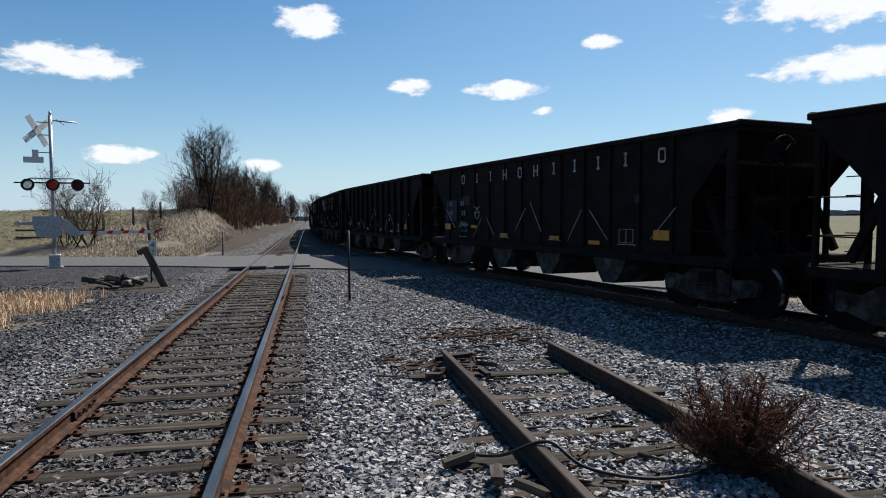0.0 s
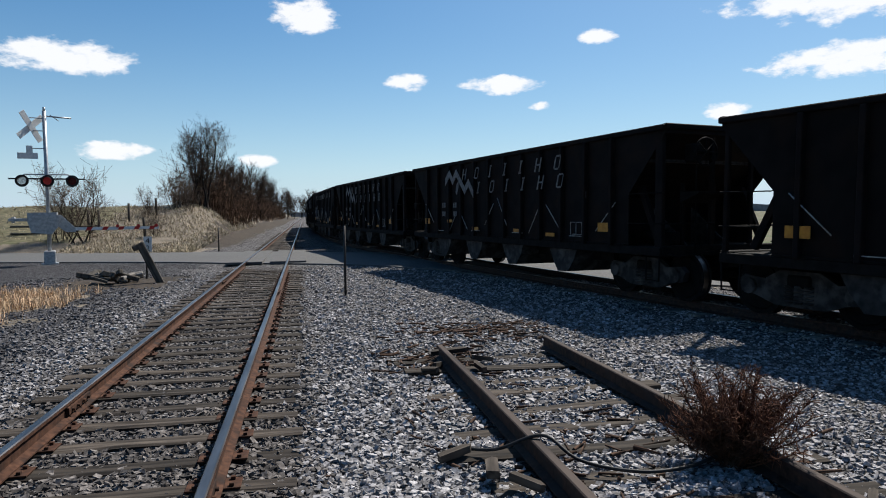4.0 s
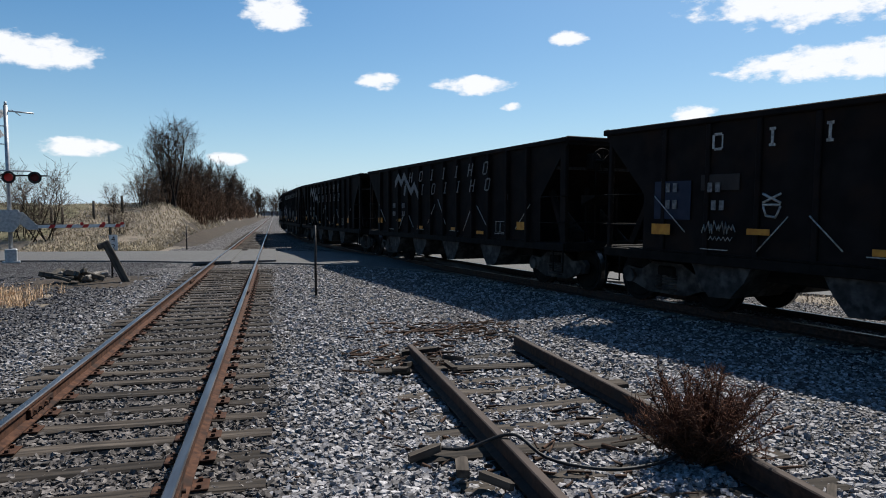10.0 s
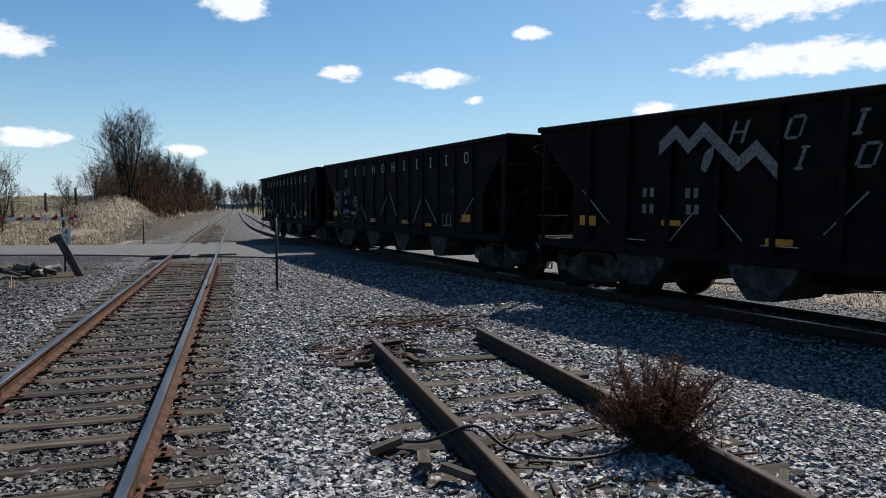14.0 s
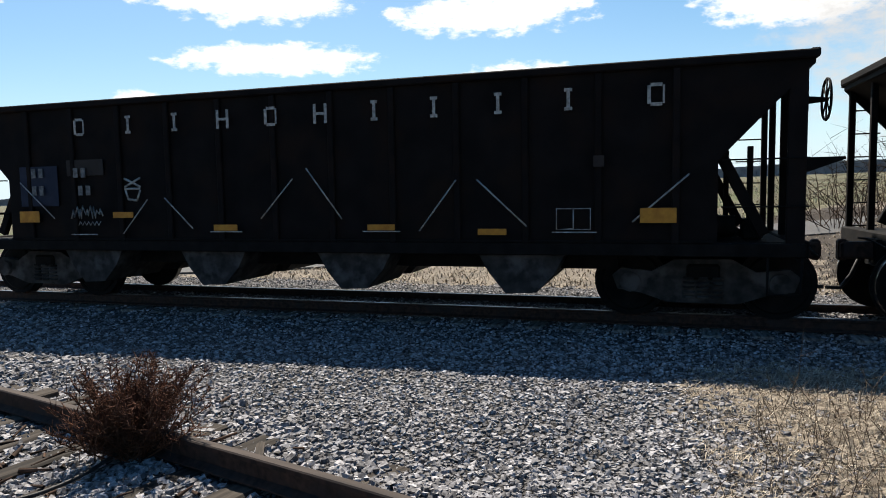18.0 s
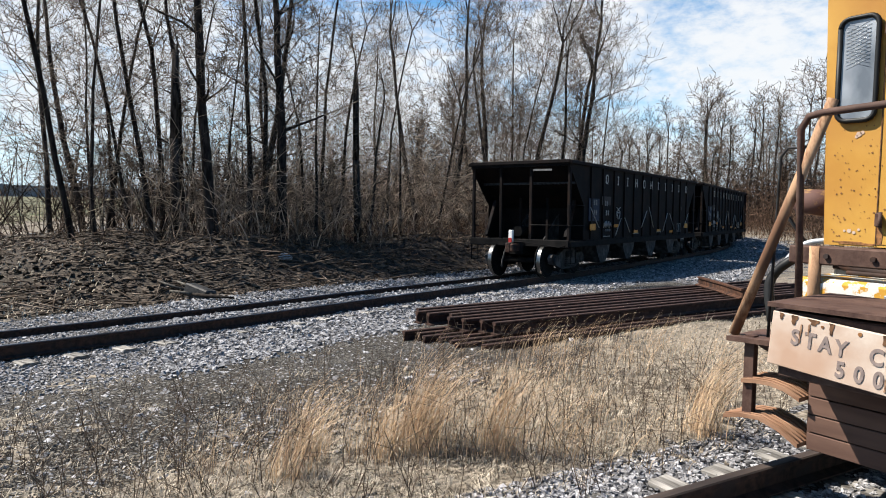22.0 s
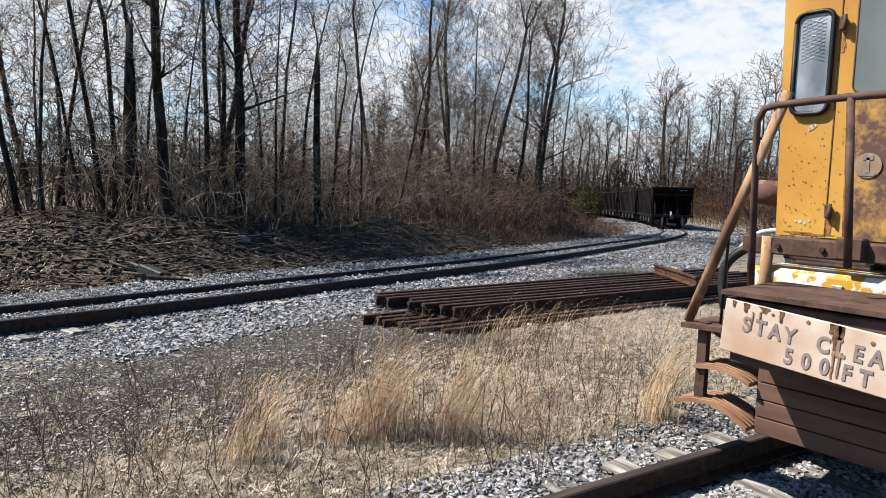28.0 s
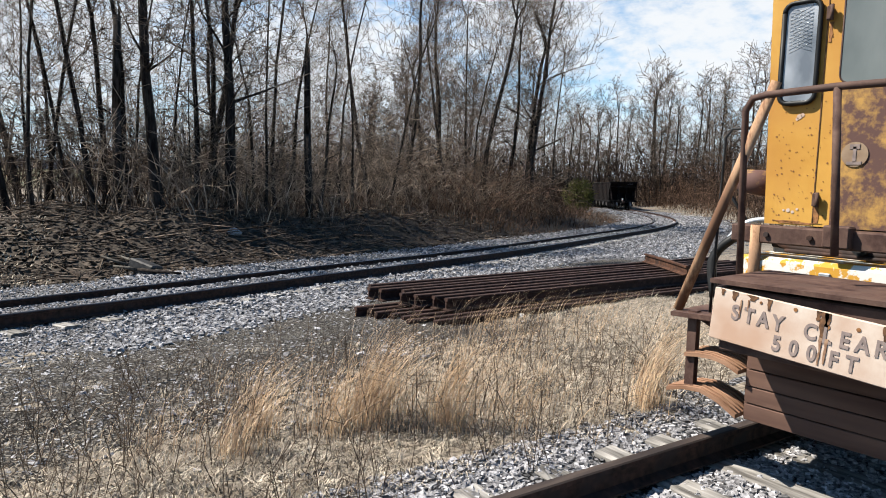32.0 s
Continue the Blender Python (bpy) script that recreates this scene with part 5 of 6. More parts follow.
for x in (2.5, 3.3, 4.0):
    part("arm_lamp", Shape().disc((x, 0, 1.51), (0, 1, 0), .07, .1, n=12), "red", gate)

# ---- posts and signs by the crossing ----


def post(name, x, y, h, r, label, mat, lean=0, top=None, cat="post"):
    t = thing(name, pose(x, y, float(ground_z(x, y)[0]) - .02, 0, lean, 0), label, cat)
    part("shaft", Shape().rod((0, 0, 0), (0, 0, h), r, r * .92, n=8).rod((0, 0, 0), (0, 0, .05), r * 2.2, r * 1.4, n=8), mat, t)
    return t


post("marker_post", 2.27, 15.2, 1.62, .028, "thin dark iron post set in the gravel", "iron")
post("marker_post", -3.1, 37.6, 1.3, .035, "thin dark iron post beyond the road", "iron")
sg = post("milepost_sign", -3.3, 21.6, 1.3, .025, "small white sign with a black digit on a thin post", "iron", cat="sign")
part("plate", Shape().box(.06, -.03, 1.06, .24, .012, .46, bevel=.004), "white", sg)


def writing(name, text, size, mat, parent, m, extrude=.003, bold=0.0):
    c = bpy.data.curves.new(name, "FONT")
    c.body, c.size, c.extrude, c.align_x, c.align_y, c.offset = text, size, extrude, "CENTER", "CENTER", bold
    tmp = bpy.data.objects.new(name, c)
    scene.collection.objects.link(tmp)
    me = bpy.data.meshes.new_from_object(tmp.evaluated_get(bpy.context.evaluated_depsgraph_get()))
    bpy.data.objects.remove(tmp)
    me.materials.clear()
    me.materials.append(M[mat])
    return part(name, me, None, parent, m=m)


writing("digit", "4", .24, "black", sg, pose(.06, -.042, 1.16, 90, 0, 0))
writing("digit", "2", .24, "black", sg, pose(.06, -.042, .93, 90, 0, 0))
lp = thing("leaning_tie", pose(-2.62, 20.2, -.1, 0, -24, 10), "old dark railway tie leaning upright from the ground", "old tie")
part("timber", Shape().box(0, 0, .62, .2, .16, 1.3, bevel=.02).box(-.06, 0, 1.24, .34, .18, .16, bevel=.03), "old_post", lp)
fence_spots = [(-8.5, 45.7), (-10.5, 50.3), (-11.8, 48.0), (-12.6, 48.6), (-9.2, 53), (-8.6, 57), (-8.9, 61), (-9.4, 66), (-9.8, 72), (-10.2, 79), (-10.6, 87)]
fp = thing("fence_post", Matrix(), "weathered wooden fence post along the field", "fence post", "posts of the field fence")
part("shaft", Shape().rod((0, 0, -.3), (.02, 0, 1.25), .09, .08, n=8), "old_post", fp)
for k, (x, y) in enumerate(fence_spots):
    m = pose(x, y, float(ground_z(x, y)[0]), 0, (k * 7 % 5 - 2) * 1.5, k * 50)
    if k:
        copy_thing(fp, m)
    else:
        fp.matrix_basis = m
rl = thing("fence_rail", Matrix(), "weathered grey wooden fence rail", "fence rail", "rails of the field fence")
for x0, y0, z0, x1, y1, z1 in ((-16.5, 46.5, 1.35, -11.8, 48.0, 1.3), (-11.8, 48.0, 1.25, -12.6, 48.6, 1.5), (-16.5, 46.5, .9, -11.8, 48.0, .85)):
    part("board", Shape().rod((x0, y0, z0), (x1, y1, z1), .06, n=6), "old_post", rl)
# heap of broken timber and roots
rng = random.Random(31)
heap = thing("timber_heap", pose(-4.0, 20.6, 0), "heap of broken dark timber and stones in the grass", "debris heap")
for k in range(14):
    a = rng.uniform(0, math.tau)
    c = Vector((rng.uniform(-.6, .6), rng.uniform(-.7, .5), rng.uniform(.05, .25)))
    part("timber", Shape().box(0, 0, 0, rng.uniform(.3, .8), rng.uniform(.1, .2), rng.uniform(.08, .16), bevel=.02), "old_post" if k % 3 else "grey_tie", heap, m=Matrix.Translation(c) @ pose(0, 0, 0, rng.uniform(-20, 20), rng.uniform(-25, 25), math.degrees(a)))

dx_, dy_ = out_at(105.4, 15.2)
pile = thing("slab_debris", pose(dx_, dy_, float(ground_z(dx_, dy_)[0])), "dark broken slab and rotten branches dumped on the mound", "debris heap")
part("slab", Shape().box(0, 0, .14, .62, .34, .26, m=pose(0, 0, 0, 8, -14, 30), bevel=.03), "iron", pile, "dark squared block")
for k in range(6):
    a = rng.uniform(0, math.tau)
    b_ = Vector((math.cos(a), math.sin(a), rng.uniform(-.1, .35))) * rng.uniform(.4, 1.1)
    part("branch", Shape().rod((rng.uniform(-.3, .3), rng.uniform(-.3, .3), .12), tuple(b_ + Vector((0, 0, .12))), .045, .02, n=6), "bark" if k % 2 else "old_post", pile)
for bearing, far, size_ in ((112.2, 19.6, .2),):
    x_, y_ = out_at(bearing, far)
    rock = thing("rock", pose(x_, y_, float(ground_z(x_, y_)[0]) + size_ * .2, 0, 0, bearing * 7 % 90), "pale lichened rock lying in leaf litter", "rock")
    bm_ = bmesh.new()
    bmesh.ops.create_icosphere(bm_, subdivisions=2, radius=size_)
    for v_ in bm_.verts:
        v_.co *= 1 + rng.uniform(-.14, .14)
        v_.co.z *= .6
    sh_ = Shape()
    sh_.bm.free()
    sh_.bm = bm_
    part("stone", sh_, "bed_stone", rock)

# ---- things in the gravel by the siding ----
M["dead_leaf"] = material("dead_leaf", (0.0532, 0.0213, 0.0122), (0.1216, 0.057, 0.0342), 0.2, 0.9, island=0.45, bump=0)
bu = thing("dead_bush", pose(4.42, 4.1, -.02), "dead reddish-brown bush growing between the siding rails", "bush")
rb_ = np.random.default_rng(3)
n = 190
d = np.stack([rb_.normal(0, .36, n), rb_.normal(0, .36, n), rb_.uniform(.3, 1.0, n)], 1)
d /= np.linalg.norm(d, axis=1)[:, None]
L = rb_.uniform(.3, .72, n)
base = np.stack([rb_.normal(0, .07, n), rb_.normal(0, .07, n), np.zeros(n)], 1)
tip = base + d * L[:, None]
V, F = tubes(base, tip, np.full(n, .006), np.full(n, .002), 4)
part("stem", fast_mesh("stem", V, F, "dead_leaf"), None, bu)
A, B = [], []
for k in range(42):
    f = rb_.uniform(.25, 1, n)[:, None]
    p = base + (tip - base) * f
    e = d * .6 + rb_.normal(0, .75, (n, 3)) + [0, 0, .35]
    e /= np.linalg.norm(e, axis=1)[:, None]
    A.append(p)
    B.append(p + e * rb_.uniform(.03, .1, n)[:, None])
A, B = np.concatenate(A), np.concatenate(B)
V, F = tubes(A, B, np.full(len(A), .0045), np.full(len(A), .0015), 3)
part("foliage", fast_mesh("foliage", V, F, "dead_leaf"), None, bu)
cb = thing("cable", pose(0, 0, 0), "black cable lying across the siding rail", "cable")
pts = spline([(2.45, 4.75, .03), (2.75, 4.55, .05), (3.0, 4.45, .16), (3.1, 4.4, .17), (3.25, 4.2, .06), (3.6, 3.95, .03), (3.95, 3.95, .03), (4.3, 4.1, .03)], 5)
part("strand", Shape().pipe([tuple(p) for p in pts], .014, n=6), "black", cb)
for x, y, w, l, rz in ((2.64, 4.25, .1, .36, 75), (2.45, 4.6, .07, .3, 20), (2.9, 7.55, .06, .28, 60), (2.75, 7.3, .08, .22, 140), (3.5, 7.75, .1, .3, 10), (3.2, 8.3, .12, .5, -5), (4.75, 3.2, .06, .45, 45), (3.35, 7.35, .06, .3, 100), (2.8, 3.95, .06, .25, -40)):
    w_ = thing("wood_chunk", pose(x, y, .04, rng.uniform(-8, 8), rng.uniform(-12, 12), rz), "split grey chunk of rotten tie in the gravel", "wood scrap", "scraps of rotten tie")
    part("splinter", Shape().prism([(-l / 2, -w / 2), (l * .4, -w * .4), (l / 2, 0), (l * .3, w / 2), (-l * .45, w * .4)], 2, -.035, .02), "wood_tie", w_)


# ---- stack of spare rails ----
M["pile_rust"] = material("pile_rust", (0.0205, 0.0111, 0.009), (0.0534, 0.0287, 0.0213), 0.08, 0.85, c3=(0.0287, 0.0164, 0.0131), big=0.3)
stack = thing("rail_stack", pose(0, 0, 0), "stack of rusty spare rails lying in the grass", "rail stack")
rng = random.Random(17)
for x0, y0, z, n in ((9.28, -5.38, .05, 7), (9.85, -5.88, .222, 8)):
    for k in range(n):
        x, y = x0 - k * .205, y0 - k * .04 + rng.uniform(-.12, .12)
        run = 8.2 + rng.uniform(-.4, .9)
        fan = (3.5 - k) * .035 + rng.uniform(-.1, .1)
        part("rail", rail_mesh("rail", [(x, y, z), (x - .18 + fan * .4, y - run * .5, z - .02), (x - .42 + fan, y - run, z - .05)], ["pile_rust", "pile_rust"]), None, stack)
for k in range(3):
    part("spacer", Shape().box(8.6, -6.6 - 2.6 * k, -.125, 2.0, .16, .05, bevel=.01), "wood_tie", stack)
odd = thing("loose_rail", pose(0, 0, 0), "short rusty rail laid across the stack", "rail")
part("length", rail_mesh("rail", [(9.62, -12.35, .36), (8.75, -11.72, .375), (7.98, -11.15, .375)], ["rust", "rust"]), None, odd)

# ---- the parked yellow track machine ----
M["yellow"] = material("yellow", (0.3656, 0.1828, 0.0316), (0.444, 0.2476, 0.0527), 0.35, 0.6, c3=(0.3068, 0.1386, 0.029), big=0.35, bump=0.15)
M["rusty_yellow"] = material("rusty_yellow", (0.0818, 0.044, 0.0365), (0.3334, 0.1887, 0.0535), 0.22, 0.8, bump=0.2, detail=14.0, ramp_at=(0.46, 0.6))
M["peeled"] = material("peeled", (0.4256, 0.2204, 0.0304), (0.532, 0.5168, 0.4712), 0.12, 0.8, bump=0.5, detail=12.0, ramp_at=(0.46, 0.5))
M["pale_sign"] = material("pale_sign", (0.3967, 0.301, 0.2394), (0.4925, 0.4104, 0.342), 0.2, 0.75, c3=(0.3557, 0.2326, 0.1642), big=0.35, bump=0.15, detail=10.0)
M["stencil"] = material("stencil", (0.147, 0.1155, 0.105), (0.231, 0.1785, 0.1575), 0.05, 0.8, bump=0)
M["plank"] = material("plank", (0.057, 0.0304, 0.0228), (0.1064, 0.0608, 0.0441), 0.12, 0.8, stretch=(.15, 1, 1), bump=0.3, rnd=.15)
M["brown_steel"] = material("brown_steel", (0.0365, 0.0182, 0.0146), (0.1034, 0.0608, 0.0456), 0.12, 0.75, c3=(0.0608, 0.0365, 0.0286), big=0.5, bump=0.3, detail=10.0)
M["step_wood"] = material("step_wood", (0.152, 0.079, 0.0456), (0.2554, 0.1459, 0.0912), 0.08, 0.85, stretch=(.2, 1, 1))
M["pole_wood"] = material("pole_wood", (0.152, 0.076, 0.0418), (0.418, 0.2584, 0.152), 0.1, 0.85, stretch=(1, 1, .35), c3=(0.1216, 0.0646, 0.038), big=0.5, detail=10.0, ramp_at=(.4, .56))
M["rubber"] = material("rubber", (0.006, 0.006, 0.006), (0.015, 0.015, 0.015), 0.1, 0.5)
M["faded"] = material("faded", (0.165, 0.11, 0.0715), (0.231, 0.165, 0.11), 0.1, 0.8, bump=0)
M["rust_speck"] = material("rust_speck", (0.12, 0.055, 0.025), (0.24, 0.11, 0.04), 0.02, 0.85, island=.3, bump=0)
M["rust_dark"] = material("rust_dark", (0.038, 0.0213, 0.0137), (0.152, 0.076, 0.038), 0.04, 0.9, bump=0.2)
# pane colours carry the reflected sky as well as dust
M["hazy_glass"] = material("hazy_glass", (0.1, 0.11, 0.125), (0.34, 0.355, 0.38), 0.4, 0.2, bump=0, spec=.5, stretch=(1, 1, .6), ramp_at=(.3, .62))
M["dusty_glass"] = material("dusty_glass", (0.07, 0.078, 0.072), (0.15, 0.158, 0.148), 0.5, 0.16, bump=0, spec=.5, stretch=(1, 1, .5), ramp_at=(.3, .7))
mach = thing("track_machine", pose(0, 0, 0), "rusty yellow rail maintenance machine parked on the siding", "rail vehicle")
FY = -4.25


def outline_box(sh, pts, y0, y1, mi=0):
    return sh.prism(pts, 1, y1, y0, mi)


# front locker with its warning board
part("locker", Shape().box(2.6, FY - .2, 1.02, 2.14, .38, .36, bevel=.01), "brown_steel", mach)
part("locker_lid", Shape().prism([(3.72, 1.22), (1.5, 1.22), (1.5, 1.245), (3.72, 1.245)], 1, FY - .66, FY + .03), "brown_steel", mach, "bent brown steel lid")
board = part("warning_board", Shape().box(-1.08, .012, -.145, 2.16, .024, .29, bevel=.004), "pale_sign", mach, "pale pinkish board with stencilled grey words", m=pose(3.69, FY, 1.2, 0, -4.6, 0))
for word, wx, step, wz in (("STAY", -.135, .077, -.118), ("CLEAR", -.53, .08, -.118), ("500", -.375, .088, -.225), ("FT", -.655, .082, -.225)):
    for k, sign in enumerate(word):
        writing("stencilled_letter", sign, .112, "stencil", board, pose(wx - k * step, .026, wz, 90, 0, 180) @ Matrix.Diagonal((.82, 1, 1, 1)), .002, .0035)
for k in range(4):
    part("rust_patch", Shape().disc((rng.uniform(-.9, -.08), .025, rng.uniform(-.09, -.02)), (0, 1, 0), rng.uniform(.006, .015), .004, n=7), "rust_speck", board)
for bx, w_, dep in ((-.585, .022, .15), (-.6, .014, .1), (-.555, .014, .05), (-.22, .03, .03), (-.12, .018, .05), (-.31, .012, .06), (-.86, .02, .07), (-.05, .012, .035)):
    run = [(bx + w_ * (1 - .6 * q / 6) * (1 + .4 * rng.uniform(-1, 1)), -.002 - dep * q / 6) for q in range(7)]
    run += [(bx - w_ * (1 - .6 * q / 6) * (1 + .4 * rng.uniform(-1, 1)), -.002 - dep * q / 6) for q in range(6, -1, -1)]
    part("rust_run", Shape().prism(run, 1, .023, .027), "rust_dark", board, "dark rust run down the board")
# orange stain spreading from the hole in the board
M["stain"] = material("stain", (0.13, 0.062, 0.035), (0.3, 0.19, 0.12), 0.03, 0.85, bump=0)
for bx, w_, z0_, dep in ((-.612, .008, -.13, .13), (-.585, .007, -.13, .14), (-.2, .005, -.03, .06), (-.16, .004, -.04, .1)):
    run = [(bx + w_ * (1 - .5 * q / 6) * (1 + .5 * rng.uniform(-1, 1)), z0_ - dep * q / 6) for q in range(7)]
    run += [(bx - w_ * (1 - .5 * q / 6) * (1 + .5 * rng.uniform(-1, 1)), z0_ - dep * q / 6) for q in range(6, -1, -1)]
    part("rust_stain", Shape().prism(run, 1, .0235, .0285), "stain", board, "orange rust stain on the board")
# lower plank box between the rails
lower = part("plank_box", Shape().box(2.6, FY - .8, .57, 2.1, .8, .42), "black", mach)
for k in range(4):
    part("plank", Shape().box(2.6, FY - .38, .41 + .105 * k, 2.14, .03, .098, bevel=.004), "plank", lower)
for k in range(4):
    part("plank", Shape().box(3.675, FY - .8, .41 + .105 * k, .03, .8, .098, bevel=.004), "plank", lower)
part("underframe", Shape().box(2.75, -7.0, .72, 1.5, 4.4, .3).box(3.45, -7.0, .84, .12, 4.6, .18), "brown_steel", mach)
for yy in (-5.6, -8.4):
    ax = part("axle", Shape().rod((2.1, yy, .56), (4.0, yy, .56), .06, n=10), "dark_rust", mach)
    for sx in (-GAUGE, GAUGE):
        cx = float(np.interp(-yy, -SIDING[:, 1], SIDING[:, 0])) + sx
        part("wheel", Shape().rod((cx - .06, yy, .53), (cx + .06, yy, .53), .385, n=24).rod((cx - .08 * np.sign(sx), yy, .53), (cx - .06 * np.sign(sx), yy, .53), .41, n=24), "dark_rust", ax)
# side deck with steps
part("side_deck", Shape().prism([(4.14, .955), (3.7, .975), (3.7, .945), (4.14, .925)], 1, -4.95, -4.52), "brown_steel", mach)
part("step_post", Shape().box(4.02, -4.6, .72, .06, .05, .5), "brown_steel", mach)
part("step_brace", Shape().prism([(3.98, .92), (3.72, .92), (3.72, .8)], 1, -4.62, -4.59), "brown_steel", mach)
for z, x0, x1, bow in ((.7, 3.69, 4.05, (0, .015, .02, .005, -.035)), (.45, 3.69, 4.16, (0, .035, .045, .01, -.055))):
    arc = [(x1 + (x0 - x1) * k / 4, z + b) for k, b in enumerate(bow)]
    st = part("step", Shape().prism(arc + [(px_, pz_ - .025) for px_, pz_ in arc[::-1]], 1, -4.82, -4.55), "step_wood", mach, "bowed ribbed step board, rusty and worn")
    for k in range(6):
        part("tread_rib", Shape().pipe([(px_, -4.58 - .042 * k, pz_ + .004) for px_, pz_ in arc], .006, n=5), "step_wood", st)
# hand rails and the propped pole
part("hand_rail", Shape().pipe([(3.74, -4.6, .98), (3.78, -4.6, 2.2), (3.74, -4.6, 2.27), (3.66, -4.6, 2.285), (3.29, -4.6, 2.3), (2.2, -4.6, 2.3)], .021, n=9).rod((3.285, -4.6, 2.3), (3.23, -4.6, 1.4), .021, n=9), "brown_steel", mach, "bent brown steel hand rail")
part("propped_pole", Shape().rod((4.14, -4.6, .96), (3.62, -4.62, 2.36), .032, .03, n=9), "pole_wood", mach, "peeled wooden pole leaning on the frame")
part("wire_rail", Shape().pipe([(3.93, -4.62, .97), (3.9, -4.62, 2.05), (3.86, -4.62, 2.1), (3.72, -4.62, 2.1)], .009, n=6), "black", mach)
# beam under the cab and the engine casing
part("cross_beam", Shape().box(2.9, -5.3, 1.44, 2.5, .14, .12, bevel=.01).box(3.45, -5.22, 1.46, .16, .1, .14, bevel=.01), "brown_steel", mach)
part("engine_casing", Shape().box(2.95, -5.7, 1.12, 2.3, .9, .34, bevel=.03), "peeled", mach, "yellow engine casing with peeling white primer")
part("engine", Shape().box(2.95, -6.1, 1.36, 2.2, .9, .2, bevel=.02), "black", mach, "oily black engine parts under the cab")
part("pipe_run", Shape().pipe([(4.0, -5.56, 1.36), (3.6, -5.55, 1.33), (3.1, -5.55, 1.35), (2.3, -5.55, 1.34)], .028, n=8).pipe([(3.9, -5.52, 1.32), (3.3, -5.52, 1.315), (2.4, -5.52, 1.32)], .014, n=6), "dark_rust", mach)
part("filter_can", Shape().disc((3.42, -5.54, 1.375), (0, 1, 0), .045, .12, n=16).disc((3.42, -5.475, 1.375), (0, 1, 0), .025, .02, n=12), "iron", mach)
part("beam_bolt", Shape().disc((3.62, -5.222, 1.44), (0, 1, 0), .018, .02, n=6).disc((3.18, -5.222, 1.44), (0, 1, 0), .018, .02, n=6).disc((3.9, -5.222, 1.44), (0, 1, 0), .018, .02, n=6), "dark_rust", mach)
part("latch", Shape().box(3.52, -5.24, 1.15, .07, .02, .15, bevel=.006), "galv", mach)
part("post", Shape().rod((3.98, -5.25, .98), (3.98, -5.25, 1.5), .04, n=8), "pole_wood", mach)
part("bent_pipe", Shape().pipe([(3.05, -5.15, 1.5), (3.05, -5.12, 1.2), (2.95, -5.05, 1.08), (2.75, -5.0, 1.05)], .05, n=10), "rusty_yellow", mach)
part("hose", Shape().pipe([tuple(p) for p in spline([(4.28, -5.3, .95), (4.34, -5.35, 1.2), (4.22, -5.4, 1.38), (4.02, -5.5, 1.42)], 5)], .035, n=8), "rubber", mach, "black rubber hose")
part("hose", Shape().pipe([tuple(p) for p in spline([(4.38, -5.5, 1.25), (4.25, -5.55, 1.46), (4.1, -5.6, 1.52), (3.98, -5.65, 1.5)], 5)], .022, n=8), "galv", mach, "pale ribbed hose")
# cab
cab = part("cab", Shape().prism([(4.06, 1.5), (2.2, 1.5), (2.2, 3.35), (4.12, 3.35)], 1, -7.4, -5.52), "yellow", mach, "yellow painted steel cab with rust spots")
part("rust_panel", Shape().prism([(3.62, 1.5), (2.2, 1.5), (2.2, 2.45), (3.66, 2.44)], 1, -5.52, -5.505), "rusty_yellow", cab, "panel rusted through yellow paint")
part("roof", Shape().box(3.15, -6.45, 3.38, 2.1, 2.1, .07, bevel=.02), "yellow", cab)


def rounded(x0, x1, z0, z1, r, n=5):
    out = []
    for cx, cz, a0 in ((x1 - r, z1 - r, 0), (x0 + r, z1 - r, 90), (x0 + r, z0 + r, 180), (x1 - r, z0 + r, 270)):
        for k in range(n + 1):
            a = radians(a0 + 90 * k / n)
            out.append((cx + r * math.cos(a), cz + r * math.sin(a)))
    return out


for x0, x1, z0, z1 in ((3.775, 4.01, 2.33, 3.0), (2.35, 3.63, 2.44, 3.2)):
    win = part("window", Shape().prism(rounded(x0, x1, z0, z1, .06), 1, -5.52, -5.5), "hazy_glass" if x0 > 3.7 else "dusty_glass", cab, "dusty grey cab window with sky reflection in its colour")
    rim = rounded(x0, x1, z0, z1, .06) + [rounded(x0, x1, z0, z1, .06)[0]]
    if x0 > 3.7:
        part("gasket", Shape().pipe([(p, -5.497, q) for p, q in rim], .017, n=6), "rubber", win)
        mesh_g = Shape()
        for k in range(11):
            mesh_g.rod((3.82, -5.498, 2.67 + k * .024), (3.97, -5.498, 2.73 + k * .024), .0013, n=3).rod((3.97, -5.498, 2.67 + k * .024), (3.82, -5.498, 2.73 + k * .024), .0013, n=3)
        part("wire_guard", mesh_g, "galv", win, "pale expanded-metal guard")
    else:
        part("rim", Shape().pipe([(p, -5.5, q) for p, q in rim], .006, n=5), "brown_steel", win)
for z in (2.9, 1.68):
    part("hinge", Shape().box(3.72, -5.5, z, .03, .04, .09, bevel=.006).rod((3.7, -5.48, z - .05), (3.7, -5.48, z + .05), .012, n=6), "brown_steel", cab)
part("door_seam", Shape().box(3.735, -5.518, 2.35, .006, .006, 1.68), "rust_dark", cab, "rusty seam beside the door")
for x_, z_, w_, h_ in ((3.715, 1.6, .02, .16), (3.712, 2.78, .014, .13), (3.9, 1.52, .07, .02), (3.8, 1.515, .1, .014)):
    run = [(x_ + w_ * (1 - .4 * q / 5) * (1 + .5 * rng.uniform(-1, 1)), z_ + h_ * (.5 - q / 5)) for q in range(6)] + [(x_ - w_ * (1 - .4 * q / 5) * (1 + .5 * rng.uniform(-1, 1)), z_ + h_ * (.5 - q / 5)) for q in range(5, -1, -1)]
    part("rust_streak", Shape().prism(run, 1, -5.5215, -5.5165), "rust_speck", cab, "brown rust streak in yellow paint")
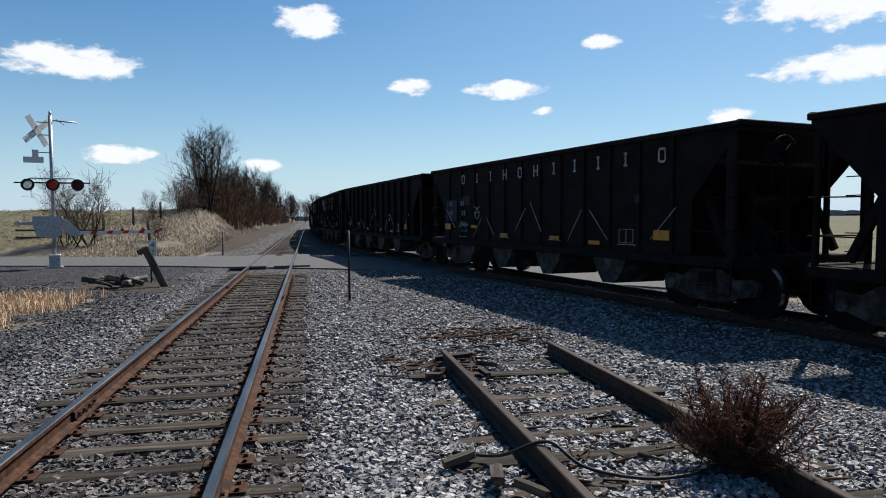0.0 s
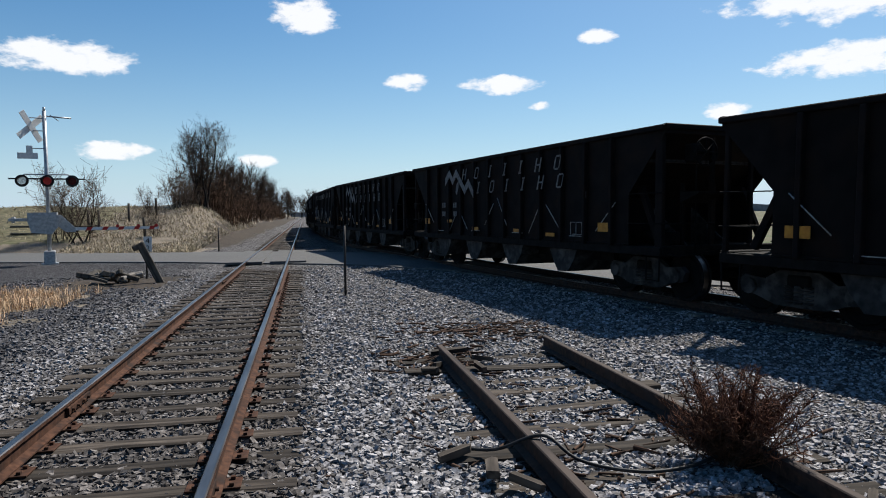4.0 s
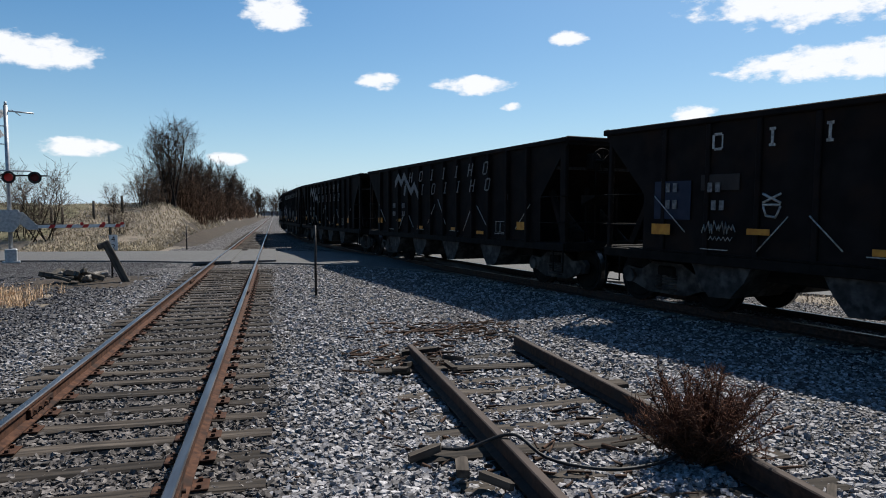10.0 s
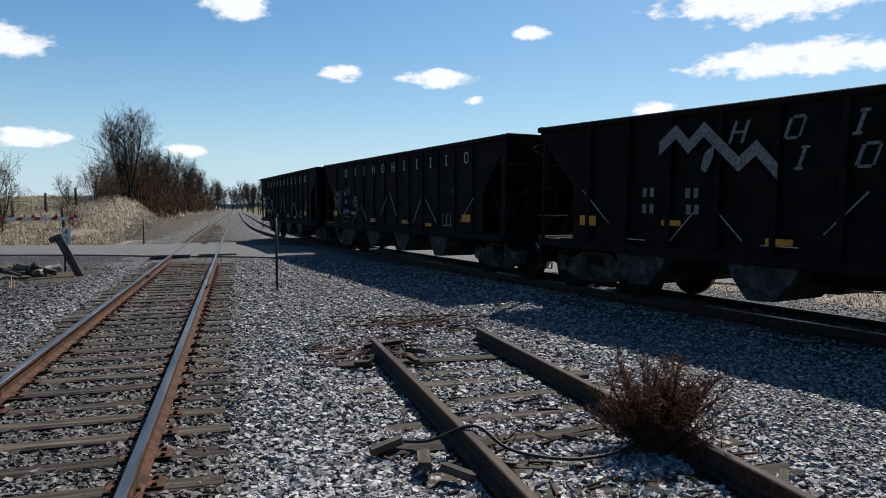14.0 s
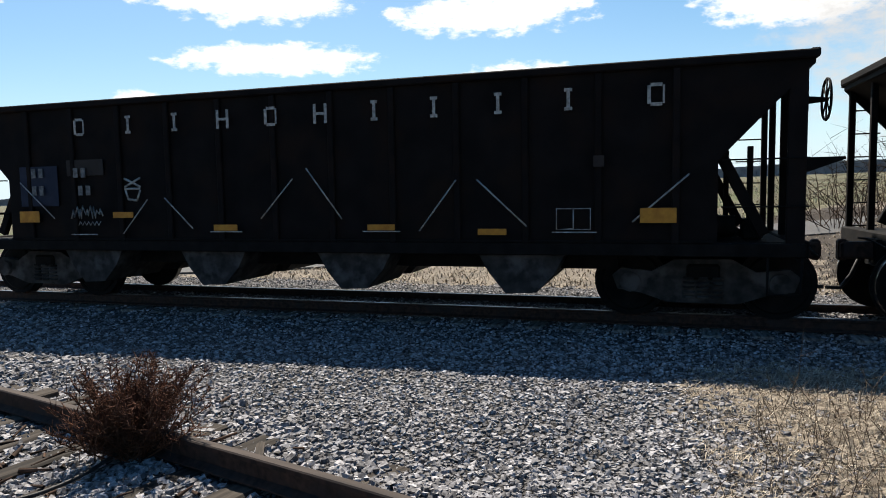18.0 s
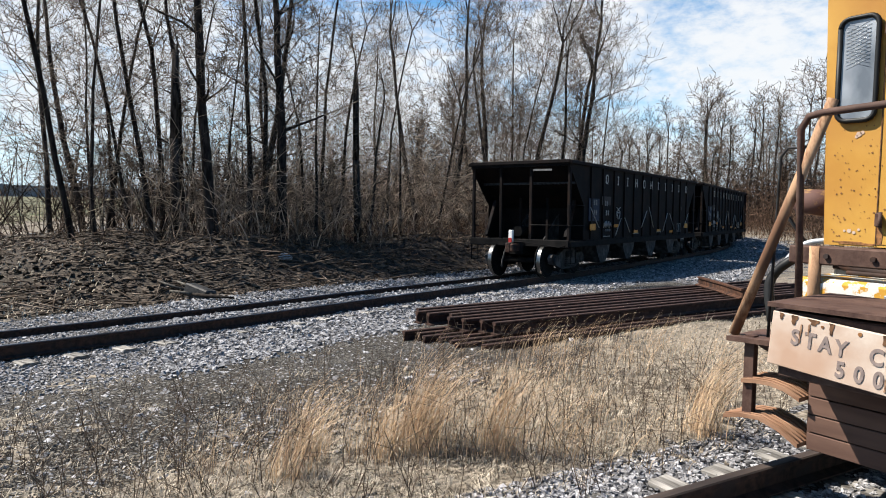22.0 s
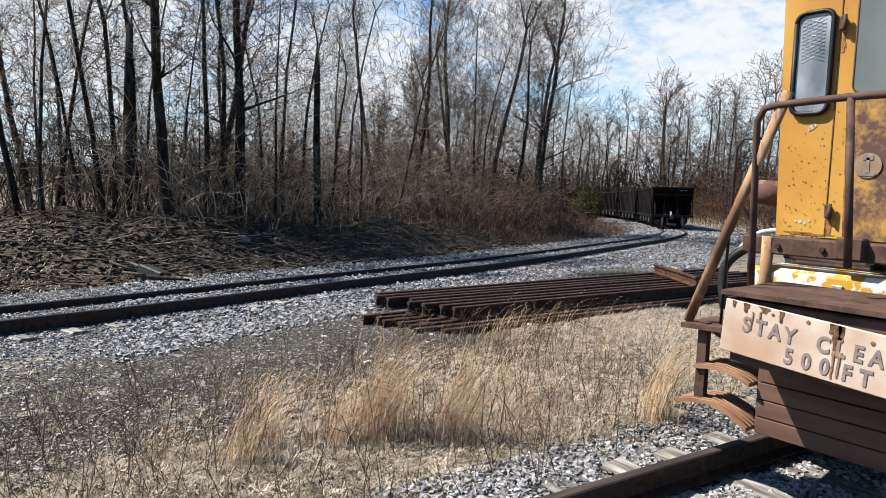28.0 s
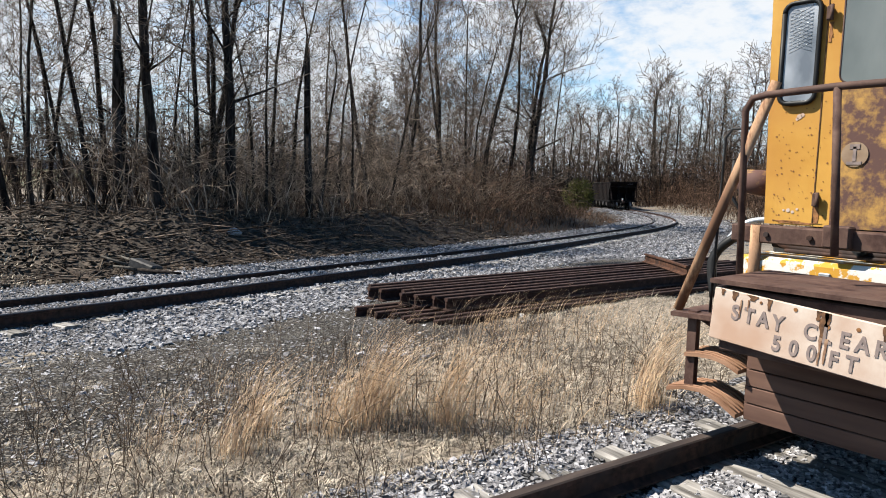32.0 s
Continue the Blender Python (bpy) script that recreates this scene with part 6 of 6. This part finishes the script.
for x_, z_, r_ in ((3.87, 2.24, .018), (3.85, 2.25, .013), (3.885, 2.225, .011), (3.9, 1.6, .014), (3.87, 1.59, .011), (3.93, 1.6, .008), (3.84, 1.61, .009)):
    part("paint_chip", Shape().disc((x_, -5.5185, z_), (0, 1, 0), r_, .004, n=9), "pale_sign", cab, "pale bare patch in the paint")
part("emblem", Shape().disc((3.5, -5.5, 1.98), (0, 1, 0), .08, .006, n=24), "faded", cab, "faded round emblem")
part("emblem_mark", Shape().box(3.5, -5.496, 2.03, .06, .006, .03).box(3.5, -5.496, 1.98, .02, .006, .1).box(3.5, -5.496, 1.925, .09, .006, .02), "stencil", cab)
for k in range(120):
    x = rng.uniform(3.66, 4.03)
    z = rng.uniform(1.52, 2.32) if rng.random() < .8 else rng.uniform(2.3, 3.2)
    if 3.76 < x < 4.02 and z > 2.3:
        continue
    part("rust_spot", Shape().disc((x, -5.519, z), (0, 1, 0), rng.choice((.002, .003, .004, .006)), .004, n=6), "rust_speck", cab)
part("work_lamp", Shape().rod((4.1, -5.7, 1.78), (4.34, -5.7, 1.8), .1, .085, n=16), "rusty_yellow", mach)
part("lamp_bracket", Shape().pipe([(4.38, -5.65, 1.95), (4.4, -5.65, 1.7), (4.25, -5.65, 1.5)], .014, n=6).pipe([(4.34, -5.65, 1.93), (4.3, -5.65, 1.55), (4.3, -5.65, 1.2)], .014, n=6), "black", mach)


# ---- loose stones, gravel and grass ----
def stones(name, label, x, y, size, seed, sink=0.3, mat="stone", flat=0.65):
    """Angular stones: squashed, jittered boxes in one mesh."""
    rng = np.random.default_rng(seed)
    n = len(x)
    z = ground_z(x, y)
    cube = np.array([(a, b, c) for a in (-1, 1) for b in (-1, 1) for c in (-1, 1)], float) * .5
    P = cube[None] * rng.uniform(.55, 1.15, (n, 1, 3)) + rng.normal(0, .13, (n, 8, 3))
    P[:, :, 2] *= flat
    a, b = rng.uniform(0, math.tau, n), rng.normal(0, .5, n)
    ca, sa, cb_, sb_ = np.cos(a)[:, None], np.sin(a)[:, None], np.cos(b)[:, None], np.sin(b)[:, None]
    X, Y, Z = P[:, :, 0], P[:, :, 1] * cb_ - P[:, :, 2] * sb_, P[:, :, 1] * sb_ + P[:, :, 2] * cb_
    Q = np.stack([X * ca - Y * sa, X * sa + Y * ca, Z], 2) * size[:, None, None]
    Q += np.stack([x, y, z + size * (0.28 - sink)], 1)[:, None]
    f = np.array([(0, 1, 3, 2), (4, 6, 7, 5), (0, 4, 5, 1), (2, 3, 7, 6), (1, 5, 7, 3)])
    F = (np.arange(n)[:, None, None] * 8 + f[None]).reshape(-1, 4)
    return tagged(new(name, fast_mesh(name, Q.reshape(-1, 3), F, mat, True)), label, "gravel", kind="stuff")


rs = np.random.default_rng(2)


def polar(n, r0, r1, a0, a1, power=1.0):
    """Points round the walk, denser towards it; bearings in degrees from the straight track."""
    r = r0 * (r1 / r0) ** (rs.uniform(0, 1, n) ** power)
    a = np.radians(rs.uniform(a0, a1, n))
    return 1.5 + r * np.sin(a), -.4 + r * np.cos(a)


def off_rails(x, y):
    """Leaves the wheel tracks of the rails clear."""
    i, d = lateral(CB, TB, x, y)
    k = np.abs(SIDING[None, :, 1] - y[:, None]).argmin(1)
    ds = x - SIDING[k, 0]
    return (np.abs(np.abs(x) - GAUGE) > .09) & (np.abs(np.abs(d) - GAUGE) > .09) & ((np.abs(np.abs(ds) - GAUGE) > .09) | (y > 8.5))


def not_on_tie(x, y):
    """Keeps most stones off the tops of the ties."""
    ty, sy = np.array(TIE_Y), np.array(SIDE_Y)
    ra = np.random.default_rng(8).uniform(0, 1, len(x)) < .24
    on_a = (np.abs(x) < 1.32) & (np.abs(y[:, None] - ty[None]).min(1) < .1) & (y < 24.2)
    k = np.abs(SIDING[None, :, 1] - y[:, None]).argmin(1)
    on_s = (np.abs(x - SIDING[k, 0]) < 1.25) & (np.abs(y[:, None] - sy[None]).min(1) < .085) & (y < 8.3)
    return ~(on_a | on_s) | ra


x, y = polar(150000, 2.4, 24, -40, 112)
zz = zone(x + rs.normal(0, .3, len(x)), y + rs.normal(0, .3, len(x)))
keep = ((zz == 0) | (zz == 5)) & off_rails(x, y) & not_on_tie(x, y)
j, r = lateral(ROAD, ROAD_T, x, y)
keep &= np.abs(r) > ROAD_W[j] + .1
x, y = x[keep], y[keep]
size = rs.uniform(.02, .052, len(x)) * (1 + .012 * np.hypot(x, y)) * np.where(x > 4.5 + .25 * y, .72, 1)
edge = rs.normal(0, .12, len(x))
old, between = x < -2.0 + 2 * edge, np.abs(x) < 1.42 + edge
for pick, mat_, label_ in ((~old & ~between, "stone", "grey crushed ballast stones of the yard"), (between, "oily_stone", "brown-grey ballast stones between the straight rails"), (old & ~between, "dark_stone", "dark old ballast stones beside the straight track")):
    stones("ballast_stones", label_, x[pick], y[pick], size[pick], 3, sink=.16, mat=mat_)
x, y = polar(84000, 5.5, 45, 104, 150)
i, d = lateral(CB, TB, x, y)
keep = ((np.abs(d) < 3.0 + rs.normal(0, .25, len(d))) | ((d < 0) & (d > -5.4) & (SB[i] > 15))) & off_rails(x, y)
x, y = x[keep], y[keep]
stones("ballast_stones", "pale grey ballast stones along the curved track", x, y, rs.uniform(.026, .058, len(x)) * (1 + .012 * np.hypot(x, y)), 4, sink=.14, mat="bed_stone")
x, y = polar(16000, 42, 90, 128, 152)
i, d = lateral(CB, TB, x, y)
keep = (d < 3.0 + rs.normal(0, .3, len(d))) & (d > -5.4) & (np.abs(np.abs(d) - GAUGE) > .12)
x, y = x[keep], y[keep]
stones("ballast_stones", "pale ballast stones round the far bend", x, y, rs.uniform(.07, .15, len(x)), 24, sink=.14, mat="bed_stone")
x, y = polar(52000, 2.2, 9, 118, 178)
k = np.abs(SIDING[None, :, 1] - y[:, None]).argmin(1)
keep = (np.abs(x - SIDING[k, 0]) < 1.6) & off_rails(x, y) & not_on_tie(x, y)
x, y = x[keep], y[keep]
stones("ballast_stones", "pale stones between the siding ties", x, y, rs.uniform(.02, .043, len(x)), 5, sink=.16)
x, y = polar(16000, 3.5, 18, 80, 142)
keep = zone(x, y) == 1
x, y = x[keep], y[keep]
stones("flat_stones", "flat pale stones pressed into trodden ground", x, y, rs.choice([.016, .026, .04, .07], len(x), p=[.6, .32, .07, .01]), 6, sink=.25, flat=.3)

M["straw"] = material("straw", (0.3915, 0.2554, 0.1458), (0.6024, 0.4468, 0.2986), 0.4, 0.9, island=0.35, bump=0)
M["straw_dark"] = material("straw_dark", (0.1642, 0.1313, 0.0985), (0.4378, 0.3776, 0.2955), 0.2, 0.95, island=0.4, bump=0)
M["straw_pale"] = material("straw_pale", (0.2447, 0.2022, 0.133), (0.415, 0.3564, 0.2554), 0.3, 0.9, island=0.4, bump=0)
M["weed"] = material("weed", (0.0532, 0.0372, 0.0266), (0.1011, 0.0745, 0.0532), 0.3, 0.95, island=0.3, bump=0)


def blades(name, label, x, y, h, seed, mat, bend=.5, width=.004, wind=(0, 0)):
    """Bent grass blades of two quads each."""
    rng = np.random.default_rng(seed)
    n = len(x)
    z = ground_z(x, y) - .01
    a = rng.uniform(0, math.tau, n)
    b = rng.uniform(.2, 1, n) * bend
    dx, dy = np.cos(a) * b + wind[0], np.sin(a) * b + wind[1]
    p0 = np.stack([x, y, z], 1)
    p1 = p0 + np.stack([dx * h * .25, dy * h * .25, h * .6], 1)
    p2 = p0 + np.stack([dx * h * .8, dy * h * .8, h * np.clip(1.0 - .35 * b, .3, 1)], 1)
    sd = np.stack([-np.sin(a + .8), np.cos(a + .8), np.zeros(n)], 1) * (width * rng.uniform(.6, 1.4, n))[:, None]
    V = np.stack([p0 - sd, p0 + sd, p1 - sd * .8, p1 + sd * .8, p2 - sd * .25, p2 + sd * .25], 1).reshape(-1, 3)
    f = np.array([(0, 1, 3, 2), (2, 3, 5, 4)])
    F = (np.arange(n)[:, None, None] * 6 + f[None]).reshape(-1, 4)
    return tagged(new(name, fast_mesh(name, V, F, mat)), label, "grass", kind="stuff")


x, y = polar(120000, 2.4, 16, 76, 152)
n_ = hash_noise(x, y, .45) + .6 * hash_noise(x, y, .15)
keep = ((zone(x + rs.normal(0, .35, len(x)), y + rs.normal(0, .35, len(x))) == 2) & (n_ > -.75)) | ((x > 4.9) & (x < 8.2) & (y < 3.2) & (n_ > .55))
k = np.abs(SIDING[None, :, 1] - y[:, None]).argmin(1)
keep &= (x - SIDING[k, 0] > 1.4)
x, y = x[keep], y[keep]
blades("dry_grass", "short matted dry grass", x, y, rs.uniform(.025, .1, len(x)), 7, "straw_dark", 2.8, .0035)
x, y = polar(2600, 3.0, 12, 96, 148)
keep = (zone(x + rs.normal(0, .3, len(x)), y + rs.normal(0, .3, len(x))) == 2) & (hash_noise(x, y, .5) + rs.normal(0, .4, len(x)) > .1)
k = np.abs(SIDING[None, :, 1] - y[:, None]).argmin(1)
keep &= (x - SIDING[k, 0] > 1.5)
x, y = x[keep], y[keep]
blades("dry_grass", "pale dry standing grass", x, y, rs.uniform(.06, .26, len(x)), 8, "straw_dark", 1.2, .0025)
# tall plumed clumps, all bent one way by the wind


def plumes(name, label, x, y, h, seed, mat, width=.0016, wind=(-.62, -.78)):
    """Fine blades that rise straight and arch over at the tip, in five pieces each."""
    rng = np.random.default_rng(seed)
    n = len(x)
    base = np.stack([x, y, ground_z(x, y) - .01], 1)
    a = rng.uniform(0, math.tau, n)
    lean = rng.uniform(.1, .75, n)
    dx, dy = wind[0] * lean + np.cos(a) * .14, wind[1] * lean + np.sin(a) * .14
    sd = np.stack([-np.sin(a), np.cos(a), np.zeros(n)], 1) * (width * rng.uniform(.6, 1.5, n))[:, None]
    rows_, m = [], 6
    for k in range(m):
        f = k / (m - 1)
        c = base + np.stack([dx * h * f ** 2.2, dy * h * f ** 2.2, h * (f - .42 * lean * f ** 3.5)], 1)
        w = sd * (1 - .75 * f)
        rows_ += [c - w, c + w]
    V = np.stack(rows_, 1).reshape(-1, 3)
    f = np.array([(2 * k, 2 * k + 1, 2 * k + 3, 2 * k + 2) for k in range(m - 1)])
    F = (np.arange(n)[:, None, None] * 2 * m + f[None]).reshape(-1, 4)
    return tagged(new(name, fast_mesh(name, V, F, mat)), label, "grass", kind="stuff")


cx, cy, ch = [], [], []
for px_, py_, n_, h_, sd_ in ((5.8, -2.33, 170, .62, .08), (6.15, -2.62, 150, .72, .09), (5.84, -3.0, 190, .8, .1), (5.75, -3.28, 330, .98, .09), (5.62, -3.5, 130, .7, .12), (5.36, -3.72, 230, .92, .08), (5.2, -4.1, 130, .6, .18), (4.8, -5.3, 230, .95, .07), (6.9, -2.8, 120, .4, .25), (5.2, -4.6, 150, .42, .35), (6.5, -5.6, 220, .45, .5), (6.9, -7.2, 220, .6, .5), (7.5, -6.3, 160, .5, .3), (6.2, -2.0, 120, .4, .25)):
    cx.append(rs.normal(px_, sd_, n_))
    cy.append(rs.normal(py_, sd_, n_))
    ch.append(rs.uniform(.3, 1.05, n_) * h_)
plumes("tall_grass", "tall arching clumps of golden dry grass", np.concatenate(cx), np.concatenate(cy), np.concatenate(ch), 9, "straw")
twig_field("dead_weeds", "thin dark dead weed stalks among the grass", 700, lambda rng, n: (rng.uniform(4.5, 7.6, n), rng.uniform(-6.5, .4, n), rng.uniform(.5, 1.3, n)), .5, 11, "weed", .005, 6, .2)
x, y = rs.uniform(-10, -3.4, 16000), rs.uniform(11.5, 18.4, 16000)
keep = zone(x, y) == 2
blades("dry_grass", "pale tussock of dry grass beside the gravel", x[keep], y[keep], rs.uniform(.06, .36, keep.sum()), 10, "straw", 1.3, .006)
x, y = rs.uniform(-14, -4.4, 34000), 36 + 50 * rs.uniform(0, 1, 34000) ** 1.5
j, r = lateral(ROAD, ROAD_T, x, y)
keep = (np.abs(r) > ROAD_W[j] + .3) & (hash_noise(x, y, 3) > -.5) & (x > -12)
blades("bank_grass", "long dry grass on the cutting bank", x[keep], y[keep], rs.uniform(.08, .3, keep.sum()), 12, "straw_pale", 1.6, .014)
x, y = polar(26000, 12, 40, 38, 100)
i, d = lateral(CB, TB, x, y)
j, r = lateral(ROAD, ROAD_T, x, y)
keep = (d > 2.6) & (np.abs(r) > ROAD_W[j] + .1) & (d < 16)
blades("verge_grass", "rough dry grass on the road verge", x[keep], y[keep], rs.uniform(.03, .15, keep.sum()), 13, "straw_dark", 2.0, .01)
# rows of cut stalks over the fields
for a0, a1, r0, r1, n_ in ((58, 98, 30, 190, 26000), (-40, -9, 44, 200, 14000)):
    x, y = polar(n_, r0, r1, a0, a1)
    row = .38 * x + .925 * y
    off = (np.round(row / .95) * .95 - row) * .85
    x, y = x + .38 * off, y + .925 * off
    j, r = lateral(ROAD, ROAD_T, x, y)
    i, d = lateral(CB, TB, x, y)
    keep = (np.abs(r) > ROAD_W[j] + 2.5) & (np.abs(d) > 8) & (hash_noise(x, y, 4) > -.55) & ((zone(x, y) == 4) | (x > 0))
    x, y = x[keep], y[keep]
    far = np.hypot(x, y)
    blades("corn_stubble", "rows of pale cut stalks in a stubble field", x, y, rs.uniform(.06, .22, len(x)) * (1 + far / 160), 31, "straw_pale", 1.6, .02)
# fallen leaves and litter on the mound
x, y = polar(30000, 11, 32, 92, 140)
i, d = lateral(CB, TB, x, y)
keep = (d > 2.8) & (d < 13) & (SB[i] > 1)
x, y = x[keep], y[keep]
M["leaf"] = material("leaf", (0.0322, 0.0222, 0.0161), (0.093, 0.0715, 0.0536), 0.3, 0.9, island=0.5, bump=0)
stones("leaf_litter", "fallen brown leaves and sticks under the trees", x, y, rs.uniform(.05, .12, len(x)), 14, sink=.1, mat="leaf", flat=.16)
A = np.stack([*polar(1700, 12, 30, 92, 136)], 1)
i, d = lateral(CB, TB, A[:, 0], A[:, 1])
A = A[(d > 2.8) & (d < 12) & (SB[i] > 1)]
A3 = np.concatenate([A, ground_z(A[:, 0], A[:, 1])[:, None] + .03], 1)
ang = rs.uniform(0, math.tau, len(A))
B3 = A3 + np.stack([np.cos(ang), np.sin(ang), rs.uniform(-.05, .25, len(A))], 1) * rs.uniform(.3, 1.6, len(A))[:, None]
V, F = tubes(A3, B3, np.full(len(A), .018), np.full(len(A), .006), 4)
tagged(new("fallen_sticks", fast_mesh("fallen_sticks", V, F, "twig")), "fallen sticks on the wooded mound", "sticks", kind="stuff")

# rotted scraps of tie strewn round the sawn rail ends
x, y = rs.normal(3.9, .6, 220), rs.normal(9.9, .5, 220)
x, y = np.r_[x, rs.normal(2.9, .35, 120), rs.normal(3.2, .8, 160)], np.r_[y, rs.normal(8.2, .4, 120), rs.normal(4.6, 1.2, 160)]
z = ground_z(x, y) + .03
ang, ln = rs.normal(.3, .9, len(x)), rs.uniform(.03, .2, len(x)) * rs.choice([.5, 1, 1.6], len(x))
A3 = np.stack([x, y, z], 1)
B3 = A3 + np.stack([np.cos(ang), np.sin(ang), rs.uniform(-.05, .12, len(x))], 1) * ln[:, None]
V, F = tubes(A3, B3, rs.uniform(.006, .022, len(x)), rs.uniform(.003, .014, len(x)), 4)
M["rotten"] = material("rotten", (0.0213, 0.0122, 0.0085), (0.079, 0.0456, 0.0304), 0.1, 0.95, island=0.5, bump=0)
tagged(new("rotten_scraps", fast_mesh("rotten_scraps", V, F, "rotten")), "red-brown rotten splinters strewn over the gravel", "wood scraps", kind="stuff")


motions()
